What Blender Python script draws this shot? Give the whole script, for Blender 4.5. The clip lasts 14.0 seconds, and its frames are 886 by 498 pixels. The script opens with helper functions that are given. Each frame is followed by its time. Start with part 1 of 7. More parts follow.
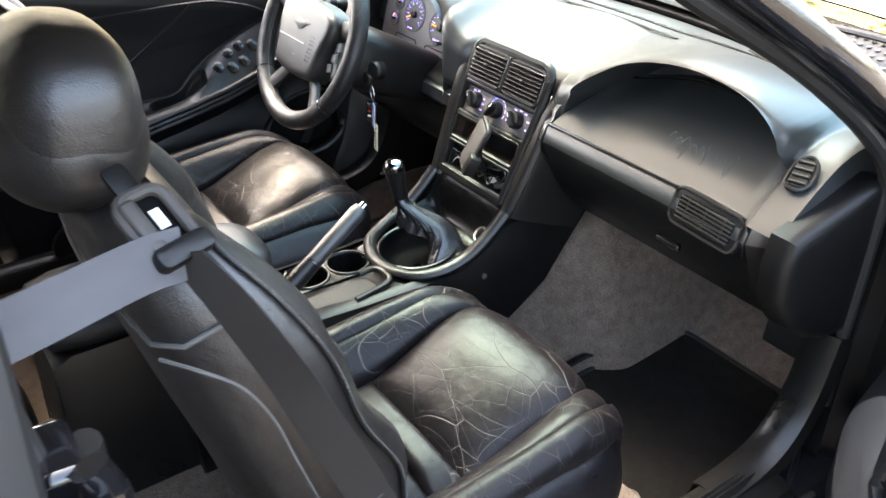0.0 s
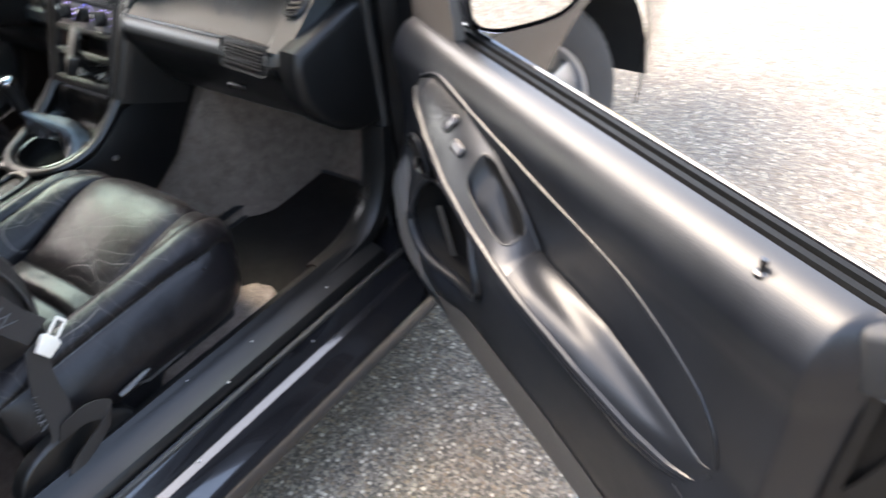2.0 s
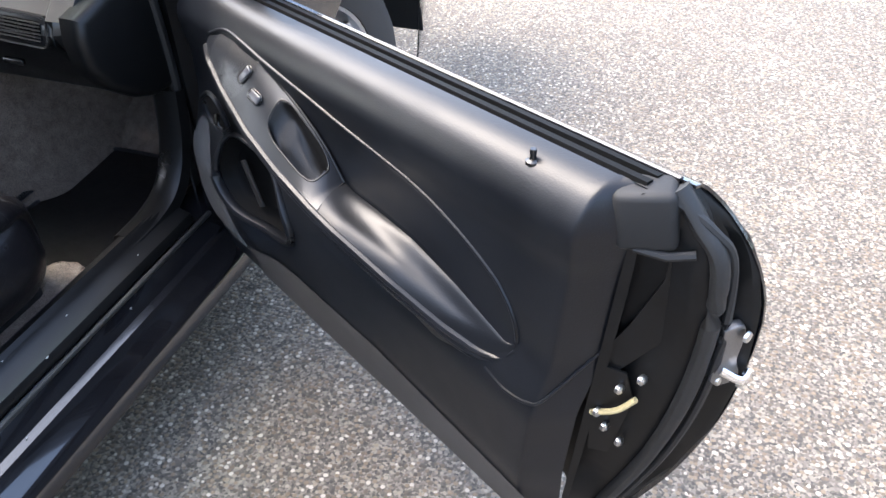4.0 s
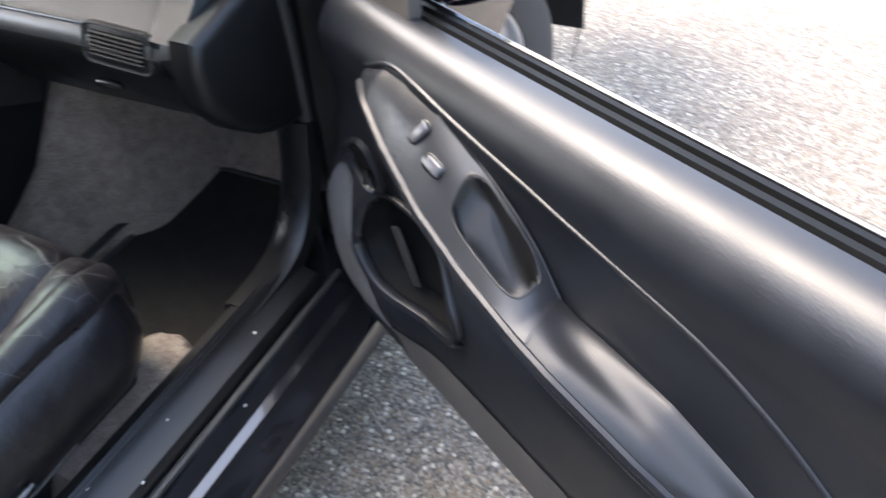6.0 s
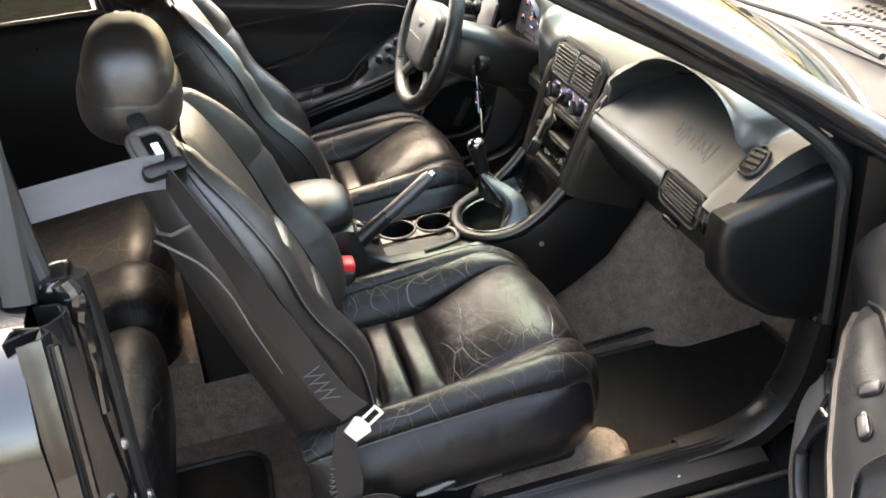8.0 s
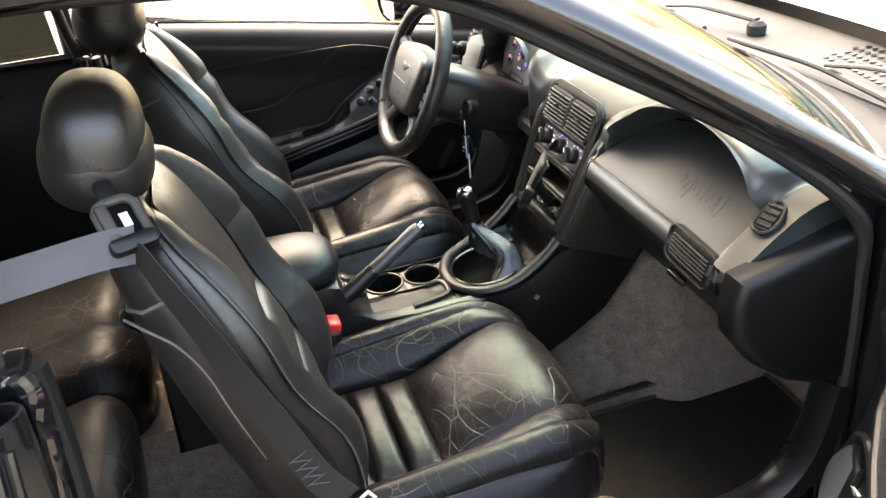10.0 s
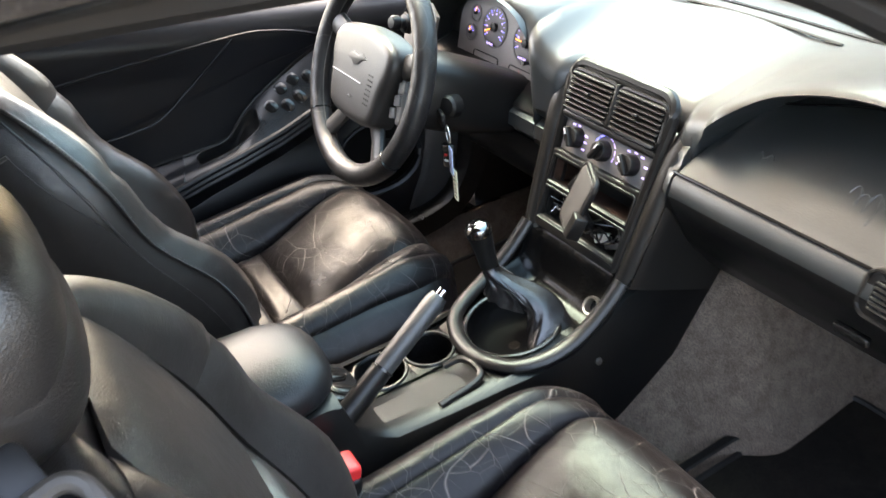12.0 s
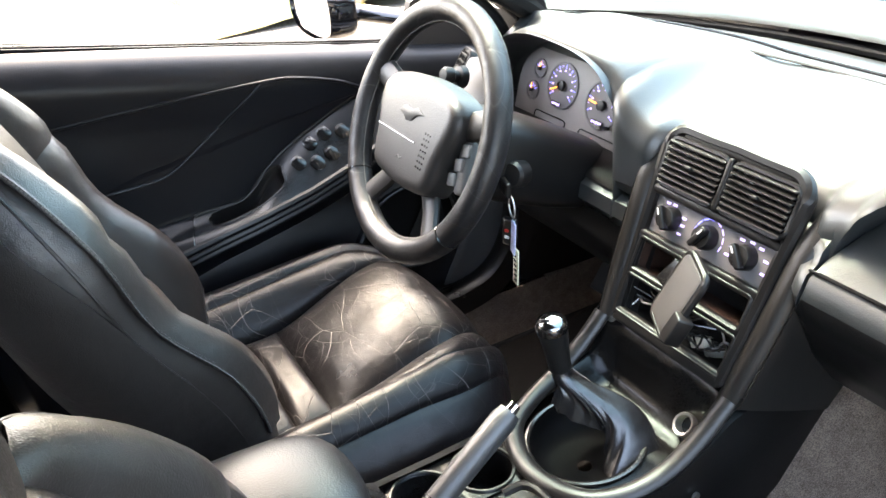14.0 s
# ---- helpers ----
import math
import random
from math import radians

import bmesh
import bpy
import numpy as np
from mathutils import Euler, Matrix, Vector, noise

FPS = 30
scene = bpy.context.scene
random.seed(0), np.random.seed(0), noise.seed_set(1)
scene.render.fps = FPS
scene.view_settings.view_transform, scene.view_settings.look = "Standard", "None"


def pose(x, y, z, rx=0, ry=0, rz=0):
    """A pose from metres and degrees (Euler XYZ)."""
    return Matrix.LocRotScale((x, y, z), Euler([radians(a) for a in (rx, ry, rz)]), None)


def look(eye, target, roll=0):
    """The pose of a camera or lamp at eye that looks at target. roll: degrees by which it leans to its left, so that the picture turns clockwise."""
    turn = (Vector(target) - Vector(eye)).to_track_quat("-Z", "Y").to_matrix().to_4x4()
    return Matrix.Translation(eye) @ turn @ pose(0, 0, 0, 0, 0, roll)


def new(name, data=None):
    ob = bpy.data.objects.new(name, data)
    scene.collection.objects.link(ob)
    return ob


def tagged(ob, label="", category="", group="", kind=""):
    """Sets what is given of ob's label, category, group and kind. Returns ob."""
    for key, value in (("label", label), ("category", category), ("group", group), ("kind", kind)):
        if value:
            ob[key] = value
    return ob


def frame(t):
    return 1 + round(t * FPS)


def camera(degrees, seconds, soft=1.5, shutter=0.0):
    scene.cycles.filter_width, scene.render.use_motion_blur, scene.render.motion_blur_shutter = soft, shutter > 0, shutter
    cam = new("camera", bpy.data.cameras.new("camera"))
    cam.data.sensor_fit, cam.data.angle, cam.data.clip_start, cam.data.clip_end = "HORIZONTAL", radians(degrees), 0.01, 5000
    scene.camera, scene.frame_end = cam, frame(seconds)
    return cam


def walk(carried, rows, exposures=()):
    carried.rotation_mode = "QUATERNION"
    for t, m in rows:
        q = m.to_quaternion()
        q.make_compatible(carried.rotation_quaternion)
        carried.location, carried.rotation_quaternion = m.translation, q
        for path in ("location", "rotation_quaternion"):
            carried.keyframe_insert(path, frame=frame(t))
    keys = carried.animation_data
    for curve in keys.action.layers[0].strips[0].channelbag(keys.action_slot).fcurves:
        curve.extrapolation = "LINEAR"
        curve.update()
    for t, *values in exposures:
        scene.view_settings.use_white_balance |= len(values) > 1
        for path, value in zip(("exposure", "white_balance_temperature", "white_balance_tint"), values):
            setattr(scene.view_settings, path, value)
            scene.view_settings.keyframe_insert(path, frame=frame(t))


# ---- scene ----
cam = camera(55.4, 14.0, 1.5, 0.35)
PATH = [
    (0, (-1.168, -1.218, 1.399), (-0.172, 0.169, 0.357), 0.7),
    (0.5, (-1.042, -1.174, 1.372), (-0.117, 0.236, 0.296), 2.3),
    (1, (-1.012, -1.358, 1.407), (-0.169, 0.092, 0.317), -4.1),
    (1.5, (-1.115, -1.621, 1.419), (-0.101, -0.404, 0.199), -4.5),
    (2, (-1.206, -1.774, 1.414), (0.064, -0.784, 0.228), -5.5),
    (2.5, (-1.384, -1.795, 1.431), (0.094, -1.25, 0.2), -2.6),
    (4.8, (-1.216, -1.845, 1.382), (0.215, -1.248, 0.119), -2.4),
    (5, (-1.178, -1.78, 1.373), (0.239, -1.205, 0.084), -2.1),
    (5.5, (-1.095, -1.475, 1.365), (0.294, -1.064, -0.013), -3.6),
    (6, (-0.982, -1.474, 1.329), (0.351, -0.762, 0.02), -4.1),
    (6.5, (-0.916, -1.487, 1.348), (0.121, -0.329, 0.09), -5.7),
    (7, (-0.826, -1.545, 1.38), (-0.231, -0.067, 0.171), -6.3),
    (7.5, (-0.85, -1.625, 1.426), (-0.437, -0.019, 0.307), -5.7),
    (8, (-0.872, -1.68, 1.468), (-0.489, -0.002, 0.45), -5.7),
    (8.5, (-0.873, -1.698, 1.482), (-0.457, 0.011, 0.53), -4.9),
    (8.7, (-0.874, -1.692, 1.481), (-0.438, 0.022, 0.547), -4.8),
    (10.8, (-0.862, -1.369, 1.451), (-0.395, 0.265, 0.397), -6.5),
    (11, (-0.885, -1.3, 1.443), (-0.391, 0.305, 0.358), -6.7),
    (11.5, (-0.961, -1.1, 1.449), (-0.326, 0.422, 0.317), -7.8),
    (12, (-0.952, -0.919, 1.384), (-0.174, 0.565, 0.292), -6.8),
    (12.5, (-0.932, -0.783, 1.311), (-0.099, 0.739, 0.317), -6.2),
    (13, (-0.926, -0.716, 1.302), (-0.061, 0.814, 0.349), -5.1),
    (13.5, (-0.924, -0.686, 1.3), (-0.054, 0.847, 0.355), -4),
    (14, (-0.922, -0.675, 1.304), (-0.092, 0.861, 0.329), -3.8),
]
# the clip's camera meters as it goes: seconds, stops, kelvin, tint
EXPOSURES = [(0, 1.75, 7400, 10), (1.5, 1.5, 7300, 10), (2, 1.22, 7000, 10), (2.5, 1.2, 6800, 10), (4.8, 0.55, 6200, 10), (5.1, 0.62, 6200, 10), (5.5, 1.02, 6300, 10), (6, 1.2, 6600, 10), (6.5, 1.65, 7000, 10), (7, 1.8, 7500, 10), (7.5, 1.85, 8300, 10), (8, 1.6, 8300, 10), (8.7, 1.38, 8300, 10), (10.8, 1.6, 8200, 10), (11.5, 1.9, 8000, 10), (12, 1.75, 7600, 10), (12.5, 1.5, 7000, 10), (13, 1.7, 7100, 10), (13.5, 1.85, 7300, 10), (14, 2.05, 7400, 10)]
walk(cam, [(t, look(eye, target, roll)) for t, eye, target, roll in PATH], EXPOSURES)

# ---- light: bright thin overcast with a soft sun ----
world = bpy.data.worlds.new("sky")
scene.world = world
world.use_nodes = True
wn = world.node_tree.nodes
sky = wn.new("ShaderNodeTexSky")
sky.sky_type = "NISHITA"
sky.sun_disc = False
SUN_EL, SUN_AZ = radians(54), radians(4)
sky.sun_elevation, sky.sun_rotation = SUN_EL, SUN_AZ
sky.air_density, sky.dust_density = 1.0, 4.2
wn["Background"].inputs["Strength"].default_value = 0.82
# thin cloud: a paler sky
pale = wn.new("ShaderNodeHueSaturation")
pale.inputs["Saturation"].default_value = 0.9
world.node_tree.links.new(sky.outputs["Color"], pale.inputs["Color"])
world.node_tree.links.new(pale.outputs["Color"], wn["Background"].inputs["Color"])
sun = new("sun", bpy.data.lights.new("sun", "SUN"))
sun.data.energy, sun.data.angle, sun.data.color = 0.42, radians(70), (1.0, 0.95, 0.88)
# the sky's sun_rotation turns clockwise from +Y
sun_way = Vector((math.sin(SUN_AZ) * math.cos(SUN_EL), math.cos(SUN_AZ) * math.cos(SUN_EL), math.sin(SUN_EL)))
sun.matrix_world = look(sun_way * 30, (0, 0, 0))


# ---- materials ----
def tree(name):
    m = bpy.data.materials.new(name)
    m.use_nodes = True
    nt = m.node_tree
    return m, nt, nt.nodes["Principled BSDF"]


def link(nt, a, b):
    nt.links.new(a, b)


def node(nt, kind, **values):
    n = nt.nodes.new(kind)
    for k, v in values.items():
        n.inputs[k].default_value = v
    return n


def coords(nt, stretch=(1, 1, 1)):
    tc = nt.nodes.new("ShaderNodeTexCoord")
    mp = nt.nodes.new("ShaderNodeMapping")
    mp.inputs["Scale"].default_value = stretch
    link(nt, tc.outputs["Object"], mp.inputs["Vector"])
    return mp.outputs["Vector"]


def ramp(nt, fac, stops):
    r = nt.nodes.new("ShaderNodeValToRGB")
    link(nt, fac, r.inputs["Fac"])
    els = r.color_ramp.elements
    while len(els) < len(stops):
        els.new(0.5)
    for e, (p, c) in zip(els, stops):
        e.position, e.color = p, (*c, 1) if len(c) == 3 else c
    return r.outputs["Color"]


def grey(v):
    return (v, v, v)


def surface(name, colour, rough=0.5, metal=0.0, grain=300.0, bump=0.15, vary=0.25, patch=6.0, coat=0.0, spec=0.5, stretch=(1, 1, 1), rough_vary=0.12, depth=0.0006):
    """Plain surface: base colour varied at a large and a small scale, uneven gloss and a fine grain."""
    m, nt, p = tree(name)
    v = coords(nt, stretch)
    big = node(nt, "ShaderNodeTexNoise", Scale=patch, Detail=5.0, Roughness=0.6)
    fine = node(nt, "ShaderNodeTexNoise", Scale=grain, Detail=3.0, Roughness=0.6)
    for n in (big, fine):
        link(nt, v, n.inputs["Vector"])
    mixed = nt.nodes.new("ShaderNodeMath")
    mixed.operation = "MULTIPLY_ADD"
    mixed.inputs[1].default_value = 0.35
    link(nt, fine.outputs["Fac"], mixed.inputs[0])
    half = nt.nodes.new("ShaderNodeMath")
    half.operation = "MULTIPLY"
    half.inputs[1].default_value = 0.65
    link(nt, big.outputs["Fac"], half.inputs[0])
    link(nt, half.outputs[0], mixed.inputs[2])
    lo = tuple(c * (1 - vary) for c in colour)
    hi = tuple(min(1, c * (1 + vary)) for c in colour)
    link(nt, ramp(nt, mixed.outputs[0], [(0.3, lo), (0.7, hi)]), p.inputs["Base Color"])
    link(nt, ramp(nt, mixed.outputs[0], [(0.3, grey(max(0.02, rough - rough_vary))), (0.7, grey(min(1, rough + rough_vary)))]), p.inputs["Roughness"])
    p.inputs["Metallic"].default_value = metal
    p.inputs["Specular IOR Level"].default_value = spec
    p.inputs["Coat Weight"].default_value = coat
    p.inputs["Coat Roughness"].default_value = 0.04
    if bump:
        b = node(nt, "ShaderNodeBump", Strength=bump, Distance=depth)
        link(nt, fine.outputs["Fac"], b.inputs["Height"])
        link(nt, b.outputs["Normal"], p.inputs["Normal"])
    return m


def pebbled(name, colour, rough, cells=420.0, bump=0.35, vary=0.2, wear=None, depth=0.0006, spec=0.85, coat=0.0):
    """Moulded vinyl or leather: rounded grain cells, soft stains."""
    m, nt, p = tree(name)
    v = coords(nt)
    cell = node(nt, "ShaderNodeTexVoronoi", Scale=cells)
    big = node(nt, "ShaderNodeTexNoise", Scale=7.0, Detail=6.0, Roughness=0.65)
    for n in (cell, big):
        link(nt, v, n.inputs["Vector"])
    lo = tuple(c * (1 - vary) for c in colour)
    hi = tuple(c * (1 + vary) for c in colour)
    link(nt, ramp(nt, big.outputs["Fac"], [(0.3, lo), (0.65, hi), (0.85, wear or hi)]), p.inputs["Base Color"])
    link(nt, ramp(nt, big.outputs["Fac"], [(0.3, grey(rough - 0.06)), (0.7, grey(rough + 0.08))]), p.inputs["Roughness"])
    p.inputs["Specular IOR Level"].default_value = spec
    p.inputs["Coat Weight"].default_value = coat
    p.inputs["Coat Roughness"].default_value = 0.3
    b = node(nt, "ShaderNodeBump", Strength=bump, Distance=depth)
    link(nt, cell.outputs["Distance"], b.inputs["Height"])
    link(nt, b.outputs["Normal"], p.inputs["Normal"])
    return m


def leather(name, colour=(0.005, 0.005, 0.0055), rough=0.27, creases=1.0, spec=0.55):
    """Worn black leather: fine grain, long crossing creases rubbed paler, soft undulation."""
    m, nt, p = tree(name)
    v = coords(nt)
    warp = node(nt, "ShaderNodeTexNoise", Scale=4.0, Detail=2.0)
    link(nt, v, warp.inputs["Vector"])
    add = nt.nodes.new("ShaderNodeVectorMath")
    add.operation = "MULTIPLY_ADD"
    add.inputs[1].default_value = (0.10, 0.10, 0.10)
    link(nt, warp.outputs["Color"], add.inputs[0])
    link(nt, v, add.inputs[2])
    heights = []
    for scale, width, amount, turn in ((10.0, 0.006, 1.0, 0.5), (15.0, 0.007, 0.8, -0.6), (30.0, 0.009, 0.45, 0.2)):
        spun = nt.nodes.new("ShaderNodeMapping")
        spun.inputs["Rotation"].default_value = (0, 0, turn)
        spun.inputs["Scale"].default_value = (1.0, 0.55, 0.8)
        link(nt, add.outputs[0], spun.inputs["Vector"])
        edge = node(nt, "ShaderNodeTexVoronoi", Scale=scale)
        edge.feature = "DISTANCE_TO_EDGE"
        link(nt, spun.outputs["Vector"], edge.inputs["Vector"])
        heights.append(ramp(nt, edge.outputs["Distance"], [(0.0, grey(amount)), (width, grey(0.0))]))
    lines = heights[0]
    for h in heights[1:]:
        top = nt.nodes.new("ShaderNodeMath")
        top.operation = "MAXIMUM"
        link(nt, lines, top.inputs[0])
        link(nt, h, top.inputs[1])
        lines = top.outputs[0]
    where = node(nt, "ShaderNodeTexNoise", Scale=7.0, Detail=4.0, Roughness=0.6)
    link(nt, v, where.inputs["Vector"])
    mask = ramp(nt, where.outputs["Fac"], [(0.36, grey(0.0)), (0.54, grey(creases))])
    crease = nt.nodes.new("ShaderNodeMath")
    crease.operation = "MULTIPLY"
    link(nt, lines, crease.inputs[0])
    link(nt, mask, crease.inputs[1])
    mix = nt.nodes.new("ShaderNodeMix")
    mix.data_type = "RGBA"
    mix.inputs["A"].default_value = (*colour, 1)
    mix.inputs["B"].default_value = (0.100, 0.091, 0.087, 1)
    link(nt, crease.outputs[0], mix.inputs["Factor"])
    link(nt, mix.outputs["Result"], p.inputs["Base Color"])
    link(nt, ramp(nt, where.outputs["Fac"], [(0.3, grey(rough - 0.05)), (0.7, grey(rough + 0.08))]), p.inputs["Roughness"])
    p.inputs["Specular IOR Level"].default_value = spec
    grain = node(nt, "ShaderNodeTexVoronoi", Scale=650.0)
    link(nt, v, grain.inputs["Vector"])
    soft = node(nt, "ShaderNodeTexNoise", Scale=20.0, Detail=2.5)
    link(nt, v, soft.inputs["Vector"])
    b1 = node(nt, "ShaderNodeBump", Strength=0.4, Distance=0.0006)
    link(nt, grain.outputs["Distance"], b1.inputs["Height"])
    b2 = node(nt, "ShaderNodeBump", Strength=0.6, Distance=-0.0011)
    link(nt, crease.outputs[0], b2.inputs["Height"])
    link(nt, b1.outputs["Normal"], b2.inputs["Normal"])
    b3 = node(nt, "ShaderNodeBump", Strength=0.4, Distance=0.008)
    link(nt, soft.outputs["Fac"], b3.inputs["Height"])
    link(nt, b2.outputs["Normal"], b3.inputs["Normal"])
    link(nt, b3.outputs["Normal"], p.inputs["Normal"])
    return m


def pane(name, tint):
    """Clear sheet glass: tinted see-through with a glossy face."""
    m, nt, p = tree(name)
    nt.nodes.remove(p)
    clear = node(nt, "ShaderNodeBsdfTransparent", Color=(*tint, 1))
    gloss = node(nt, "ShaderNodeBsdfGlossy", Roughness=0.01)
    fres = node(nt, "ShaderNodeFresnel", IOR=1.45)
    mix = nt.nodes.new("ShaderNodeMixShader")
    link(nt, fres.outputs[0], mix.inputs[0])
    link(nt, clear.outputs[0], mix.inputs[1])
    link(nt, gloss.outputs[0], mix.inputs[2])
    link(nt, mix.outputs[0], nt.nodes["Material Output"].inputs["Surface"])
    return m


def stony(name):
    """Old asphalt: pale and tan chippings of about a centimetre in grey binder."""
    m, nt, p = tree(name)
    v = coords(nt)
    chips = node(nt, "ShaderNodeTexVoronoi", Scale=85.0, Randomness=1.0)
    small = node(nt, "ShaderNodeTexVoronoi", Scale=170.0, Randomness=1.0)
    big = node(nt, "ShaderNodeTexNoise", Scale=1.3, Detail=7.0, Roughness=0.65)
    for n in (chips, small, big):
        link(nt, v, n.inputs["Vector"])
    sep = nt.nodes.new("ShaderNodeSeparateColor")
    link(nt, chips.outputs["Color"], sep.inputs[0])
    sep2 = nt.nodes.new("ShaderNodeSeparateColor")
    link(nt, small.outputs["Color"], sep2.inputs[0])
    c1 = ramp(nt, sep.outputs[0], [(0.0, (0.09, 0.082, 0.072)), (0.35, (0.24, 0.20, 0.155)), (0.6, (0.36, 0.30, 0.225)), (0.8, (0.46, 0.44, 0.41)), (0.93, (0.85, 0.83, 0.8))])
    c2 = ramp(nt, sep2.outputs[1], [(0.0, (0.07, 0.068, 0.065)), (0.5, (0.2, 0.19, 0.175)), (0.95, (0.42, 0.4, 0.37))])
    pick = ramp(nt, chips.outputs["Distance"], [(0.35, grey(0.0)), (0.5, grey(1.0))])
    mix = nt.nodes.new("ShaderNodeMix")
    mix.data_type = "RGBA"
    link(nt, pick, mix.inputs["Factor"])
    link(nt, c1, mix.inputs["A"])
    link(nt, c2, mix.inputs["B"])
    tone = nt.nodes.new("ShaderNodeMix")
    tone.data_type, tone.blend_type = "RGBA", "MULTIPLY"
    tone.inputs["Factor"].default_value = 1.0
    link(nt, mix.outputs["Result"], tone.inputs["A"])
    link(nt, ramp(nt, big.outputs["Fac"], [(0.25, (0.36, 0.322, 0.268)), (0.7, (0.52, 0.478, 0.41))]), tone.inputs["B"])
    link(nt, tone.outputs["Result"], p.inputs["Base Color"])
    p.inputs["Roughness"].default_value = 0.75
    b = node(nt, "ShaderNodeBump", Strength=0.9, Distance=0.004)
    link(nt, chips.outputs["Distance"], b.inputs["Height"])
    b.invert = True
    b2 = node(nt, "ShaderNodeBump", Strength=0.5, Distance=0.002)
    b2.invert = True
    link(nt, small.outputs["Distance"], b2.inputs["Height"])
    link(nt, b.outputs["Normal"], b2.inputs["Normal"])
    link(nt, b2.outputs["Normal"], p.inputs["Normal"])
    return m


def fleece(name, colour):
    """Cut-pile carpet: matt, flecked, fuzzy."""
    m, nt, p = tree(name)
    v = coords(nt)
    fine = node(nt, "ShaderNodeTexNoise", Scale=520.0, Detail=3.0, Roughness=0.7)
    mid = node(nt, "ShaderNodeTexNoise", Scale=40.0, Detail=4.0, Roughness=0.65)
    for n in (fine, mid):
        link(nt, v, n.inputs["Vector"])
    a = ramp(nt, fine.outputs["Fac"], [(0.3, tuple(c * 0.35 for c in colour)), (0.7, tuple(c * 1.7 for c in colour))])
    mix = nt.nodes.new("ShaderNodeMix")
    mix.data_type, mix.blend_type = "RGBA", "MULTIPLY"
    mix.inputs["Factor"].default_value = 1.0
    link(nt, a, mix.inputs["A"])
    link(nt, ramp(nt, mid.outputs["Fac"], [(0.3, grey(0.6)), (0.7, grey(1.0))]), mix.inputs["B"])
    link(nt, mix.outputs["Result"], p.inputs["Base Color"])
    p.inputs["Roughness"].default_value = 0.95
    p.inputs["Specular IOR Level"].default_value = 0.15
    b = node(nt, "ShaderNodeBump", Strength=0.8, Distance=0.003)
    link(nt, fine.outputs["Fac"], b.inputs["Height"])
    link(nt, b.outputs["Normal"], p.inputs["Normal"])
    return m


def glow(name, colour, strength):
    m, nt, p = tree(name)
    p.inputs["Base Color"].default_value = (*colour, 1)
    p.inputs["Emission Color"].default_value = (*colour, 1)
    p.inputs["Emission Strength"].default_value = strength
    return m


LEATHER = leather("black_leather", (0.0055, 0.0050, 0.0056), rough=0.32, spec=0.24)
LEATHER_SIDE = leather("black_leather_side", (0.0055, 0.0050, 0.0056), rough=0.32, creases=0.2, spec=0.30)
LEATHER_BACK = leather("black_leather_smooth", (0.0150, 0.0125, 0.0112), rough=0.33, creases=0.12, spec=0.85)
LEATHER_SHELL = leather("dull_seat_leather", (0.0150, 0.0123, 0.0108), rough=0.42, creases=0.08, spec=0.7)
VINYL = pebbled("black_vinyl", (0.0045, 0.0045, 0.0045), 0.32, bump=0.25, spec=0.32)
# one vinyl: windscreen light put into a paler DASH, shade into a darker copy
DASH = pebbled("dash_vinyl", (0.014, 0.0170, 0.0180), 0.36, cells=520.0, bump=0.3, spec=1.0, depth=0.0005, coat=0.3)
DASH_DARK = pebbled("dark_dash_vinyl", (0.0045, 0.0045, 0.0045), 0.38, cells=480.0, spec=0.3)
PLASTIC = surface("black_plastic", (0.005, 0.005, 0.005), 0.36, grain=700.0, bump=0.2, spec=0.38)
WELL_PLASTIC = surface("console_well_plastic", (0.004, 0.004, 0.004), 0.24, grain=700.0, bump=0.1, spec=0.2)
PLASTIC_GLOSS = surface("smooth_black_plastic", (0.005, 0.005, 0.005), 0.2, grain=500.0, bump=0.05, spec=0.7)
FADED = surface("faded_plastic", (0.045, 0.039, 0.034), 0.5, grain=900.0, bump=0.3, vary=0.3)
PLASTIC_MATT = surface("matt_black_plastic", (0.006, 0.006, 0.006), 0.7, grain=900.0, bump=0.3)
PANEL_GREY = surface("charcoal_panel", (0.13, 0.122, 0.122), 0.5, grain=900.0, bump=0.15)
RAIL = pebbled("satin_rail", (0.010, 0.0097, 0.0092), 0.36, cells=520.0, bump=0.25, spec=0.42)
# the sky's blue sheen on the door trim is put into this base colour
DOOR_VINYL = pebbled("door_vinyl", (0.0055, 0.0063, 0.0080), 0.35, cells=420.0, bump=0.2, spec=0.33)
DOOR_CARPET = surface("door_lower_cloth", (0.03, 0.028, 0.026), 0.85, grain=900.0, bump=0.4)
PAINT = surface("black_car_paint", (0.006, 0.006, 0.007), 0.14, coat=1.0, grain=900.0, bump=0.0, rough_vary=0.04)
PAINT_DULL = surface("dull_black_paint", (0.004, 0.004, 0.004), 0.42, coat=0.05, spec=0.22, grain=120.0, bump=0.1, vary=0.8)
SEAL_AND_HOLLOW = surface("dark_seal_and_hollow", (0.003, 0.003, 0.003), 0.6, spec=0.08, grain=600.0, bump=0.2)
RUBBER = surface("rubber", (0.008, 0.008, 0.008), 0.55, grain=300.0, bump=0.2)
TYRE = surface("tyre_rubber", (0.050, 0.044, 0.039), 0.8, grain=200.0, bump=0.4)
ALLOY = surface("silver_alloy", (0.62, 0.62, 0.63), 0.32, metal=0.9, grain=300.0, bump=0.05, vary=0.1)
STEEL = surface("steel", (0.55, 0.54, 0.52), 0.3, metal=1.0, grain=300.0, bump=0.1, vary=0.2)
CHROME = surface("chrome", (0.8, 0.8, 0.8), 0.06, metal=1.0, bump=0.0, vary=0.05, rough_vary=0.02)
BUFF = surface("buff_plastic", (0.55, 0.5, 0.42), 0.5, grain=300.0, bump=0.1, vary=0.12)
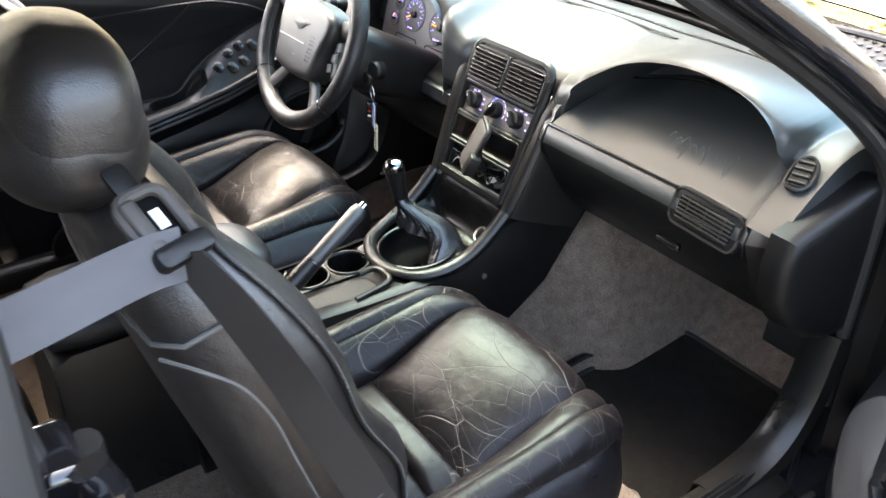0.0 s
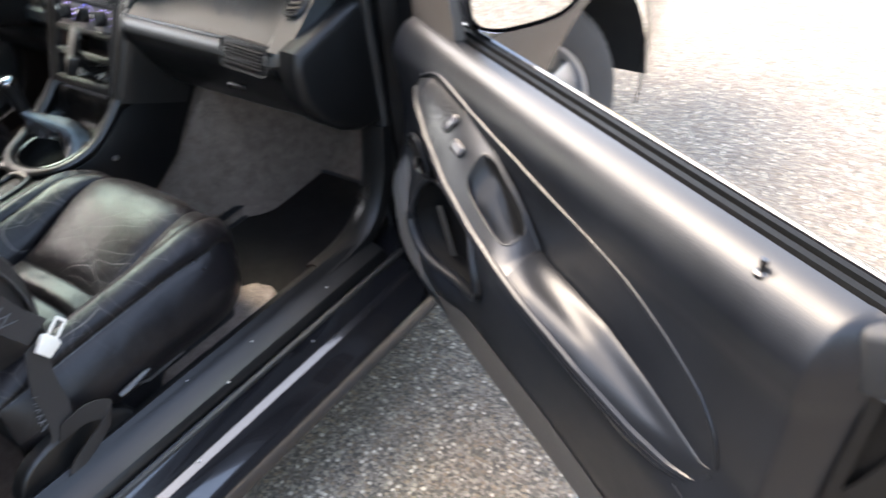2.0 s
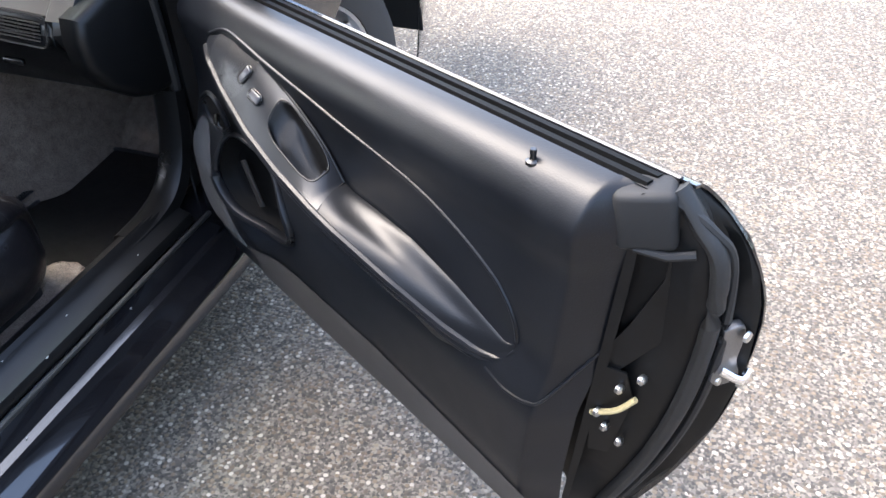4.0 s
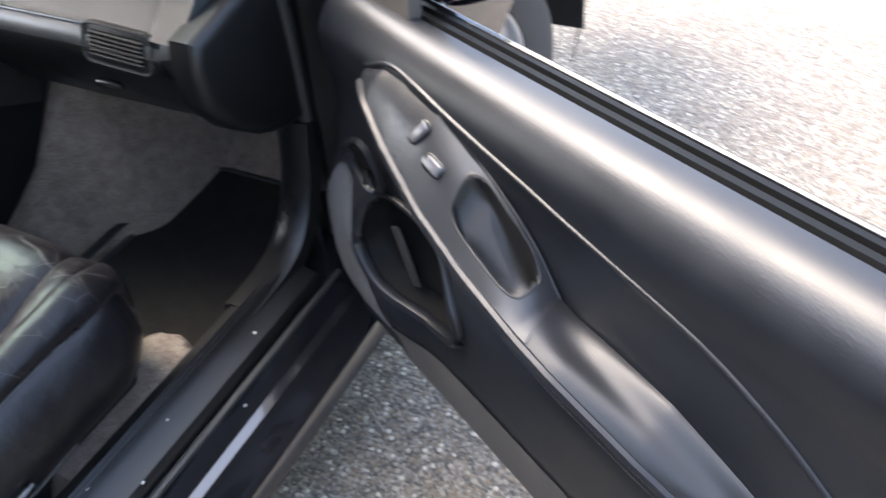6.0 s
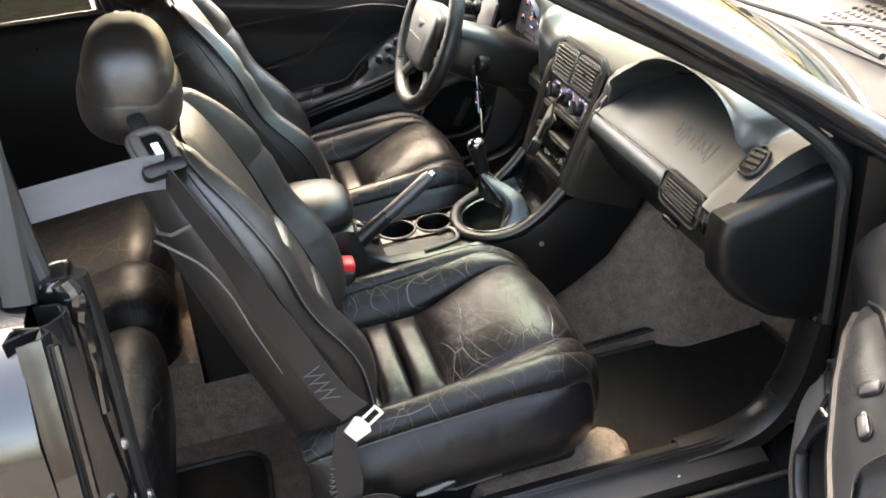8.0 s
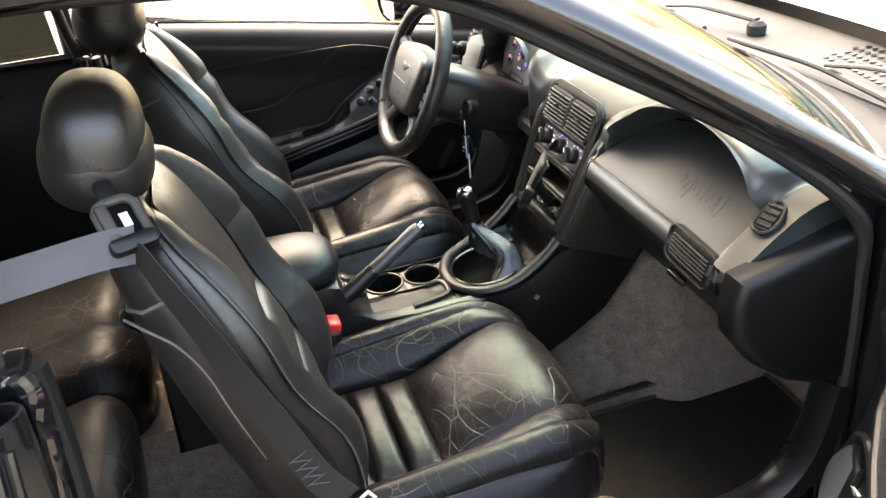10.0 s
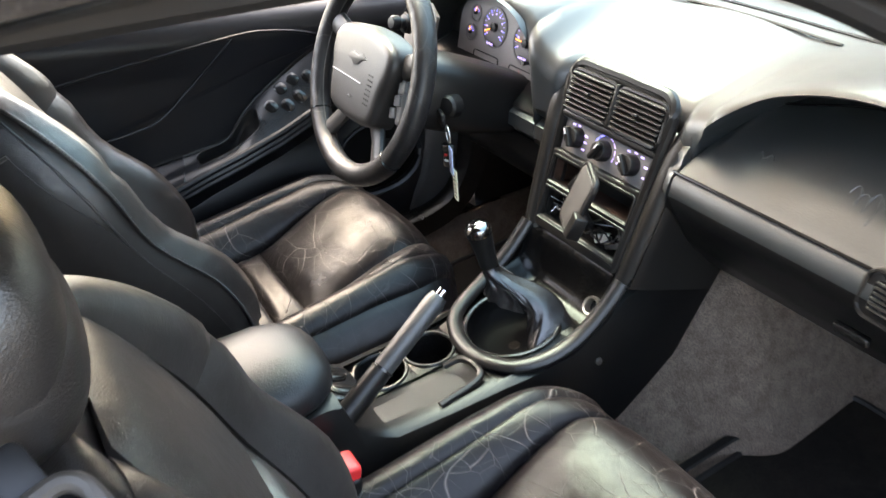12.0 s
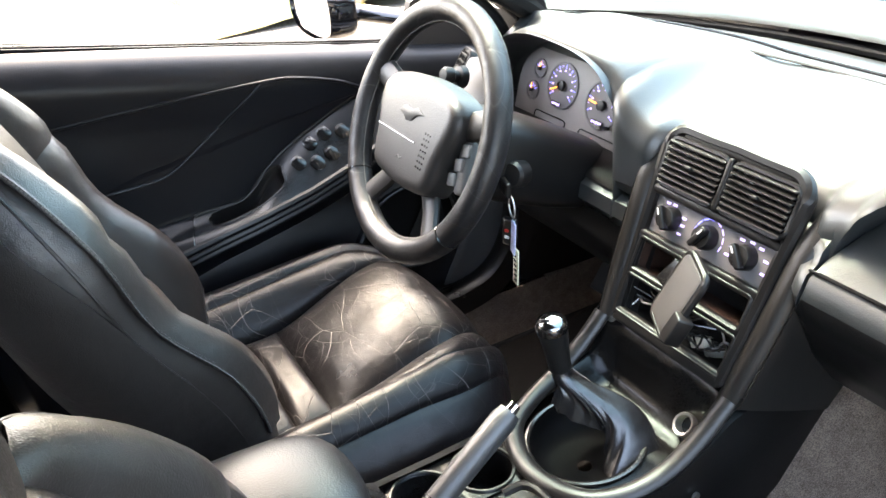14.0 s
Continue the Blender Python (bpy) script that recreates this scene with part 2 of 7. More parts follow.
WHITE = surface("white_plastic", (0.75, 0.75, 0.74), 0.45, bump=0.05, vary=0.06)
RED = surface("red_plastic", (0.55, 0.02, 0.02), 0.4, bump=0.05)
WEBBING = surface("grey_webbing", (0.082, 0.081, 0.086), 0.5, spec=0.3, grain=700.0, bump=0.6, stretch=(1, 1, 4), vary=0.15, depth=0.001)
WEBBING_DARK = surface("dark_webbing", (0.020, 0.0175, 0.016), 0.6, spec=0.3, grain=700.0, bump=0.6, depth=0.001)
CARPET = fleece("floor_carpet", (0.185, 0.145, 0.118))
MAT = fleece("mat_pile", (0.017, 0.0145, 0.0125))
HEADLINER = surface("grey_headliner", (0.16, 0.155, 0.15), 0.9, grain=600.0, bump=0.4)
ASPHALT = stony("old_asphalt")
SCREEN_GLASS = pane("teal_screen_glass", (0.65, 0.90, 0.885))
GLASS_TINT = pane("tinted_glass", (0.02, 0.022, 0.02))
DARK_CHROME = surface("dark_chrome", (0.22, 0.22, 0.22), 0.1, metal=1.0, bump=0.0, vary=0.05, rough_vary=0.02)
MIRROR = surface("mirror", (0.85, 0.85, 0.86), 0.02, metal=1.0, bump=0.0, vary=0.02, rough_vary=0.0)
STITCH = surface("grey_thread", (0.09, 0.086, 0.08), 0.7, bump=0.0)
SCUFF = surface("pale_scuffs", (0.4, 0.39, 0.37), 0.7, bump=0.0)
BLUE_GLOW = glow("blue_backlight", (0.16, 0.17, 0.95), 1.6)
ORANGE_GLOW = glow("orange_backlight", (1.0, 0.32, 0.05), 1.3)
VIOLET_GLOW = glow("violet_backlight", (0.5, 0.4, 0.95), 0.6)
RED_GLOW = glow("red_backlight", (0.9, 0.12, 0.06), 0.8)

# ---- mesh tools ----
PLACE = {}


def thing(name, label, category, at=(0, 0, 0), rz=0.0, group="", kind=""):
    """An empty at the base of a thing; its parts are meshes under it."""
    ob = new(name)
    ob.empty_display_size = 0.05
    ob.matrix_basis = pose(*at, 0, 0, rz)
    PLACE[ob] = pose(*at, 0, 0, rz)
    return tagged(ob, label, category, group, kind)


def part(name, bm, material, parent=None, label="", local=False, smooth=True, sharp=35.0):
    """Links a bmesh as one mesh object under a thing or a part; the mesh is in the car's axes, or the parent's if local."""
    bmesh.ops.recalc_face_normals(bm, faces=bm.faces)
    me = bpy.data.meshes.new(name)
    bm.to_mesh(me)
    bm.free()
    me.materials.append(material)
    if smooth:
        me.shade_smooth()
        me.set_sharp_from_angle(angle=radians(sharp))
    ob = new(name, me)
    base = PLACE.get(parent, Matrix.Identity(4)) if parent else Matrix.Identity(4)
    PLACE[ob] = base
    if parent:
        ob.parent = parent
        top = parent
        while top.parent:
            top = top.parent
        if not local and parent is top:
            ob.matrix_parent_inverse = base.inverted()
    if label:
        ob["label"] = label
    return ob


def spline(points, n):
    """Points along a smooth curve (Catmull-Rom) through the given ones, n to a span."""
    p = [Vector(q) for q in points]
    p = [2 * p[0] - p[1], *p, 2 * p[-1] - p[-2]]
    out = []
    for i in range(1, len(p) - 2):
        for k in range(n):
            u = k / n
            a, b, c, d = p[i - 1], p[i], p[i + 1], p[i + 2]
            out.append(0.5 * ((2 * b) + (c - a) * u + (2 * a - 5 * b + 4 * c - d) * u * u + (3 * b - a - 3 * c + d) * u ** 3))
    out.append(p[-2])
    return out


def grid_mesh(rows, closed=False, cap=False):
    """Quads between successive rows of equal length; closed joins each row's ends; cap fills the first and last row."""
    bm = bmesh.new()
    vs = [[bm.verts.new(q) for q in row] for row in rows]
    n = len(vs[0])
    for r0, r1 in zip(vs, vs[1:]):
        for i in range(n if closed else n - 1):
            j = (i + 1) % n
            bm.faces.new((r0[i], r0[j], r1[j], r1[i]))
    if cap:
        bm.faces.new(vs[0])
        bm.faces.new(vs[-1])
    return bm


def thicken(bm, depth):
    """Gives a sheet a thickness, to the side against its normals."""
    bmesh.ops.recalc_face_normals(bm, faces=bm.faces)
    bmesh.ops.solidify(bm, geom=bm.faces[:], thickness=depth)
    return bm


def tube(points, radius, n=10, closed=False, flat=1.0, up=(0, 0, 1)):
    """A rod of round or flattened section along points; radius may be one number or one for each point."""
    pts = [Vector(q) for q in points]
    rad = [float(r) for r in radius] if isinstance(radius, (list, tuple)) else [float(radius)] * len(pts)
    rows = []
    for i, q in enumerate(pts):
        if closed:
            way = pts[(i + 1) % len(pts)] - pts[i - 1]
        else:
            way = pts[min(i + 1, len(pts) - 1)] - pts[max(i - 1, 0)]
        way.normalize()
        side = way.cross(Vector(up))
        if side.length < 1e-4:
            side = way.cross(Vector((1, 0, 0)))
        side.normalize()
        top = side.cross(way)
        rows.append([q + rad[i] * (math.cos(a) * side + flat * math.sin(a) * top) for a in (2 * math.pi * k / n for k in range(n))])
    if closed:
        rows.append(rows[0])
        bm = grid_mesh(rows, closed=True)
        bmesh.ops.remove_doubles(bm, verts=bm.verts, dist=1e-6)
        return bm
    return grid_mesh(rows, closed=True, cap=True)


def rbox(size, m=Matrix.Identity(4), r=0.01, seg=3, taper=1.0):
    """A box with rounded edges, its size in metres, at the pose m; taper narrows its top."""
    bm = bmesh.new()
    bmesh.ops.create_cube(bm, size=1.0)
    for v in bm.verts:
        k = taper if v.co.z > 0 else 1.0
        v.co = Vector((v.co.x * size[0] * k, v.co.y * size[1] * k, v.co.z * size[2]))
    if r > 0:
        bmesh.ops.bevel(bm, geom=bm.edges[:], offset=min(r, 0.48 * min(size)), segments=seg, profile=0.5, affect="EDGES")
    bm.transform(m)
    return bm


def lathe(profile, m=Matrix.Identity(4), n=32, cap=True):
    """A turned form: profile of (radius, height) about the local z."""
    rows = [[Vector((max(r, 1e-4) * math.cos(a), max(r, 1e-4) * math.sin(a), h)) for a in (2 * math.pi * k / n for k in range(n))] for r, h in profile]
    bm = grid_mesh(rows, closed=True, cap=cap)
    bm.transform(m)
    return bm


def plate(outline, depth, m=Matrix.Identity(4), r=0.0, seg=2):
    """A flat piece with the given outline in its local xy, thickness along z, edges rounded by r."""
    bm = bmesh.new()
    f = bm.faces.new([bm.verts.new((x, y, 0)) for x, y in outline])
    ex = bmesh.ops.extrude_face_region(bm, geom=[f])
    top = [v for v in ex["geom"] if isinstance(v, bmesh.types.BMVert)]
    bmesh.ops.translate(bm, verts=top, vec=(0, 0, depth))
    if r > 0:
        edges = [e for e in bm.edges if all(v in top for v in e.verts)]
        bmesh.ops.bevel(bm, geom=edges, offset=r, segments=seg, profile=0.5, affect="EDGES")
    bm.transform(m)
    return bm


def rounded(w, h, r, n=5):
    """Outline of a rounded rectangle about the origin."""
    out = []
    for cx, cy, a0 in ((w / 2 - r, h / 2 - r, 0), (-w / 2 + r, h / 2 - r, 90), (-w / 2 + r, -h / 2 + r, 180), (w / 2 - r, -h / 2 + r, 270)):
        for k in range(n + 1):
            a = radians(a0 + 90 * k / n)
            out.append((cx + r * math.cos(a), cy + r * math.sin(a)))
    return out


def disc(r, n=24):
    return [(r * math.cos(2 * math.pi * k / n), r * math.sin(2 * math.pi * k / n)) for k in range(n)]


def aim(at, z, x=(0, 1, 0)):
    """A pose at a place whose local z looks along z, with its x near the given one."""
    z = Vector(z).normalized()
    y = z.cross(Vector(x)).normalized()
    x = y.cross(z)
    return Matrix((( x.x, y.x, z.x, at[0]), (x.y, y.y, z.y, at[1]), (x.z, y.z, z.z, at[2]), (0, 0, 0, 1)))


def lerp(table, v):
    """Piecewise-linear look-up in (key, value) pairs."""
    return float(np.interp(v, [a for a, _ in table], [b for _, b in table]))


def smooth_step(a, b, v):
    u = min(1.0, max(0.0, (v - a) / (b - a)))
    return u * u * (3 - 2 * u)


# ---- ground ----
bm = bmesh.new()
bmesh.ops.create_grid(bm, x_segments=60, y_segments=60, size=300)
tagged(part("ground", bm, ASPHALT), "old grey asphalt with pale and tan chippings", "asphalt", kind="structure")

# ---- the car's tub: carpeted floor, tunnel and toe board ----
def tub_height(x, y):
    z = 0.20
    z = max(z, 0.20 + 0.62 * max(0.0, x - 0.22))
    ahead = smooth_step(-0.17, 0.02, x)
    wob = 0.008 * math.sin(9 * x + 2) * ahead
    z = max(z, 0.20 + (0.16 + 0.18 * ahead) * (1 - smooth_step(0.085 + 0.05 * ahead, 0.175 + 0.115 * ahead + wob, abs(y))))
    z = max(z, 0.20 + 0.10 * smooth_step(0.60, 0.655, abs(y)))
    # carpet bulging over the seat's front mounting beside the sill
    z = max(z, 0.20 + 0.105 * smooth_step(0.49, 0.56 + 0.02 * math.sin(25 * x), abs(y)) * smooth_step(-0.66, -0.60, x) * smooth_step(-0.285, -0.325 + 0.02 * math.sin(40 * y), x))
    z = max(z, 0.20 + 0.16 * smooth_step(-1.19, -1.24, x))
    return z


rows = []
for i in range(176):
    x = 0.55 - 0.012 * i
    rows.append([Vector((x, -0.67 + 1.34 * k / 100, tub_height(x, -0.67 + 1.34 * k / 100))) for k in range(101)])
tub = thing("car_floor", "dark grey-brown carpet over the footwells and tunnel", "carpet", (0, 0, 0.15), kind="structure")
part("carpet", thicken(grid_mesh(rows), 0.012), CARPET, tub)

# rubber-backed mats lying in the footwells
def floor_mat(x0, x1, y0, y1):
    m = thing("floor_mat", "black cut-pile floor mat with a ribbed border", "floor mat", ((x0 + x1) / 2, (y0 + y1) / 2, 0.21), group="floor mats")
    cx, cy = (x0 + x1) / 2, (y0 + y1) / 2
    part("mat_surface", plate([(x, y) for x, y in rounded(x1 - x0, y1 - y0, 0.05)], 0.010, pose(cx, cy, 0.203), 0.004), MAT, m)
    ring = [(cx + x, cy + y, 0.213) for x, y in rounded(x1 - x0, y1 - y0, 0.05, 6)]
    part("border", tube(ring, 0.006, 6, closed=True), RUBBER, m)


floor_mat(-0.36, 0.22, -0.62, -0.235)
floor_mat(-0.36, 0.22, 0.235, 0.60)
floor_mat(-1.24, -0.98, -0.60, -0.26)

edge = thing("mat_edging", "ribbed black edging strip beside the tunnel", "edging", (-0.15, -0.21, 0.23))
part("strip", tube([(-0.34, -0.225, 0.226), (-0.20, -0.215, 0.232), (-0.06, -0.218, 0.240), (0.0, -0.228, 0.238)], 0.009, 8, flat=0.6), RUBBER, edge)
for k in range(5):
    part("rib", tube([(-0.34, -0.231 + 0.003 * k, 0.2315), (-0.20, -0.221 + 0.003 * k, 0.2375), (-0.06, -0.224 + 0.003 * k, 0.2455)], 0.0009, 5), VINYL, edge)

# ---- body shell ----
body = thing("car_body", "glossy black two-door coupe body with its doors' frames", "car body", (0, 0, 0.14))


def sill(side):
    """Painted rocker with a black plastic scuff plate on top."""
    paint = [(-0.655, 0.20), (-0.66, 0.30), (-0.755, 0.30), (-0.772, 0.285), (-0.785, 0.262), (-0.800, 0.257), (-0.812, 0.236), (-0.832, 0.226), (-0.848, 0.206), (-0.852, 0.178), (-0.83, 0.15), (-0.78, 0.14)]
    rows = [[Vector((x, -side * y, z)) for y, z in paint] for x in np.linspace(-1.18, 0.06, 14)]
    rocker = part("sill", thicken(grid_mesh(rows), 0.004), PAINT, body, "glossy black painted sill")
    plate_section = [(-0.652, 0.262), (-0.655, 0.325), (-0.662, 0.338), (-0.680, 0.342), (-0.684, 0.346), (-0.688, 0.342), (-0.692, 0.346), (-0.696, 0.342), (-0.700, 0.346), (-0.704, 0.341), (-0.712, 0.333), (-0.745, 0.322), (-0.752, 0.312), (-0.753, 0.303)]
    rows = [[Vector((x, -side * y, z)) for y, z in plate_section] for x in np.linspace(-1.12, -0.10, 12)]
    part("scuff_plate", thicken(grid_mesh(rows), 0.003), VINYL, rocker, "ribbed black plastic scuff plate")
    part("sill_seal", tube([(x, -side * -0.764, 0.300) for x in np.linspace(-1.12, -0.06, 8)], 0.006, 8), RUBBER, rocker, "black rubber door seal")
    # plastic trim that sweeps up from the scuff plate into the kick panel
    path = spline([(-0.24, 0, 0.341), (-0.16, 0, 0.345), (-0.10, 0, 0.362), (-0.06, 0, 0.400), (-0.032, 0, 0.46), (-0.018, 0, 0.53), (-0.012, 0, 0.57)], 5)
    rows = []
    for i, q in enumerate(path):
        u = i / (len(path) - 1)
        w = Vector((path[min(i + 1, len(path) - 1)].x - path[max(i - 1, 0)].x, 0, path[min(i + 1, len(path) - 1)].z - path[max(i - 1, 0)].z)).normalized()
        n = Vector((-w.z, 0, w.x))
        rows.append([Vector((q.x, side * y, q.z)) + n * h for y, h in ((0.640, -0.05), (0.648, -0.006), (0.662, 0.002), (0.690, 0.001), (0.712 - 0.004 * u, -0.006), (0.720 - 0.006 * u, -0.03))])
    part("kick_trim", thicken(grid_mesh(rows), 0.003), VINYL, rocker, "curved black plastic kick trim")
    return rocker


sill(-1)
sill(1)

# scuffs and chips lying on the right sill
for x, y, z, w in ((-0.57, -0.748, 0.3225, 0.006), (-0.474, -0.716, 0.333, 0.005), (-0.375, -0.775, 0.282, 0.006), (-0.62, -0.70, 0.3465, 0.004), (-0.27, -0.73, 0.328, 0.005), (-0.70, -0.79, 0.263, 0.005)):
    part("paint_chip", rbox((w, w * 0.5, 0.0015), pose(x, y, z, 0, 0, 30 * w * 100), 0.0004, 1), SCUFF, body, "pale paint chip")


def panel(name, rows, material, label="", parent=None, depth=0.004, closed=False):
    return part(name, thicken(grid_mesh(rows, closed), depth), material, parent or body, label)


BELT = lambda x, side: 0.82 - 0.17 * x if side > 0 else 0.832 - 0.052 * x

# fenders with wheel arches, bonnet, cowl
WHEEL_X, WHEEL_R = 0.60, 0.318
for s in (-1, 1):
    rows = []
    for x in np.linspace(0.045, 1.62, 46):
        top = 0.875 - 0.10 * max(0.0, x - 0.1)
        low = 0.20
        d = abs(x - WHEEL_X)
        if d < 0.385:
            low = max(low, 0.31 + math.sqrt(0.385 ** 2 - d ** 2))
        bulge = 0.02 * math.exp(-((x - WHEEL_X) / 0.35) ** 2)
        sec = []
        for k in range(12):
            u = k / 11
            z = low + (top - low) * u
            y = 0.905 + bulge - 0.10 * max(0.0, (z - 0.62) / 0.26) ** 2.2 - 0.03 * max(0.0, (0.4 - z) / 0.2)
            y *= 1 - 0.10 * max(0.0, (x - 0.80) / 0.5) ** 1.4
            sec.append(Vector((x, s * y, z)))
        rows.append(sec)
    panel("fender", rows, PAINT, "glossy black front fender")
    # inner arch liner
    rows = [[Vector((WHEEL_X + 0.38 * math.cos(a), s * y, 0.31 + 0.38 * math.sin(a))) for y in (0.45, 0.70, 0.885)] for a in np.linspace(0, math.pi, 20)]
    panel("arch_liner", rows, PLASTIC_MATT, "matt black wheel arch liner")

rows = []
for x in np.linspace(0.50, 1.62, 18):
    zc = 0.945 - 0.10 * (x - 0.45) - 0.10 * max(0.0, x - 1.1) ** 2
    rows.append([Vector((x, y, zc - 0.05 * (abs(y) / 0.80) ** 2.5 - 0.02 * (1 if abs(y) > 0.72 else 0))) for y in np.linspace(-0.80, 0.80, 25)])
panel("bonnet", rows, PAINT, "glossy black bonnet")

# cowl grille with slotted holes under the windscreen
def cowl_point(x, y):
    front = 0.50
    back = 0.27 - 0.22 * (abs(y) / 0.72) ** 2
    u = (x)
    xx = back + (front - back) * u
    return Vector((xx, y, 0.900 + 0.008 * u - 0.02 * (abs(y) / 0.72) ** 2))


rows = [[cowl_point(u, y) for y in np.linspace(-0.74, 0.74, 40)] for u in np.linspace(0, 1, 6)]
cowl = panel("cowl", rows, PLASTIC_MATT, "matt black cowl panel")
hole = plate(disc(0.0045, 10), 0.001)
hole_mesh = bpy.data.meshes.new("cowl_hole")
hole.to_mesh(hole_mesh)
hole.free()
hole_mesh.materials.append(PLASTIC_GLOSS)
for i in range(5):
    for k in range(26):
        y = -0.62 + 0.019 * k + 0.0095 * (i % 2)
        q = cowl_point(0.45 + 0.11 * i, y)
        ob = new("grille_hole", hole_mesh)
        ob.parent = cowl
        ob.matrix_basis = pose(q.x, q.y, q.z + 0.002) @ Matrix.Diagonal((1.7, 1, 1, 1))

# windscreen, pillars, roof
def screen_point(u, v):
    """u across from right to left (-1..1), v from the base (0) to the header (1)."""
    base = Vector((0.25 - 0.20 * abs(u) ** 2.2, 0.70 * u, 0.905 - 0.015 * abs(u) ** 2))
    head = Vector((-0.50 - 0.06 * abs(u) ** 2.2, 0.56 * u, 1.310 - 0.025 * abs(u) ** 2))
    p = base.lerp(head, v)
    p.z += 0.02 * math.sin(math.pi * v)
    return p


rows = [[screen_point(u, v) for u in np.linspace(-1, 1, 25)] for v in np.linspace(0, 1, 10)]
screen = part("windscreen", grid_mesh(rows), SCREEN_GLASS, body, "faintly teal windscreen")
screen.visible_shadow = False
part("screen_seal", tube([screen_point(u, 0.0) + Vector((0, 0, 0.004)) for u in np.linspace(-1, 1, 21)], 0.010, 8), RUBBER, body, "black rubber windscreen seal")

for s in (-1, 1):
    line = [(0.10, s * 0.745, 0.865), (-0.02, s * 0.70, 0.945), (-0.20, s * 0.68, 1.065), (-0.40, s * 0.635, 1.190), (-0.53, s * 0.605, 1.260), (-0.64, s * 0.60, 1.298)]
    pts = spline(line, 5)
    outer = part("windscreen_pillar", tube(pts, 0.034, 12, flat=0.85), PAINT, body, "glossy black windscreen pillar")
    inner = [p + Vector((0.012, -s * 0.036, -0.012)) for p in pts]
    part("pillar_trim", tube(inner, 0.028, 10, flat=0.9), PLASTIC, outer, "black pillar trim")
    seal = spline([(0.015, s * 0.700, 0.42), (0.012, s * 0.698, 0.55), (0.0, s * 0.700, 0.78), (-0.03, s * 0.700, 0.89), (-0.20, s * 0.672, 1.030), (-0.40, s * 0.630, 1.150), (-0.53, s * 0.600, 1.225), (-0.66, s * 0.60, 1.274), (-0.85, s * 0.605, 1.304), (-1.08, s * 0.605, 1.312), (-1.17, s * 0.61, 1.26), (-1.165, s * 0.66, 1.05), (-1.150, s * 0.705, 0.93)], 5)
    part("door_seal", tube(seal, 0.013, 10), RUBBER, body, "black rubber door seal")

rows = []
for x in np.linspace(-0.50, -1.75, 16):
    edge = 0.61 - 0.03 * max(0.0, -x - 1.1)
    crown = 1.385 - 0.05 * ((x + 1.05) / 0.6) ** 2 * (1 if x > -1.05 else 0.9)
    rows.append([Vector((x, edge * u, crown - 0.055 * abs(u) ** 2.6)) for u in np.linspace(-1, 1, 21)])
panel("roof", rows, PAINT, "glossy black roof", depth=0.012)
rows = [[Vector((q.x, q.y * 0.96, q.z - 0.028)) for q in row] for row in rows]
panel("headliner", rows, HEADLINER, "pale grey headliner")
for s in (-1, 1):
    rail = spline([(-0.55, s * 0.600, 1.272), (-0.75, s * 0.615, 1.320), (-1.0, s * 0.618, 1.330), (-1.2, s * 0.615, 1.318)], 6)
    part("roof_rail", tube(rail, 0.030, 10, flat=0.7), PAINT, body, "black roof rail")

# rear quarters: outer panel, window, pillar behind the door, wheelhouse trim
for s in (-1, 1):
    rows = []
    for x in np.linspace(-1.165, -2.45, 20):
        belt = 0.945 - 0.02 * (x + 1.165)
        sec = [Vector((x, s * y, z)) for y, z in ((0.70, belt + 0.005), (0.78, belt), (0.845, belt - 0.035), (0.885, belt - 0.10), (0.91, 0.70), (0.905, 0.5), (0.89, 0.32), (0.86, 0.20), (0.80, 0.15))]
        rows.append(sec)
    panel("rear_quarter", rows, PAINT, "glossy black rear quarter panel")
    glass = [[Vector((x, s * y, z)) for y, z in ((0.735, 0.955), (0.69, 1.10), (0.615, 1.27))] for x in (-1.20, -1.35, -1.55, -1.72)]
    q = part("quarter_window", grid_mesh(glass), GLASS_TINT, body, "tinted quarter window")
    q.visible_shadow = False
    part("quarter_window_edge", tube(spline([(-1.172, s * 0.745, 0.95), (-1.165, s * 0.70, 1.08), (-1.165, s * 0.625, 1.27)], 6), 0.020, 10, flat=0.6), RUBBER, body, "dark rubber edge of the quarter window")
    trim = [[Vector((x, s * y, z)) for y, z in ((0.72, 0.955), (0.68, 0.90), (0.655, 0.70), (0.66, 0.40), (0.665, 0.22))] for x in np.linspace(-1.17, -2.1, 8)]
    panel("rear_side_trim", trim, VINYL, "black vinyl rear side trim")
# rear shelf, bulkhead and back window
rows = [[Vector((x, y, z)) for y in np.linspace(-0.72, 0.72, 12)] for x, z in ((-1.72, 0.90), (-1.95, 0.955), (-2.30, 0.96))]
panel("parcel_shelf", rows, VINYL, "black parcel shelf")
rows = [[Vector((-1.74 - 0.6 * u, y * (1 - 0.0 * u), 1.295 - 0.34 * u)) for y in np.linspace(-0.58 - 0.08 * u, 0.58 + 0.08 * u, 12)] for u in np.linspace(0, 1, 6)]
back = part("back_window", grid_mesh(rows), GLASS_TINT, body, "tinted back window")
back.visible_shadow = False
rows = [[Vector((x, y, z)) for y in np.linspace(-0.86, 0.86, 12)] for x, z in ((-2.30, 0.965), (-2.6, 0.95), (-2.85, 0.90), (-2.90, 0.6), (-2.85, 0.25))]
panel("boot_lid", rows, PAINT, "glossy black boot lid")
for s in (-1, 1):
    rows = [[Vector((x, s * y, z)) for y, z in ((0.60, 1.29 - 0.5 * max(0.0, -x - 1.7)), (0.72, 0.955))] for x in np.linspace(-1.72, -2.3, 6)]
    panel("rear_pillar", rows, PAINT, "black rear pillar")
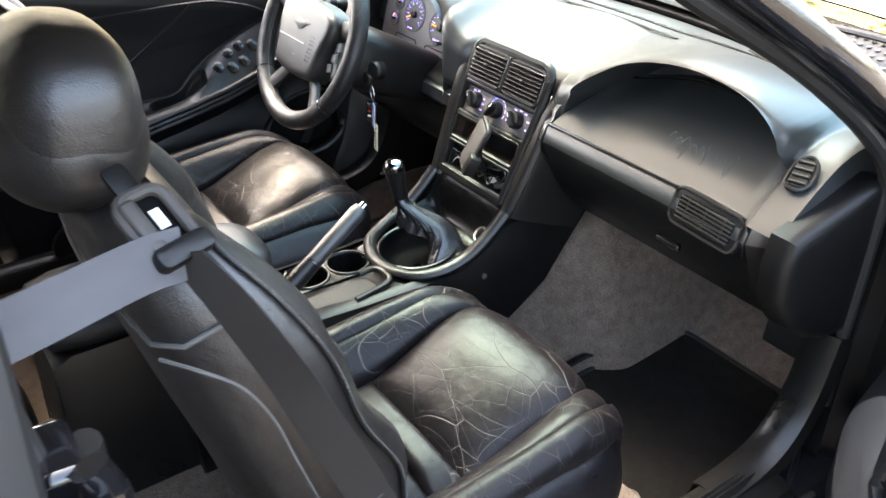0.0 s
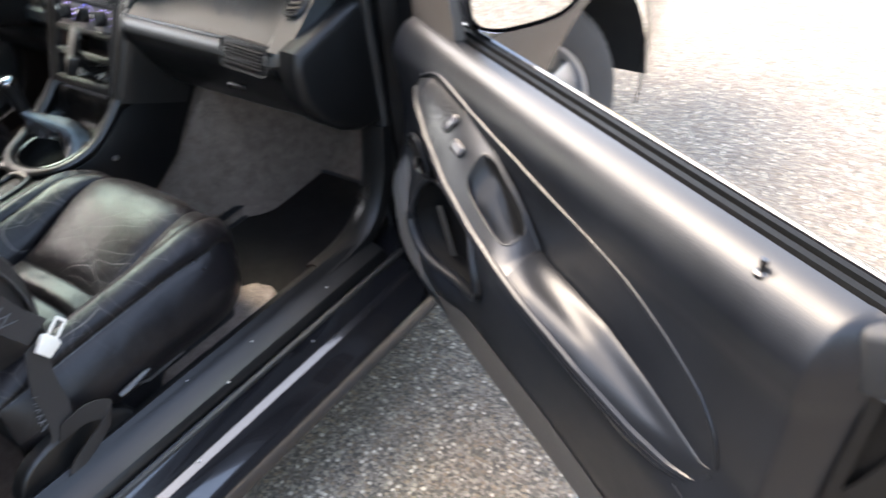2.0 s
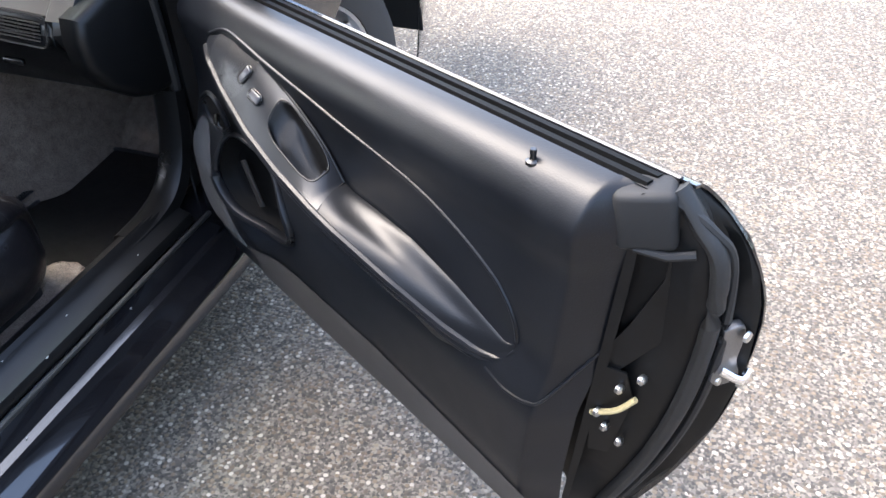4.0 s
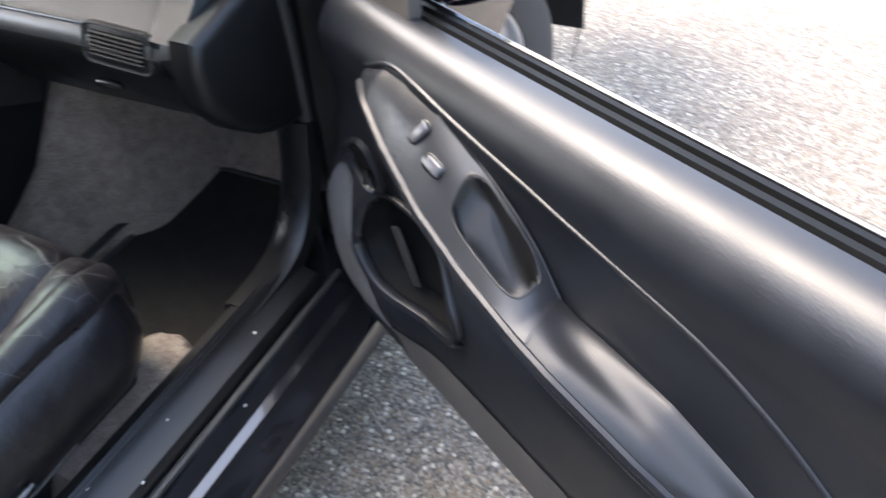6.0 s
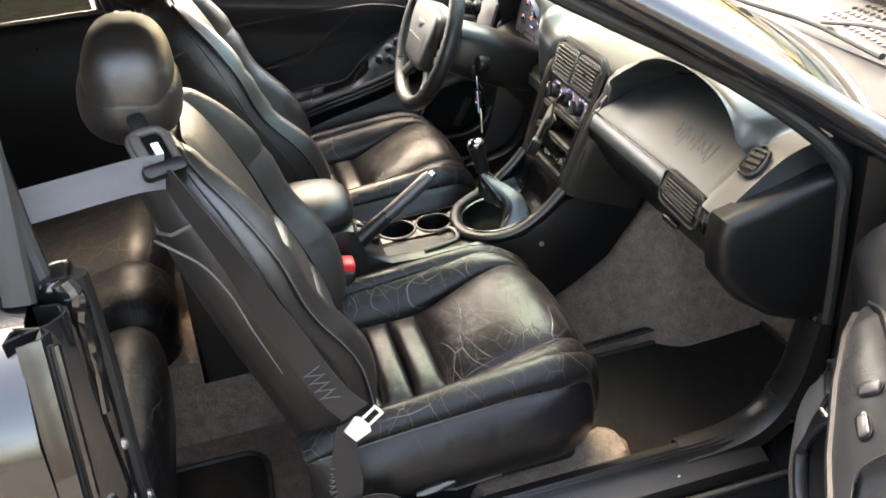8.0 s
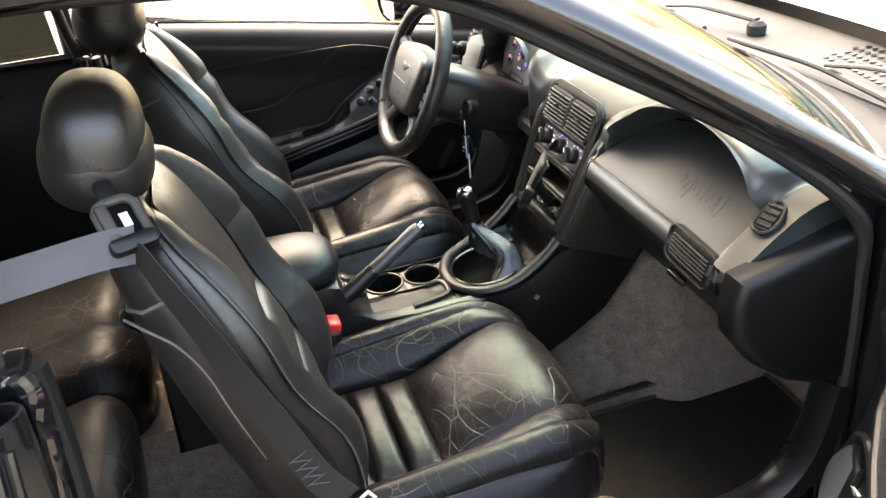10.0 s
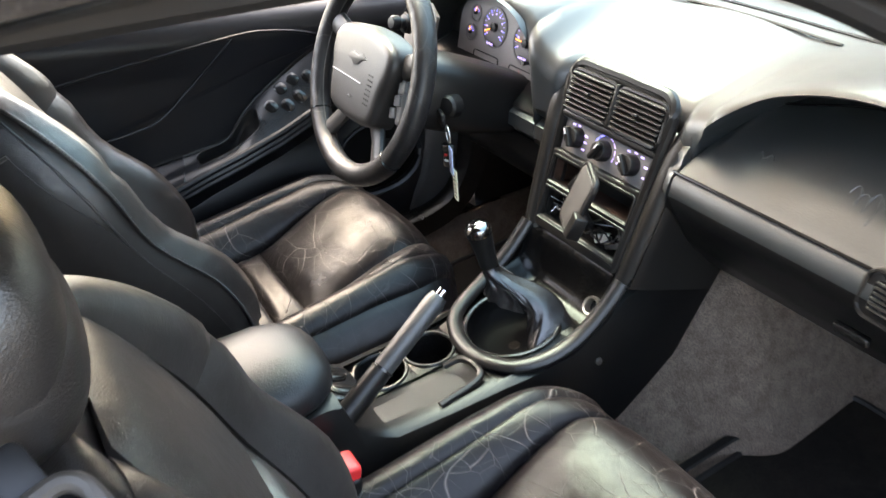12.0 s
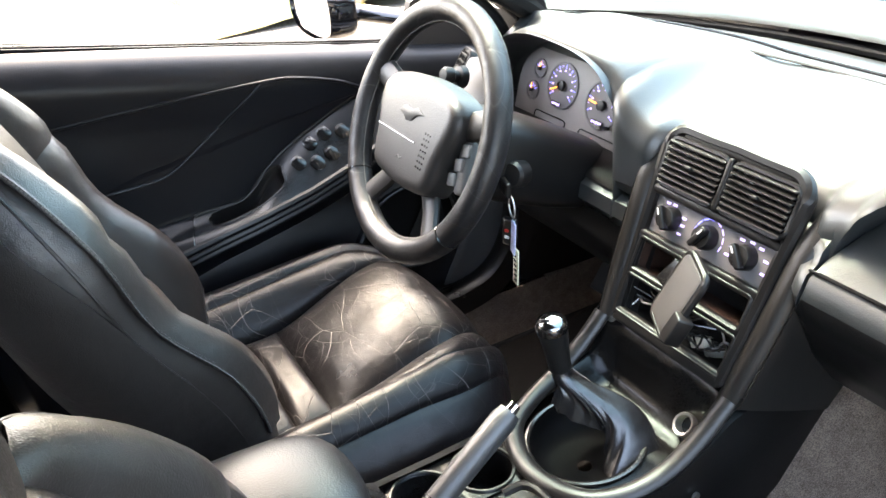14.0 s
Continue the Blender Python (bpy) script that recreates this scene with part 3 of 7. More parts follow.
# bulkhead under the dash
rows = [[Vector((x, y, z)) for y in np.linspace(-0.70, 0.70, 8)] for x, z in ((0.27, 0.90), (0.45, 0.85), (0.52, 0.60), (0.55, 0.40))]
panel("bulkhead", rows, PLASTIC_MATT, "dark bulkhead")
# under-body pan keeps daylight from the footwells
rows = [[Vector((x, y, 0.16)) for y in np.linspace(-0.80, 0.80, 6)] for x in (0.6, -0.5, -1.6, -2.8)]
panel("underbody", rows, PLASTIC_MATT, "dark underbody")

# hinge pillar at the front of each door opening, latch pillar at its back
for s in (-1, 1):
    sec = [(0.045, 0.885), (0.050, 0.80), (0.055, 0.735), (0.03, 0.712), (0.03, 0.690), (0.075, 0.684)]
    rows = [[Vector((x - (0.0 if z < 0.8 else 0.0), s * (y - 0.03 * max(0, z - 0.75)), z)) for x, y in sec] for z in np.linspace(0.255, 0.88, 8)]
    hp = panel("hinge_pillar", rows, PAINT_DULL, "dusty black hinge pillar")
    for z in (0.40, 0.68):
        part("hinge", rbox((0.05, 0.05, 0.06), pose(0.035, s * 0.79, z), 0.008), PAINT_DULL, hp, "black steel door hinge")
    kick = [[Vector((x, s * y, z)) for x, y in ((0.0, 0.690), (0.02, 0.676), (0.12, 0.668), (0.40, 0.662))] for z in (0.25, 0.36, 0.46, 0.555)]
    panel("kick_panel", kick, VINYL, "black vinyl kick panel")
    # latch pillar: folded steel with a deep channel, a glossy outer fold and a wide rubber strip inside
    rows = []
    for z in np.linspace(0.255, 0.945, 24):
        out = lerp([(0.25, 0.86), (0.5, 0.90), (0.75, 0.90), (0.945, 0.83)], z)
        lean = -1.135 + 0.012 * (z - 0.25) + 0.03 * smooth_step(0.40, 0.255, z)
        wav = 0.006 * math.sin(14 * z)
        rows.append([Vector((lean + dx, s * y, z)) for dx, y in ((-0.040, out), (-0.014, out - 0.006), (-0.006, out - 0.020), (-0.016, out - 0.034), (-0.050, out - 0.044), (-0.056, 0.815 + wav), (-0.030, 0.800 + wav), (-0.008, 0.793 + wav), (0.006, 0.780), (0.008, 0.764), (-0.004, 0.752), (-0.030, 0.746), (-0.034, 0.728), (-0.012, 0.720), (0.004, 0.708), (0.004, 0.690), (-0.012, 0.676), (-0.04, 0.655))])
    jamb = panel("latch_pillar", rows, PAINT, "glossy black latch pillar of folded steel")
    for i in range(1):
        strip = [(-1.128 + 0.012 * (z - 0.25) + 0.006 * math.sin(9 * z), s * (0.700 - 0.012 * smooth_step(0.6, 0.9, z)), z) for z in np.linspace(0.30, 0.945, 20)]
        part("pillar_seal", tube(strip, 0.016, 10, flat=0.8, up=(1, 0, 0)), RUBBER, jamb, "wide black rubber seal")
    lip = [(-1.139 + 0.012 * (z - 0.25), s * (lerp([(0.25, 0.86), (0.5, 0.90), (0.75, 0.90), (0.945, 0.83)], z) - 0.018), z) for z in np.linspace(0.27, 0.93, 16)]
    part("pillar_fold", tube(lip, 0.006, 8), PAINT, jamb)
    strike = part("striker_plate", plate(rounded(0.050, 0.105, 0.016), 0.006, aim((-1.138, s * 0.832, 0.60), (1, 0, 0), (0, -s, 0)), 0.002), PAINT, jamb)
    part("striker_loop", tube(spline([(-1.135, s * 0.822, 0.585), (-1.098, s * 0.824, 0.59), (-1.098, s * 0.838, 0.625), (-1.135, s * 0.842, 0.63)], 5), 0.006, 8), STEEL, strike, "worn steel striker loop")
    catch = part("wire_bracket", tube(spline([(-1.118, s * 0.735, 0.56), (-1.108, s * 0.742, 0.60), (-1.108, s * 0.765, 0.612), (-1.110, s * 0.788, 0.60), (-1.112, s * 0.790, 0.55)], 5), 0.0045, 8), STEEL, jamb, "bent steel bracket")
    cap_ = part("jamb_cap", rbox((0.036, 0.070, 0.085), pose(-1.140, s * 0.693, 0.915, 0, 4, 0), 0.010, 3), PAINT, jamb, "black cap with a screw")
    part("cap_ridge", tube(spline([(-1.122, s * 0.738, 0.965), (-1.112, s * 0.744, 0.93), (-1.114, s * 0.756, 0.86), (-1.12, s * 0.772, 0.79)], 5), [0.014] * 6 + [0.012] * 5 + [0.008] * 5, 10), PAINT, cap_)
    part("cap_foot", rbox((0.030, 0.062, 0.022), pose(-1.128, s * 0.688, 0.860), 0.006, 3), PAINT, cap_)
    for y, z in ((0.686, 0.925), (0.775, 0.735), (0.80, 0.555), (0.742, 0.61), (0.785, 0.50)):
        part("bolt", lathe([(0.008, 0), (0.008, 0.004), (0.0045, 0.007), (0.0, 0.007)], aim((-1.112, s * y, z), (1, 0, 0)), 10), STEEL, jamb, "dull steel bolt")

# front wheels
STEER = radians(25)  # the front wheels stand turned to the right


def wheel(s):
    w = thing("front_wheel", "silver five-spoke alloy wheel with a worn black tyre", "wheel", (WHEEL_X, s * 0.635, 0.0), group="front wheels")
    m = aim((WHEEL_X, s * 0.635, WHEEL_R), (s * math.sin(STEER), s * math.cos(STEER), 0), (math.cos(STEER), -math.sin(STEER), 0))
    R = WHEEL_R
    prof = [(R - 0.105, -0.10), (R - 0.04, -0.117), (R - 0.012, -0.105), (R, -0.08), (R + 0.002, 0.0), (R, 0.075), (R - 0.012, 0.098), (R - 0.04, 0.108), (R - 0.10, 0.095), (R - 0.105, 0.085), (R - 0.105, -0.10)]
    tyre = part("tyre", lathe(prof, m, 72, cap=False), TYRE, w, "worn black tyre")
    for k in range(60):
        a = 2 * math.pi * k / 60
        for h in (-0.055, 0.05):
            q = m @ Vector(((R + 0.001) * math.cos(a), (R + 0.001) * math.sin(a), h))
            part("tread_block", rbox((0.006, 0.026, 0.045), m @ pose(0, 0, 0, 0, 0, math.degrees(a)) @ pose(R + 0.002, 0, h, 0, 0, 0), 0.0015, 1), TYRE, tyre)
    rim = part("rim", lathe([(R - 0.10, -0.09), (R - 0.115, -0.06), (R - 0.125, 0.05), (R - 0.112, 0.088), (R - 0.098, 0.092), (R - 0.10, 0.08)], m, 60, cap=False), ALLOY, w)
    part("hub", lathe([(0.0, 0.03), (0.075, 0.03), (0.075, 0.055), (0.05, 0.070), (0.0, 0.074)], m, 30), ALLOY, w)
    for k in range(5):
        out = [(0.03, -0.028), (0.10, -0.035), (R - 0.11, -0.055), (R - 0.11, 0.055), (0.10, 0.035), (0.03, 0.028)]
        part("spoke", plate(out, 0.022, m @ pose(0, 0, 0.045, 0, 0, 72 * k + 20), 0.006), ALLOY, rim)
        part("lug_nut", lathe([(0.010, 0), (0.010, 0.018), (0.0, 0.02)], m @ pose(0.055 * math.cos(1.2566 * k + 0.7), 0.055 * math.sin(1.2566 * k + 0.7), 0.058), 6), CHROME, rim)
    part("brake_disc", lathe([(0.14, -0.02), (0.14, 0.0), (0.05, 0.0), (0.05, -0.02)], m, 40), STEEL, w)


wheel(-1)
wheel(1)
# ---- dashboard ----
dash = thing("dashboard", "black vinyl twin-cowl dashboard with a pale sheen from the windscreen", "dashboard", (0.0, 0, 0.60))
LIP = [(-0.67, 0.862), (-0.645, 0.872), (-0.62, 0.888), (-0.58, 0.928), (-0.53, 0.955), (-0.47, 0.968), (-0.40, 0.969), (-0.33, 0.955), (-0.26, 0.928), (-0.20, 0.897), (-0.15, 0.880), (-0.12, 0.876), (0, 0.878), (0.12, 0.876), (0.15, 0.880), (0.18, 0.895), (0.22, 0.925), (0.27, 0.945), (0.34, 0.955), (0.41, 0.953), (0.48, 0.935), (0.54, 0.905), (0.58, 0.885), (0.62, 0.872), (0.67, 0.860)]


ARCH = [(-0.612, 0.78), (-0.606, 0.83), (-0.598, 0.872), (-0.582, 0.908), (-0.54, 0.940), (-0.48, 0.957), (-0.41, 0.960), (-0.34, 0.948), (-0.27, 0.922), (-0.216, 0.886), (-0.186, 0.852), (-0.169, 0.820), (-0.160, 0.785), (0.196, 0.74), (0.201, 0.80), (0.210, 0.85), (0.226, 0.890), (0.252, 0.918), (0.295, 0.937), (0.36, 0.944), (0.43, 0.938), (0.50, 0.916), (0.555, 0.885), (0.60, 0.845), (0.622, 0.80), (0.632, 0.75)]


# both outlines rounded off
LIP = [(p.x, p.y) for p in spline([(y, z, 0) for y, z in LIP], 5)]
ARCH = [(p.x, p.y) for side in (ARCH[:13], ARCH[13:]) for p in spline([(y, z, 0) for y, z in side], 5)]
SLOPE = spline([(0.055, 0, 0.901), (-0.02, 0, 0.899), (-0.075, 0, 0.886), (-0.115, 0, 0.862), (-0.155, 0, 0.832), (-0.195, 0, 0.797)], 6)


def lerp_point(line, u):
    """The point at share u along a line of points."""
    f = u * (len(line) - 1)
    i = min(int(f), len(line) - 2)
    return Vector(line[i]).lerp(Vector(line[i + 1]), f - i)


def dash_profile(y):
    lip = lerp(LIP, y)
    right = y < 0
    pad = 0.902 - 0.045 * smooth_step(-0.38, -0.16, y) if right else 0.772
    pad_front = 0.798 if right else 0.748
    arch = min(lerp(ARCH, y), lip - 0.010)
    hollow = (-0.612 < y < -0.160) or (0.196 < y < 0.632)
    d = smooth_step(pad_front, pad + 0.02, arch) if hollow else 0.0
    if not hollow:
        arch = lip - 0.050 * smooth_step(0.64, 0.60, abs(y)) - 0.006
    pad, pad_front = min(pad, arch - 0.004), min(pad_front, arch - 0.008)
    side = (abs(y) / 0.66) ** 2
    base = Vector((0.235 - 0.20 * (abs(y) / 0.70) ** 2.2, y, 0.900))
    crown = 0.915 + 0.35 * (lip - 0.88)
    # the lip bows back over each cowl
    lx = -0.115 - 0.010 * math.exp(-((y + 0.40) / 0.17) ** 2) - 0.04 * math.exp(-((y - 0.36) / 0.17) ** 2) + 0.03 * smooth_step(0.60, 0.66, abs(y))
    # flush with the ridges of the centre stack
    lx -= 0.028 * smooth_step(0.24, 0.19, abs(y)) * smooth_step(0.12, 0.142, abs(y))
    pts = [base, Vector((0.12 - 0.10 * side, y, 0.5 * (crown + 0.905))), Vector((0.02 - 0.04 * side, y, crown + 0.3 * (lip - crown))), Vector((0.02 - 0.04 * side, y, lip))]
    # rolled edge, broad beside the centre stack and tight over the cowls
    drop = max(0.010, min(0.045, lip - arch - 0.004))
    roll = 0.026 + 1.1 * drop
    pts[2] = Vector((0.035 - 0.04 * side, y, crown + 0.45 * (lip - crown)))
    pts[3] = Vector((lx + roll, y, lip - 0.001))
    for a in (42, 68, 90):
        pts.append(Vector((lx + roll * (1 - math.sin(radians(a))), y, lip - drop * (1 - math.cos(radians(a))))))
    fall = lip - arch
    flat_x = lx - 0.001 - (0.005 + 0.25 * min(fall, 0.03)) * smooth_step(0.050, 0.030, fall)
    inner = flat_x + ((-0.005 if right else -0.060) - flat_x) * d
    pts += [Vector((flat_x, y, arch + 0.004)), Vector((flat_x + 0.006 * d, y, arch)), Vector((flat_x + (inner - flat_x) * 0.8, y, arch - 0.010 * d)), Vector((inner, y, arch - 0.022 * d - 0.001))]
    pts += [Vector((inner, y, pad + 0.006 * d)), Vector((inner - 0.012 * d, y, pad))]
    fx = -0.172 if right else -0.150
    fx += 0.030 * smooth_step(0.16, 0.12, abs(y)) + 0.03 * smooth_step(0.60, 0.66, abs(y))
    pts += [Vector((0.5 * (inner + fx), y, 0.5 * (pad + pad_front) + (0.013 if right else 0.006) * d)), Vector((fx + 0.010, y, pad_front + 0.004 * d)), Vector((fx + 0.004, y, pad_front - 0.004)), Vector((fx - 0.008, y, pad_front - 0.010))]
    pts += [Vector((fx - (0.018 if right else 0.010), y, pad_front - 0.035)), Vector((fx + 0.002, y, min(0.72, pad_front - 0.045))), Vector((fx + 0.035, y, min(0.66, pad_front - 0.055))), Vector((fx + 0.085, y, 0.60)), Vector((fx + 0.16, y, 0.575)), Vector((0.20, y, 0.58))]
    # beside the side vent the cowl runs out into one smooth slope
    e = smooth_step(-0.590, -0.616, y)
    if e > 0:
        for k in range(16):
            slope = lerp_point(SLOPE, k / 15)
            pts[k] = pts[k].lerp(Vector((slope.x, y, slope.z)), e)
    return pts


ys = sorted(set([round(v, 4) for v in np.linspace(-0.665, 0.665, 150)] + [round(y, 4) for y, _ in ARCH[::2]] + [-0.1605, -0.6115, 0.1965, 0.6315]))
rows = [dash_profile(y) for y in ys]
bm = grid_mesh(rows)
for end in (rows[0], rows[-1]):
    mid = Vector((0.05, end[0].y, 0.75))
    c = bm.verts.new(mid)
    vs = [min(bm.verts, key=lambda v, q=q: (v.co - q).length) for q in end]
    for a, b in zip(vs, vs[1:]):
        if a is not b:
            try:
                bm.faces.new((a, b, c))
            except ValueError:
                pass
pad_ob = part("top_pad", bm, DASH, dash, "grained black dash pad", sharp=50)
# same vinyl below the roll; its shade is put in by this darker slot
pad_ob.data.materials.append(DASH_DARK)
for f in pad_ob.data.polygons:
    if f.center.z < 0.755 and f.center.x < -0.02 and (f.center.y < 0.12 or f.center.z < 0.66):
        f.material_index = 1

# seam along the front of the airbag cover, end seam by the door
part("seam", tube([(-0.175, y, 0.794) for y in np.linspace(-0.60, -0.16, 14)], 0.0022, 6), PLASTIC_GLOSS, dash, "dark seam")
part("seam", tube([dash_profile(y)[12] + Vector((-0.002, 0, 0.002)) for y in np.linspace(-0.57, -0.21, 14)], 0.0018, 6), PLASTIC_GLOSS, dash, "dark seam")
# slots for the windscreen's warm air and the joint along the top
part("demister_slot", tube(spline([(0.015, -0.60, 0.897), (0.06, -0.50, 0.925), (0.10, -0.36, 0.935)], 5), 0.0035, 6, flat=0.5), PLASTIC_MATT, dash, "dark demister slot")
part("demister_slot", tube(spline([(0.10, -0.20, 0.914), (0.125, 0.0, 0.909), (0.10, 0.20, 0.914)], 5), 0.0035, 6, flat=0.5), PLASTIC_MATT, dash, "dark demister slot")
part("top_joint", tube([dash_profile(y)[1].lerp(dash_profile(y)[0], 0.35) + Vector((0, 0, 0.002)) for y in np.linspace(-0.60, 0.60, 26)], 0.0022, 6), PLASTIC_GLOSS, dash, "dark joint")
part("seam", tube([(-0.19, -0.667, 0.80), (-0.10, -0.668, 0.822), (-0.02, -0.668, 0.850)], 0.002, 6), PLASTIC, dash, "dark seam")
# end cap of the dash over the kick panel
cap = [(-0.205, 0.812), (-0.10, 0.835), (-0.02, 0.858), (0.012, 0.85), (0.012, 0.575), (-0.05, 0.580), (-0.10, 0.602), (-0.165, 0.652), (-0.208, 0.712), (-0.214, 0.77)]
m = Matrix(((1, 0, 0, 0), (0, 0, 1, -0.682), (0, 1, 0, 0), (0, 0, 0, 1)))
part("end_cap", plate(cap, 0.045, m @ pose(0, 0, -0.012) @ Matrix.Diagonal((1, 1, -1, 1)) @ pose(0, 0, -0.035), 0.022, 5), DASH_DARK, dash, "black vinyl end panel")
def lid_height(x, y):
    q = dash_profile(y)
    a, b, c = q[12], q[13], q[14]
    a, b = (a, b) if x > b.x else (b, c)
    return a.z + (b.z - a.z) * (x - a.x) / (b.x - a.x)


# low relief flourish on the airbag cover, drawn as plain strokes
for i, (y0, y1, h) in enumerate(((-0.395, -0.435, 0.012), (-0.43, -0.475, 0.009), (-0.47, -0.525, 0.013))):
    pts = [(-0.118 + h * math.sin(0.34 * k + i) * (1 - 0.4 * math.sin(0.09 * k)) - 0.00012 * k, y0 + (y1 - y0) * k / 56 + 0.004 * math.cos(0.34 * k)) for k in range(57)]
    pts = [(x, y, lid_height(x, y)) for x, y in pts]
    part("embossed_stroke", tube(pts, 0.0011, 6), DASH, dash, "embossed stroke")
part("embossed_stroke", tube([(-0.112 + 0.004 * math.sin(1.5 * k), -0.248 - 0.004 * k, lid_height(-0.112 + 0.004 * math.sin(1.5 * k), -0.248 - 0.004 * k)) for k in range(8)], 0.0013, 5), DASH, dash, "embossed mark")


# dark cover added over the pad's slope, which catches too much light
rows = []
for y in np.linspace(0.205, 0.615, 24):
    q = dash_profile(y)
    rows.append([v + Vector((-0.004, 0, 0.003)) for v in (q[11] + Vector((0.004, 0, 0.004)), q[12], q[13], q[14], q[15])])
part("cluster_apron", grid_mesh(rows), DASH_DARK, dash, "matt black apron under the dials")


def slatted_vent(name, m, w, h, n, outline, label, upright=5):
    """A framed outlet with blades; local x across, y up, z outwards."""
    v = part(name, plate(outline, 0.012, m @ pose(0, 0, -0.006), 0.004), PLASTIC, dash, label)
    part("throat", plate(rounded(w, h, min(w, h) * 0.2), 0.002, m @ pose(0, 0, 0.0062)), PLASTIC_GLOSS, v, "dark outlet")
    part("vent_rim", tube([m @ Vector((x * 0.96, y * 0.96, 0.0065)) for x, y in outline], 0.0028, 6, closed=True), PLASTIC, v)
    for k in range(n):
        y = -h / 2 + h * (k + 0.5) / n
        part("slat", rbox((w * 0.97, h / n * 0.34, 0.005), m @ pose(0, y, 0.0085, 25), 0.001, 1), PLASTIC, v)
    for k in range(upright):
        x = -w / 2 + w * (k + 0.5) / upright
        part("vane", rbox((0.0015, h * 0.95, 0.003), m @ pose(x, 0, 0.0075), 0), PLASTIC, v)
    return v


side_m = aim((-0.114, -0.632, 0.864), (-0.62, -0.12, 0.77), (0.25, -0.95, 0))
slatted_vent("side_vent", side_m @ pose(0, 0, 0.0005), 0.026, 0.044, 4, [(p.x, p.y) for p in spline([(0.85 * x, 0.88 * y, 0) for x, y in ((-0.015, -0.031), (0.006, -0.033), (0.020, -0.018), (0.023, 0.006), (0.014, 0.028), (0.0, 0.033), (-0.014, 0.024), (-0.021, 0.0), (-0.022, -0.022), (-0.015, -0.031))], 4)[:-1]], "black side air vent", 0)
slatted_vent("side_vent", aim((-0.15, 0.625, 0.84), (-0.8, 0.25, 0.5), (-0.25, -0.95, 0)), 0.035, 0.05, 4, rounded(0.05, 0.065, 0.015), "black side air vent", 2)
low_m = aim((-0.180, -0.535, 0.768), (-0.97, 0, 0.25), (0, -1, -0.05))
slatted_vent("lower_vent", low_m, 0.105, 0.04, 6, rounded(0.135, 0.062, 0.016), "black lower air vent with blades", 3)
part("glovebox_catch", rbox((0.012, 0.05, 0.014), pose(-0.152, -0.45, 0.675), 0.004), PLASTIC_GLOSS, dash, "glossy glovebox catch")
part("seam", tube([(-0.150, y, 0.688) for y in np.linspace(-0.56, -0.26, 8)], 0.0016, 6), PLASTIC_GLOSS, dash, "dark seam")

# ---- centre stack ----
stack = thing("centre_stack", "black centre stack with air vents, dials and empty radio slots", "dashboard", (-0.2, 0, 0.60))
TOP, FOOT = Vector((-0.118, 0, 0.866)), Vector((-0.226, 0, 0.600))
down = (FOOT - TOP).normalized()
outward = Vector((down.z, 0, -down.x))
if outward.x > 0:
    outward = -outward


def on_stack(s, y, out=0.0):
    """A place s metres down the stack's face, y across, out from it."""
    return TOP + down * s + Vector((0, y, 0)) + outward * out


def stack_pose(s, y, out=0.0):
    """Local x to the car's right, y up the face, z out of it."""
    q = on_stack(s, y, out)
    z, x = outward, Vector((0, -1, 0))
    yy = z.cross(x)
    return Matrix(((x.x, yy.x, z.x, q.x), (x.y, yy.y, z.y, q.y), (x.z, yy.z, z.z, q.z), (0, 0, 0, 1)))


rows = []
for s, w, sink in ((-0.022, 0.122, 0.095), (-0.014, 0.126, 0.066), (-0.006, 0.128, 0.044), (0.015, 0.129, 0.024), (0.04, 0.129, 0.010), (0.08, 0.126, 0.0), (0.14, 0.121, 0.0), (0.20, 0.116, 0.0), (0.25, 0.111, 0.0), (0.290, 0.107, 0.002)):
    k = 1 - 0.75 * smooth_step(0.19, 0.29, s)
    wing = [(w + 0.038 + 0.012 * k, -0.17), (w + 0.036 + 0.008 * k, -0.09), (w + 0.033 + 0.005 * k, -0.045), (w + 0.030 + 0.002 * k, -0.014), (w + 0.025 + 0.003 * k, 0.004), (w + 0.020, 0.0125), (w + 0.012, 0.015), (w + 0.003, 0.0135), (w - 0.005, 0.008), (w - 0.009, 0.0), (w - 0.010, -0.012), (w - 0.03, -0.013)]
    rows.append([on_stack(s, y, o - sink) for y, o in wing + [(-y, o) for y, o in reversed(wing)]])
bm = grid_mesh(rows)
bmesh.ops.delete(bm, geom=[f for f in bm.faces if abs(f.calc_center_median().y) < 0.02 and f.calc_center_median().z < TOP.z + down.z * 0.145], context="FACES")
part("surround", bm, RAIL, stack, "grained black vinyl surround with rounded ridges", sharp=60)
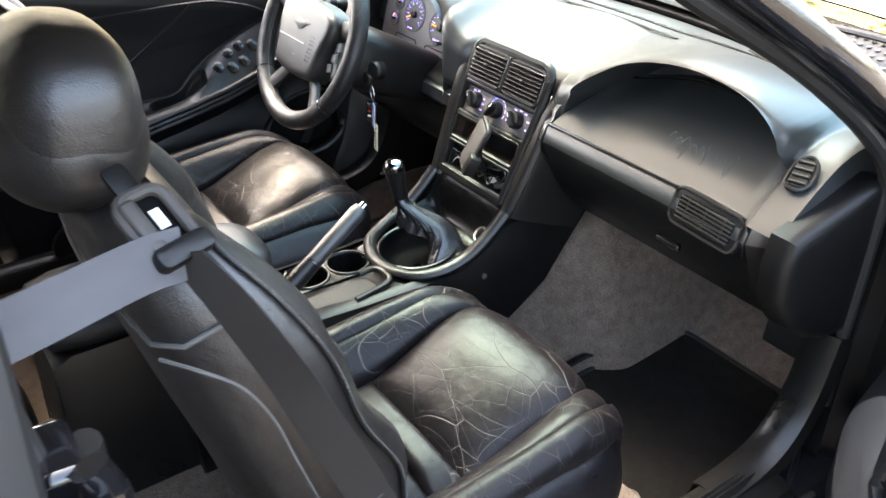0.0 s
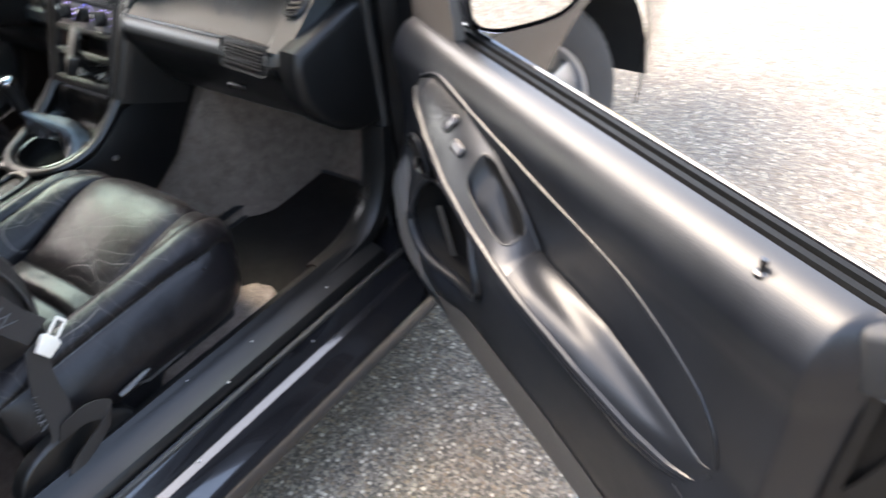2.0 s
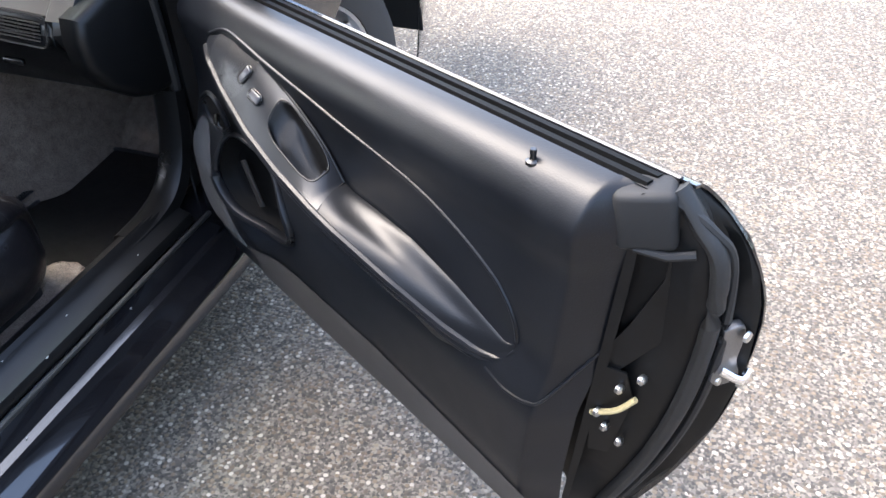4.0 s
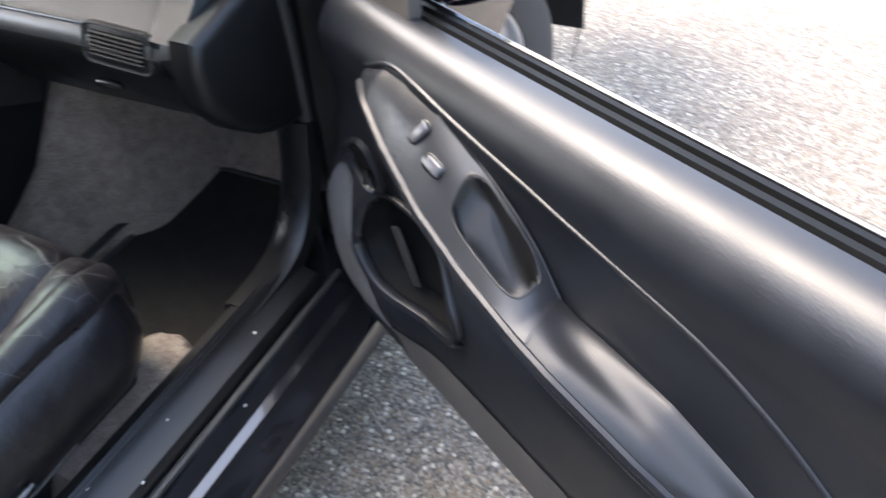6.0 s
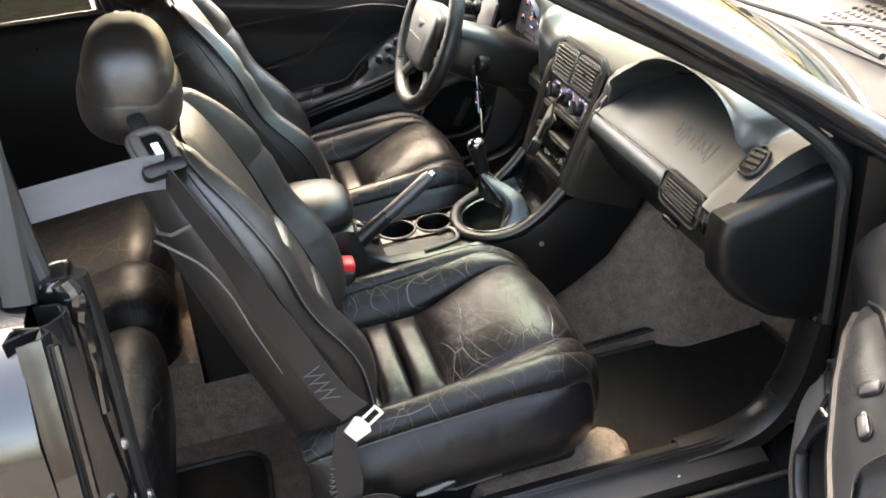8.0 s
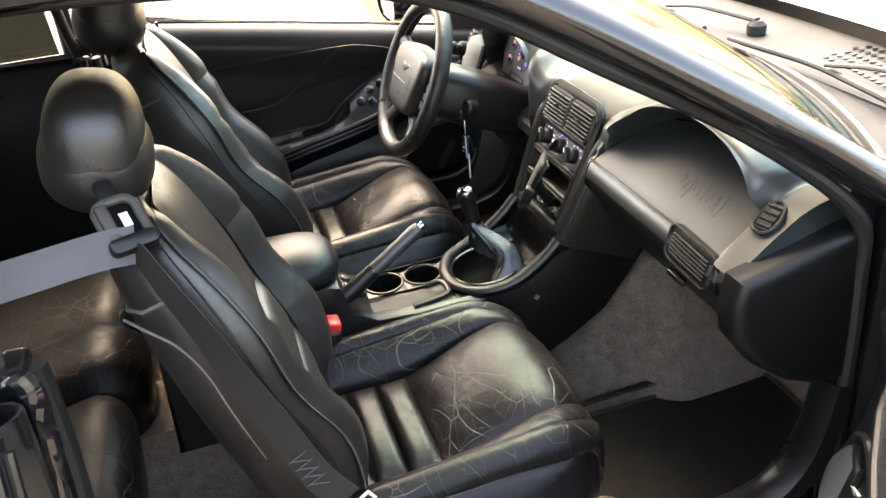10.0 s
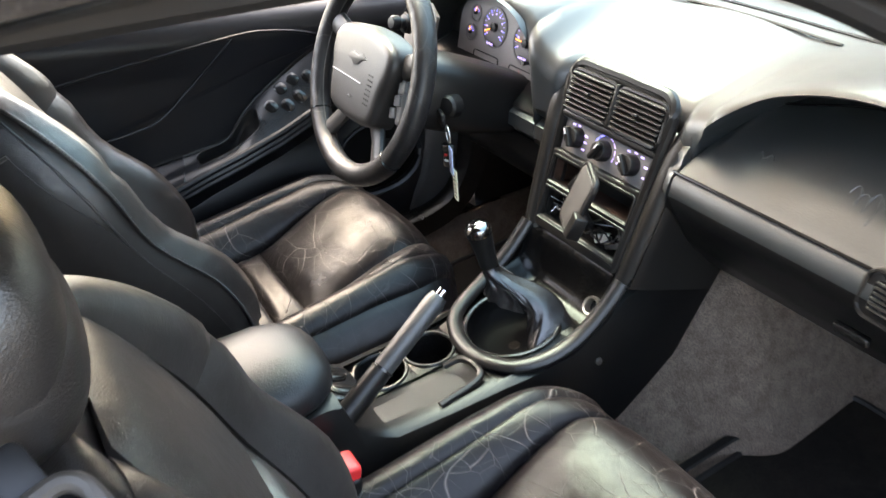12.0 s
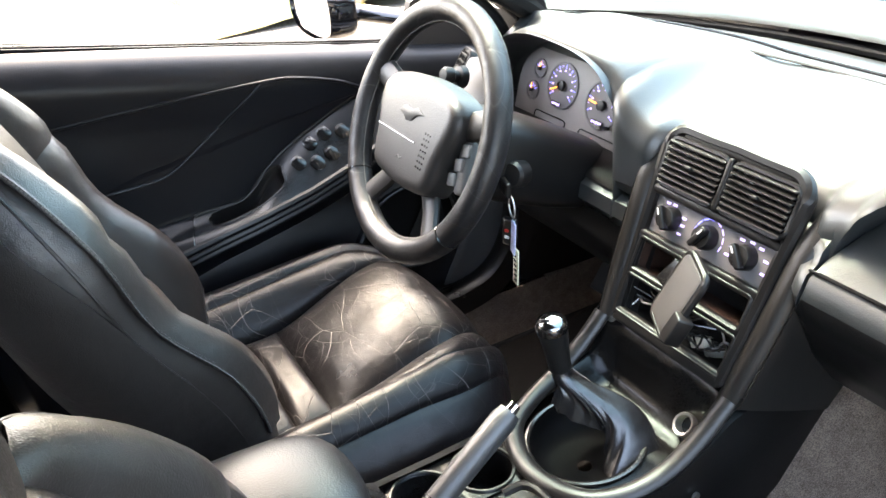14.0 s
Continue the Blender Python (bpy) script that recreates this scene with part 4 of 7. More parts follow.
# outer bezel frame: vents above, dials, two radio slots
bars = [((0.180, 0.018), 0.000, 0.0), ((0.225, 0.014), 0.083, 0.0), ((0.215, 0.016), 0.150, 0.0), ((0.205, 0.014), 0.203, 0.0), ((0.20, 0.022), 0.270, 0.0)]
for (w, h), s, y in bars:
    part("bezel_bar", rbox((w, h, 0.016), stack_pose(s, y, 0.006), 0.005), PLASTIC, stack)
for sgn in (-1, 1):
    q = [on_stack(s, sgn * w, 0.006) for s, w in ((0.035, 0.113), (0.08, 0.110), (0.15, 0.106), (0.20, 0.103), (0.272, 0.098))]
    part("bezel_side", tube(q, 0.009, 8), PLASTIC, stack)
    # rounded corner of the frame
    arc = [on_stack(0.026 - 0.030 * math.sin(b), sgn * (0.084 + 0.030 * math.cos(b)), 0.007) for b in np.linspace(0, math.pi / 2, 9)]
    part("bezel_corner", tube([on_stack(0.06, sgn * 0.112, 0.007)] + arc + [on_stack(-0.004, sgn * 0.04, 0.007), on_stack(-0.005, 0.0, 0.0068)], 0.0095, 8), PLASTIC, stack, "rounded frame corner")
    # sewn line along the ridge
    part("ridge_line", tube([on_stack(s, sgn * w, 0.0045) for s, w in ((0.05, 0.155), (0.14, 0.149), (0.20, 0.144), (0.285, 0.135))], 0.0012, 5), PLASTIC_GLOSS, stack, "fine dark line")
for y in (0.055, -0.055):
    m = stack_pose(0.042, y, 0.004)
    v = part("air_vent", plate(rounded(0.104, 0.068, 0.012), 0.006, m, 0.002), PLASTIC_GLOSS, stack, "black air vent with blades")
    part("vent_frame", tube([m @ Vector((x, yy, 0.010)) for x, yy in rounded(0.104, 0.066, 0.014)], 0.0035, 6, closed=True), PLASTIC, v)
    for k in range(8):
        part("slat", rbox((0.098, 0.0022, 0.010), m @ pose(0, -0.028 + 0.008 * k, 0.012, 30), 0.0008, 1), PLASTIC, v)
    for k in range(7):
        part("vane", rbox((0.0018, 0.056, 0.006), m @ pose(-0.042 + 0.014 * k, 0, 0.0075), 0), PLASTIC_MATT, v)
    part("vent_tab", rbox((0.010, 0.006, 0.010), m @ pose(0, 0.002, 0.017), 0.002), PLASTIC, v)
part("vent_divider", rbox((0.008, 0.07, 0.02), stack_pose(0.042, 0, 0.010), 0.003), PLASTIC, stack)
panel_m = stack_pose(0.116, 0, 0.0)
controls = part("control_panel", plate(rounded(0.205, 0.052, 0.006), 0.005, panel_m, 0.001), PANEL_GREY, stack, "charcoal heater panel with lit symbols")
for i, y in enumerate((0.066, 0.0, -0.064)):
    m = stack_pose(0.114, y, 0.005)
    k = part("dial", lathe([(0.017, 0), (0.0165, 0.012), (0.014, 0.017), (0.0, 0.018)], m, 28), PLASTIC, controls, "black rotary dial")
    turn = (35, -30, 40)[i]
    part("dial_grip", rbox((0.009, 0.034, 0.012), m @ pose(0, 0, 0.020, 0, 0, turn), 0.003), PLASTIC, k)
    part("dial_mark", rbox((0.0016, 0.009, 0.001), m @ pose(0, 0, 0.0265, 0, 0, turn) @ pose(0, 0.009, 0), 0), WHITE, k, "white mark")
for a in range(9):
    ang = radians(200 - 27 * a)
    mat_ = BLUE_GLOW if a < 5 else RED_GLOW
    part("lit_symbol", rbox((0.008, 0.0016, 0.0006), panel_m @ pose(0.0 + 0.024 * math.cos(ang), 0.002 + 0.024 * math.sin(ang), 0.0055, 0, 0, math.degrees(ang) + 90), 0), VIOLET_GLOW if mat_ is RED_GLOW else BLUE_GLOW, controls, "lit scale")
for x, y in ((-0.080, 0.020), (-0.068, 0.021), (-0.046, 0.010), (-0.045, 0.0), (-0.046, -0.012), (0.038, 0.006), (0.036, -0.006), (0.05, 0.020), (0.065, 0.022), (0.08, 0.020), (0.092, 0.008), (0.094, -0.008)):
    part("lit_symbol", rbox((0.007, 0.003, 0.0006), panel_m @ pose(x, y, 0.0055), 0), VIOLET_GLOW, controls, "lit symbol")
# empty radio slots with loose leads
RUST = surface("brown_card", (0.055, 0.026, 0.016), 0.7, grain=200.0, bump=0.2, vary=0.6, patch=25.0)
for s, h in ((0.177, 0.044), (0.237, 0.054)):
    m = stack_pose(s, 0, 0.0)
    rows = [[m @ Vector((x, y, d)) for x, y in rounded(0.192 * f, h * f, 0.004)] for d, f in ((0.004, 1.0), (-0.012, 0.99), (-0.060, 0.93))]
    hole = part("radio_slot", grid_mesh(rows, closed=True), RUST if s < 0.2 else PLASTIC_MATT, stack, "empty radio slot with a brown lining")
    part("slot_back", plate(rounded(0.18, h, 0.004), 0.001, m @ pose(0, 0, -0.061)), PLASTIC_MATT, hole)
    part("slot_lip", tube([m @ Vector((x, y, 0.012)) for x, y in rounded(0.196, h + 0.004, 0.005)], 0.0032, 8, closed=True), PLASTIC, hole, "raised lip of the slot")
part("slot_box", rbox((0.026, 0.042, 0.03), stack_pose(0.180, 0.028, 0.0) @ pose(0, 0, 0, 0, 0, -28), 0.003), PLASTIC_GLOSS, stack, "dark plastic clip")
random.seed(4)
for k in range(14):
    a = Vector((random.uniform(-0.085, 0.05), random.uniform(-0.02, 0.012)))
    pts = []
    for j in range(5):
        pts.append(on_stack(0.240 + a.y + random.uniform(-0.016, 0.012), -a.x * 0.9 + 0.02 - 0.018 * j + random.uniform(-0.01, 0.01), -0.022 + random.uniform(0, 0.030)))
    part("loose_lead", tube(spline(pts, 4), 0.0016, 6), (PLASTIC_GLOSS, PLASTIC, STEEL, PLASTIC_GLOSS, PLASTIC, STEEL, BUFF, PLASTIC, PLASTIC_GLOSS, PLASTIC)[k % 10], stack, "loose wire")
for y, c in ((-0.04, BUFF), (-0.065, STEEL), (0.03, STEEL)):
    part("connector", rbox((0.028, 0.014, 0.012), stack_pose(0.246, y, -0.010) @ pose(0, 0, 0, 20, 10, 25), 0.002), c, stack, "wiring connector")

# phone cradle that stands out of the slot
ph = thing("phone_holder", "dark grey plastic phone cradle clipped into the radio slot", "phone holder", tuple(on_stack(0.21, -0.02, 0.02)))
m = aim(on_stack(0.185, -0.035, 0.055), (-0.80, 0.42, 0.42), (0.25, -0.65, 0.55))
part("pad", plate(rounded(0.068, 0.098, 0.012), 0.012, m @ pose(0, 0, 0, 0, 0, -62), 0.004), surface("soft_grey_pad", (0.030, 0.030, 0.030), 0.55, grain=900), ph, "dark grey rubber pad")
part("pad_rim", tube([m @ pose(0, 0, 0.006, 0, 0, -62) @ Vector((x, y, 0)) for x, y in rounded(0.072, 0.102, 0.014)], 0.005, 8, closed=True), PLASTIC, ph)
part("grip_arm", rbox((0.022, 0.04, 0.022), m @ pose(0, 0, 0, 0, 0, -62) @ pose(0.042, -0.022, 0.008), 0.003), PLASTIC, ph, "ribbed grip arm")
part("stem", tube([m @ Vector((0, 0, 0)), on_stack(0.215, -0.02, 0.03), on_stack(0.235, -0.01, 0.0)], 0.010, 10), PLASTIC, ph)

# ---- instrument cluster ----
cluster = thing("instrument_cluster", "charcoal instrument cluster with blue-lit dials and orange needles", "instruments", (-0.07, 0.36, 0.76))
fm = aim((-0.075, 0.384, 0.818), (-0.96, 0, 0.28), (0, -1, 0))
outline = []
for k in range(25):
    a = math.pi * k / 24
    outline.append((0.168 * math.cos(a), 0.004 + 0.085 * math.sin(a) ** 0.75))
outline += [(-0.165, -0.05), (-0.12, -0.066), (0.12, -0.066), (0.165, -0.05)]
face = part("dial_face", plate(outline, 0.004, fm, 0.001), surface("warm_charcoal", (0.22, 0.20, 0.195), 0.5, grain=900.0, bump=0.15), cluster, "charcoal dial face")


def gauge(x, y, r, ticks, span, needle, label):
    g = part("gauge", lathe([(r, 0.0), (r, 0.002), (r - 0.003, 0.0025), (r - 0.004, 0.001), (0, 0.001)], fm @ pose(x, y, 0.0042), 40), surface("gauge_face", (0.13, 0.122, 0.124), 0.5, grain=900), face, label)
    for k in range(ticks):
        a = radians(span[0] + (span[1] - span[0]) * k / (ticks - 1))
        big = k % 2 == 0
        part("tick", rbox((0.0055 if big else 0.003, 0.0012, 0.0004), fm @ pose(x + (r - 0.008) * math.cos(a), y + (r - 0.008) * math.sin(a), 0.006, 0, 0, math.degrees(a)), 0), BLUE_GLOW if big else VIOLET_GLOW, g, "lit tick")
        if big and r > 0.025:
            part("numeral", rbox((0.0045, 0.003, 0.0004), fm @ pose(x + (r - 0.0145) * math.cos(a), y + (r - 0.0145) * math.sin(a), 0.006), 0), VIOLET_GLOW, g, "lit numeral")
    a = radians(needle)
    part("needle", rbox((r * 0.75, 0.0022, 0.0016), fm @ pose(x + r * 0.36 * math.cos(a), y + r * 0.36 * math.sin(a), 0.009, 0, 0, needle), 0.0006, 1), ORANGE_GLOW, g, "orange needle")
    part("boss", lathe([(r * 0.22, 0), (r * 0.20, 0.005), (0, 0.006)], fm @ pose(x, y, 0.006), 20), PLASTIC, g)
    return g


gauge(-0.045, 0.018, 0.040, 17, (215, -35), 205, "round speed dial")
gauge(0.060, 0.012, 0.040, 13, (205, -30), 175, "round rev counter")
gauge(-0.113, 0.032, 0.017, 5, (150, 30), 75, "small gauge")
gauge(-0.122, -0.008, 0.017, 5, (150, 30), 100, "small gauge")
gauge(0.122, 0.024, 0.017, 5, (150, 30), 60, "small gauge")
for x, y, w in ((-0.048, -0.014, 0.022), (0.060, -0.016, 0.026)):
    part("counter", rbox((w, 0.007, 0.001), fm @ pose(x, y, 0.0085), 0), PLASTIC_GLOSS, face)
    for k in range(5):
        part("digit", rbox((w / 8, 0.0045, 0.0004), fm @ pose(x - w * 0.4 + w * 0.2 * k, y, 0.0092), 0), VIOLET_GLOW, face, "lit digit")
for x, w in ((-0.06, 0.085), (0.07, 0.10)):
    part("warning_strip", tube([fm @ Vector((x + a, -0.045 + b, 0.005)) for a, b in rounded(w, 0.016, 0.006)], 0.0012, 5, closed=True), PLASTIC, face)
part("lamp_dot", rbox((0.012, 0.003, 0.0006), fm @ pose(0.05, -0.046, 0.0055), 0), RED_GLOW, face, "dim red lamp")
part("lamp_dot", rbox((0.014, 0.004, 0.0006), fm @ pose(0.075, -0.060, 0.0055), 0), BLUE_GLOW, face, "blue lamp")
part("reset_stem", lathe([(0.003, 0), (0.003, 0.016), (0.0045, 0.016), (0.0045, 0.022), (0, 0.022)], fm @ pose(0.085, -0.018, 0.004), 10), PLASTIC_GLOSS, face)
# pale panel with the lamp switch, outboard of the dials
sw = part("switch_panel", plate([(-0.05, -0.055), (0.045, -0.06), (0.052, 0.03), (0.02, 0.052), (-0.03, 0.035), (-0.055, -0.01)], 0.008, aim((-0.165, 0.553, 0.832), (-0.95, -0.05, 0.3), (0, -1, 0)), 0.002), surface("mid_grey_panel", (0.16, 0.155, 0.15), 0.45, grain=900), dash, "mid-grey lamp switch panel")
part("lamp_switch", lathe([(0.020, 0), (0.018, 0.012), (0.011, 0.014), (0.010, 0.022), (0.0145, 0.026), (0.0145, 0.038), (0.011, 0.043), (0, 0.044)], aim((-0.195, 0.556, 0.846), (-0.95, -0.05, 0.3), (0, -1, 0)), 28), PLASTIC, sw, "round black knob")

# ---- steering wheel and column ----
C = Vector((-0.395, 0.342, 0.862))
AXIS = Vector((-math.cos(radians(24)), 0, math.sin(radians(24))))
wm = aim(C, AXIS, (0, -1, 0))
wheel_ob = thing("steering_wheel", "black leather four-spoke steering wheel with a grey-black hub pad", "steering wheel", tuple(C))
rim_pts = [wm @ Vector((0.175 * math.cos(a), 0.175 * math.sin(a), 0.0)) for a in (2 * math.pi * k / 72 for k in range(72))]
part("rim", tube(rim_pts, 0.0192, 18, closed=True, up=tuple(AXIS)), leather("rim_leather", rough=0.36, creases=0.4), wheel_ob, "worn black leather rim")
for k in (0,):
    part("rim_stitch", tube([wm @ Vector((0.1562 * math.cos(a), 0.1562 * math.sin(a), 0.0035)) for a in (2 * math.pi * j / 72 for j in range(72))], 0.0011, 5, closed=True), STITCH, wheel_ob, "grey stitching")
for a0 in (-38, 218):
    a = radians(a0)
    part("rim_joint", tube([wm @ (Vector((math.cos(a), math.sin(a), 0)) * (0.175 + 0.0193 * math.cos(b)) + Vector((0, 0, 0.0193 * math.sin(b)))) for b in (2 * math.pi * j / 16 for j in range(16))], 0.0014, 5, closed=True), PLASTIC_GLOSS, wheel_ob, "joint in the leather")
hub = [(-0.106, 0.046), (-0.088, 0.064), (-0.045, 0.074), (0.0, 0.076), (0.045, 0.074), (0.088, 0.064), (0.106, 0.046), (0.106, 0.018), (0.093, -0.020), (0.084, -0.058), (0.066, -0.078), (0.0, -0.085), (-0.066, -0.078), (-0.084, -0.058), (-0.093, -0.020), (-0.106, 0.018)]
hub = [(p.x, p.y) for p in spline([(x, y, 0) for x, y in hub + hub[:1]], 3)[:-1]]
HUB = pebbled("hub_vinyl", (0.013, 0.0122, 0.0118), 0.44, cells=420.0, bump=0.3, spec=0.6)
pad = part("hub_pad", plate(hub, 0.050, wm @ pose(0, 0, -0.026), 0.018, 4), HUB, wheel_ob, "grained hub pad")
part("pad_seam", tube([wm @ Vector((x, -0.014, 0.0245)) for x in np.linspace(-0.080, 0.030, 6)], 0.0014, 5), PLASTIC_GLOSS, pad)
for i in range(7):
    for k in range(3):
        part("pad_slot", rbox((0.0022, 0.0026, 0.0008), wm @ pose(0.050 + 0.0065 * k, 0.006 - 0.0080 * i, 0.0242, 0, 0, 25), 0), PLASTIC_GLOSS, pad, "small dark hole")
mark = [(-0.022, 0.0), (-0.012, 0.008), (0.0, 0.006), (0.010, 0.010), (0.022, 0.006), (0.010, 0.002), (0.004, -0.004), (-0.006, -0.006), (-0.012, -0.002)]
mark = [(1.5 * x, 1.5 * y) for x, y in mark]
part("raised_badge", plate(mark, 0.0025, wm @ pose(0.0, 0.018, 0.0235), 0.001), HUB, pad, "raised badge shape")
part("raised_mark", tube([wm @ Vector((-0.008 + 0.005 * k, -0.045 + 0.003 * (k % 2), 0.0245)) for k in range(4)], 0.0013, 5), HUB, pad)
for a0, w in ((20, 0.026), (160, 0.026), (-54, 0.021), (234, 0.021)):
    a = radians(a0)
    q0, q1 = Vector((math.cos(a), math.sin(a), 0)) * 0.07, Vector((math.cos(a), math.sin(a), 0)) * 0.168
    part("spoke", tube([wm @ (q0 + Vector((0, 0, -0.012))), wm @ (q0.lerp(q1, 0.5) + Vector((0, 0, -0.010))), wm @ (q1 + Vector((0, 0, -0.002)))], [w, w * 0.8, w * 0.85], 12, flat=0.55, up=tuple(AXIS)), HUB, wheel_ob)
for sgn in (-1, 1):
    keypad = part("switch_pod", rbox((0.022, 0.075, 0.018), wm @ pose(sgn * 0.112, -0.018, -0.014, 0, 0, sgn * 14), 0.006), surface("grey_switch", (0.11, 0.108, 0.105), 0.45, grain=800), wheel_ob, "grey speed-control switches")
    for k in range(3):
        part("switch_key", rbox((0.017, 0.018, 0.006), wm @ pose(sgn * (0.115 - 0.006 * k), 0.006 - 0.022 * k, -0.004, 0, 0, sgn * 14), 0.002), surface("grey_key", (0.14, 0.135, 0.13), 0.45, grain=800), keypad)
col = thing("steering_column", "black plastic steering column shroud with the ignition lock", "steering column", (-0.26, 0.342, 0.78))
rows = []
for d, w, h in ((0.05, 0.056, 0.054), (0.065, 0.068, 0.064), (0.15, 0.074, 0.068), (0.23, 0.074, 0.064), (0.34, 0.060, 0.055)):
    rows.append([wm @ Vector((w * math.copysign(abs(math.cos(a)) ** 0.6, math.cos(a)), h * math.copysign(abs(math.sin(a)) ** 0.6, math.sin(a)) - 0.012, -d)) for a in (2 * math.pi * k / 28 for k in range(28))])
part("shroud", grid_mesh(rows, closed=True, cap=True), PLASTIC, col)
lock = (-0.300, 0.262, 0.792)
part("lock_cover", rbox((0.006, 0.016, 0.014), aim((-0.240, 0.283, 0.781), (0, -0.3, 1), (-1, 0, 0)), 0.0015), PLASTIC_GLOSS, col, "small glossy black cover")
part("lock_barrel", lathe([(0.021, 0), (0.020, 0.022), (0.016, 0.027), (0.0, 0.028)], aim((-0.272, 0.272, 0.786), (-0.85, -0.35, 0.25), (0, -1, 0)), 26), PLASTIC, col, "round ignition lock")
part("hazard_hole", rbox((0.014, 0.014, 0.01), aim((-0.246, 0.281, 0.80), (-0.8, -0.5, 0.2), (0, -1, 0)), 0.002), PLASTIC_GLOSS, col, "square dark socket")
part("stalk", tube([wm @ Vector((-0.05, -0.01, -0.10)), wm @ Vector((-0.13, 0.0, -0.09)), wm @ Vector((-0.18, 0.004, -0.08))], [0.009, 0.008, 0.010], 10), PLASTIC, col, "black stalk")
# lower dash and knee panel under the column
rows = [[Vector((x, y, z)) for y in np.linspace(0.14, 0.64, 14)] for x, z in ((-0.142, 0.690), (-0.150, 0.664), (-0.148, 0.63), (-0.125, 0.595), (-0.08, 0.572), (0.0, 0.560))]
part("knee_panel", thicken(grid_mesh(rows), 0.006), DASH_DARK, dash, "black lower dash panel")
for y, w, z in ((0.50, 0.05, 0.36), (0.34, 0.06, 0.37), (0.235, 0.05, 0.35)):
    ped = thing("pedal", "black rubber foot pedal", "pedal", (0.14, y, z - 0.08), group="pedals")
    part("pedal_pad", rbox((0.012, w, 0.07), pose(0.10, y, z, 0, 35, 0), 0.004), RUBBER, ped)
    part("pedal_arm", tube([(0.11, y, z), (0.18, y, z + 0.12), (0.20, y, z + 0.26)], 0.008, 8), PAINT_DULL, ped)

# key ring hanging from the lock
keys = thing("key_ring", "car keys with a pale plate tag hanging from the lock", "keys", (-0.30, 0.247, 0.60))
part("key_head", rbox((0.008, 0.024, 0.030), aim((-0.308, 0.257, 0.778), (0.3, 1, 0), (1, 0, 0)), 0.003), PLASTIC, keys)
part("ring", tube([Vector((-0.303, 0.250, 0.748)) + Vector((0.005 * math.cos(a), 0.015 * math.cos(a), 0.016 * math.sin(a))) for a in (2 * math.pi * k / 24 for k in range(24))], 0.0013, 6, closed=True), STEEL, keys, "steel split ring")
part("fob", rbox((0.012, 0.026, 0.048), pose(-0.298, 0.263, 0.700, 0, 0, 20), 0.005), PLASTIC_GLOSS, keys, "black remote fob")
part("fob_button", rbox((0.002, 0.006, 0.004), pose(-0.305, 0.262, 0.704, 0, 0, 20), 0), RED, keys)
part("fob_button", rbox((0.002, 0.008, 0.004), pose(-0.305, 0.262, 0.693, 0, 0, 20), 0), WHITE, keys)
part("card_tag", rbox((0.003, 0.016, 0.055), pose(-0.306, 0.243, 0.700, 8, 0, -15), 0.001), surface("blue_white_tag", (0.5, 0.52, 0.75), 0.4, bump=0, patch=40, vary=0.4), keys, "blue and white tag")
tag = part("plate_tag", rbox((0.003, 0.016, 0.062), pose(-0.300, 0.246, 0.648, 4, 0, -10), 0.001), surface("cream_tag", (0.75, 0.70, 0.5), 0.45, bump=0), keys, "cream number plate tag")
for k in range(6):
    part("tag_bar", rbox((0.001, 0.008, 0.004), pose(-0.3022, 0.2455, 0.625 + 0.0085 * k, 4, 0, -10), 0), PLASTIC, tag, "black character bar")

# ---- centre console ----
con = thing("centre_console", "black plastic centre console with cup holders and an armrest box", "console", (-0.6, 0, 0.36))
rows = []
for x, w, top, foot in ((-0.03, 0.138, 0.60, 0.555), (-0.086, 0.138, 0.60, 0.480), (-0.13, 0.138, 0.60, 0.420), (-0.19, 0.138, 0.597, 0.380), (-0.235, 0.138, 0.585, 0.355), (-0.28, 0.134, 0.548, 0.335), (-0.33, 0.128, 0.515, 0.32), (-0.40, 0.118, 0.505, 0.32), (-0.450, 0.114, 0.505, 0.32), (-0.54, 0.110, 0.505, 0.32), (-0.630, 0.106, 0.508, 0.32), (-0.68, 0.10, 0.535, 0.32), (-0.70, 0.098, 0.60, 0.32), (-0.72, 0.096, 0.605, 0.32), (-1.04, 0.098, 0.605, 0.32), (-1.07, 0.098, 0.59, 0.32), (-1.08, 0.098, 0.40, 0.32)):
    dip = 0.012 if x > -0.66 else 0.0
    flare = 0.030 * smooth_step(-0.20, -0.45, x)
    side = lambda u: (w + flare * u * u, top - 0.03 + (foot - top + 0.03) * u)
    edge = [side(1.0), side(0.55), side(0.0), (w - 0.006, top - 0.006), (w - 0.022, top), (w * 0.5, top - dip)]
    rows.append([Vector((x, y, z)) for y, z in edge + [(0, top - dip)] + [(-y, z) for y, z in reversed(edge)]])
bm = grid_mesh(rows)
gone = [f for f in bm.faces if -0.632 < f.calc_center_median().x < -0.448 and -0.001 < f.calc_center_median().y < 0.093 and f.calc_center_median().z > 0.48]
gone += [f for f in bm.faces if -0.45 < f.calc_center_median().x < -0.20 and abs(f.calc_center_median().y) < 0.095 and f.calc_center_median().z > 0.45]
bmesh.ops.delete(bm, geom=list(set(gone)), context="FACES")
part("shell", bm, VINYL, con, "grained black console shell", sharp=50)
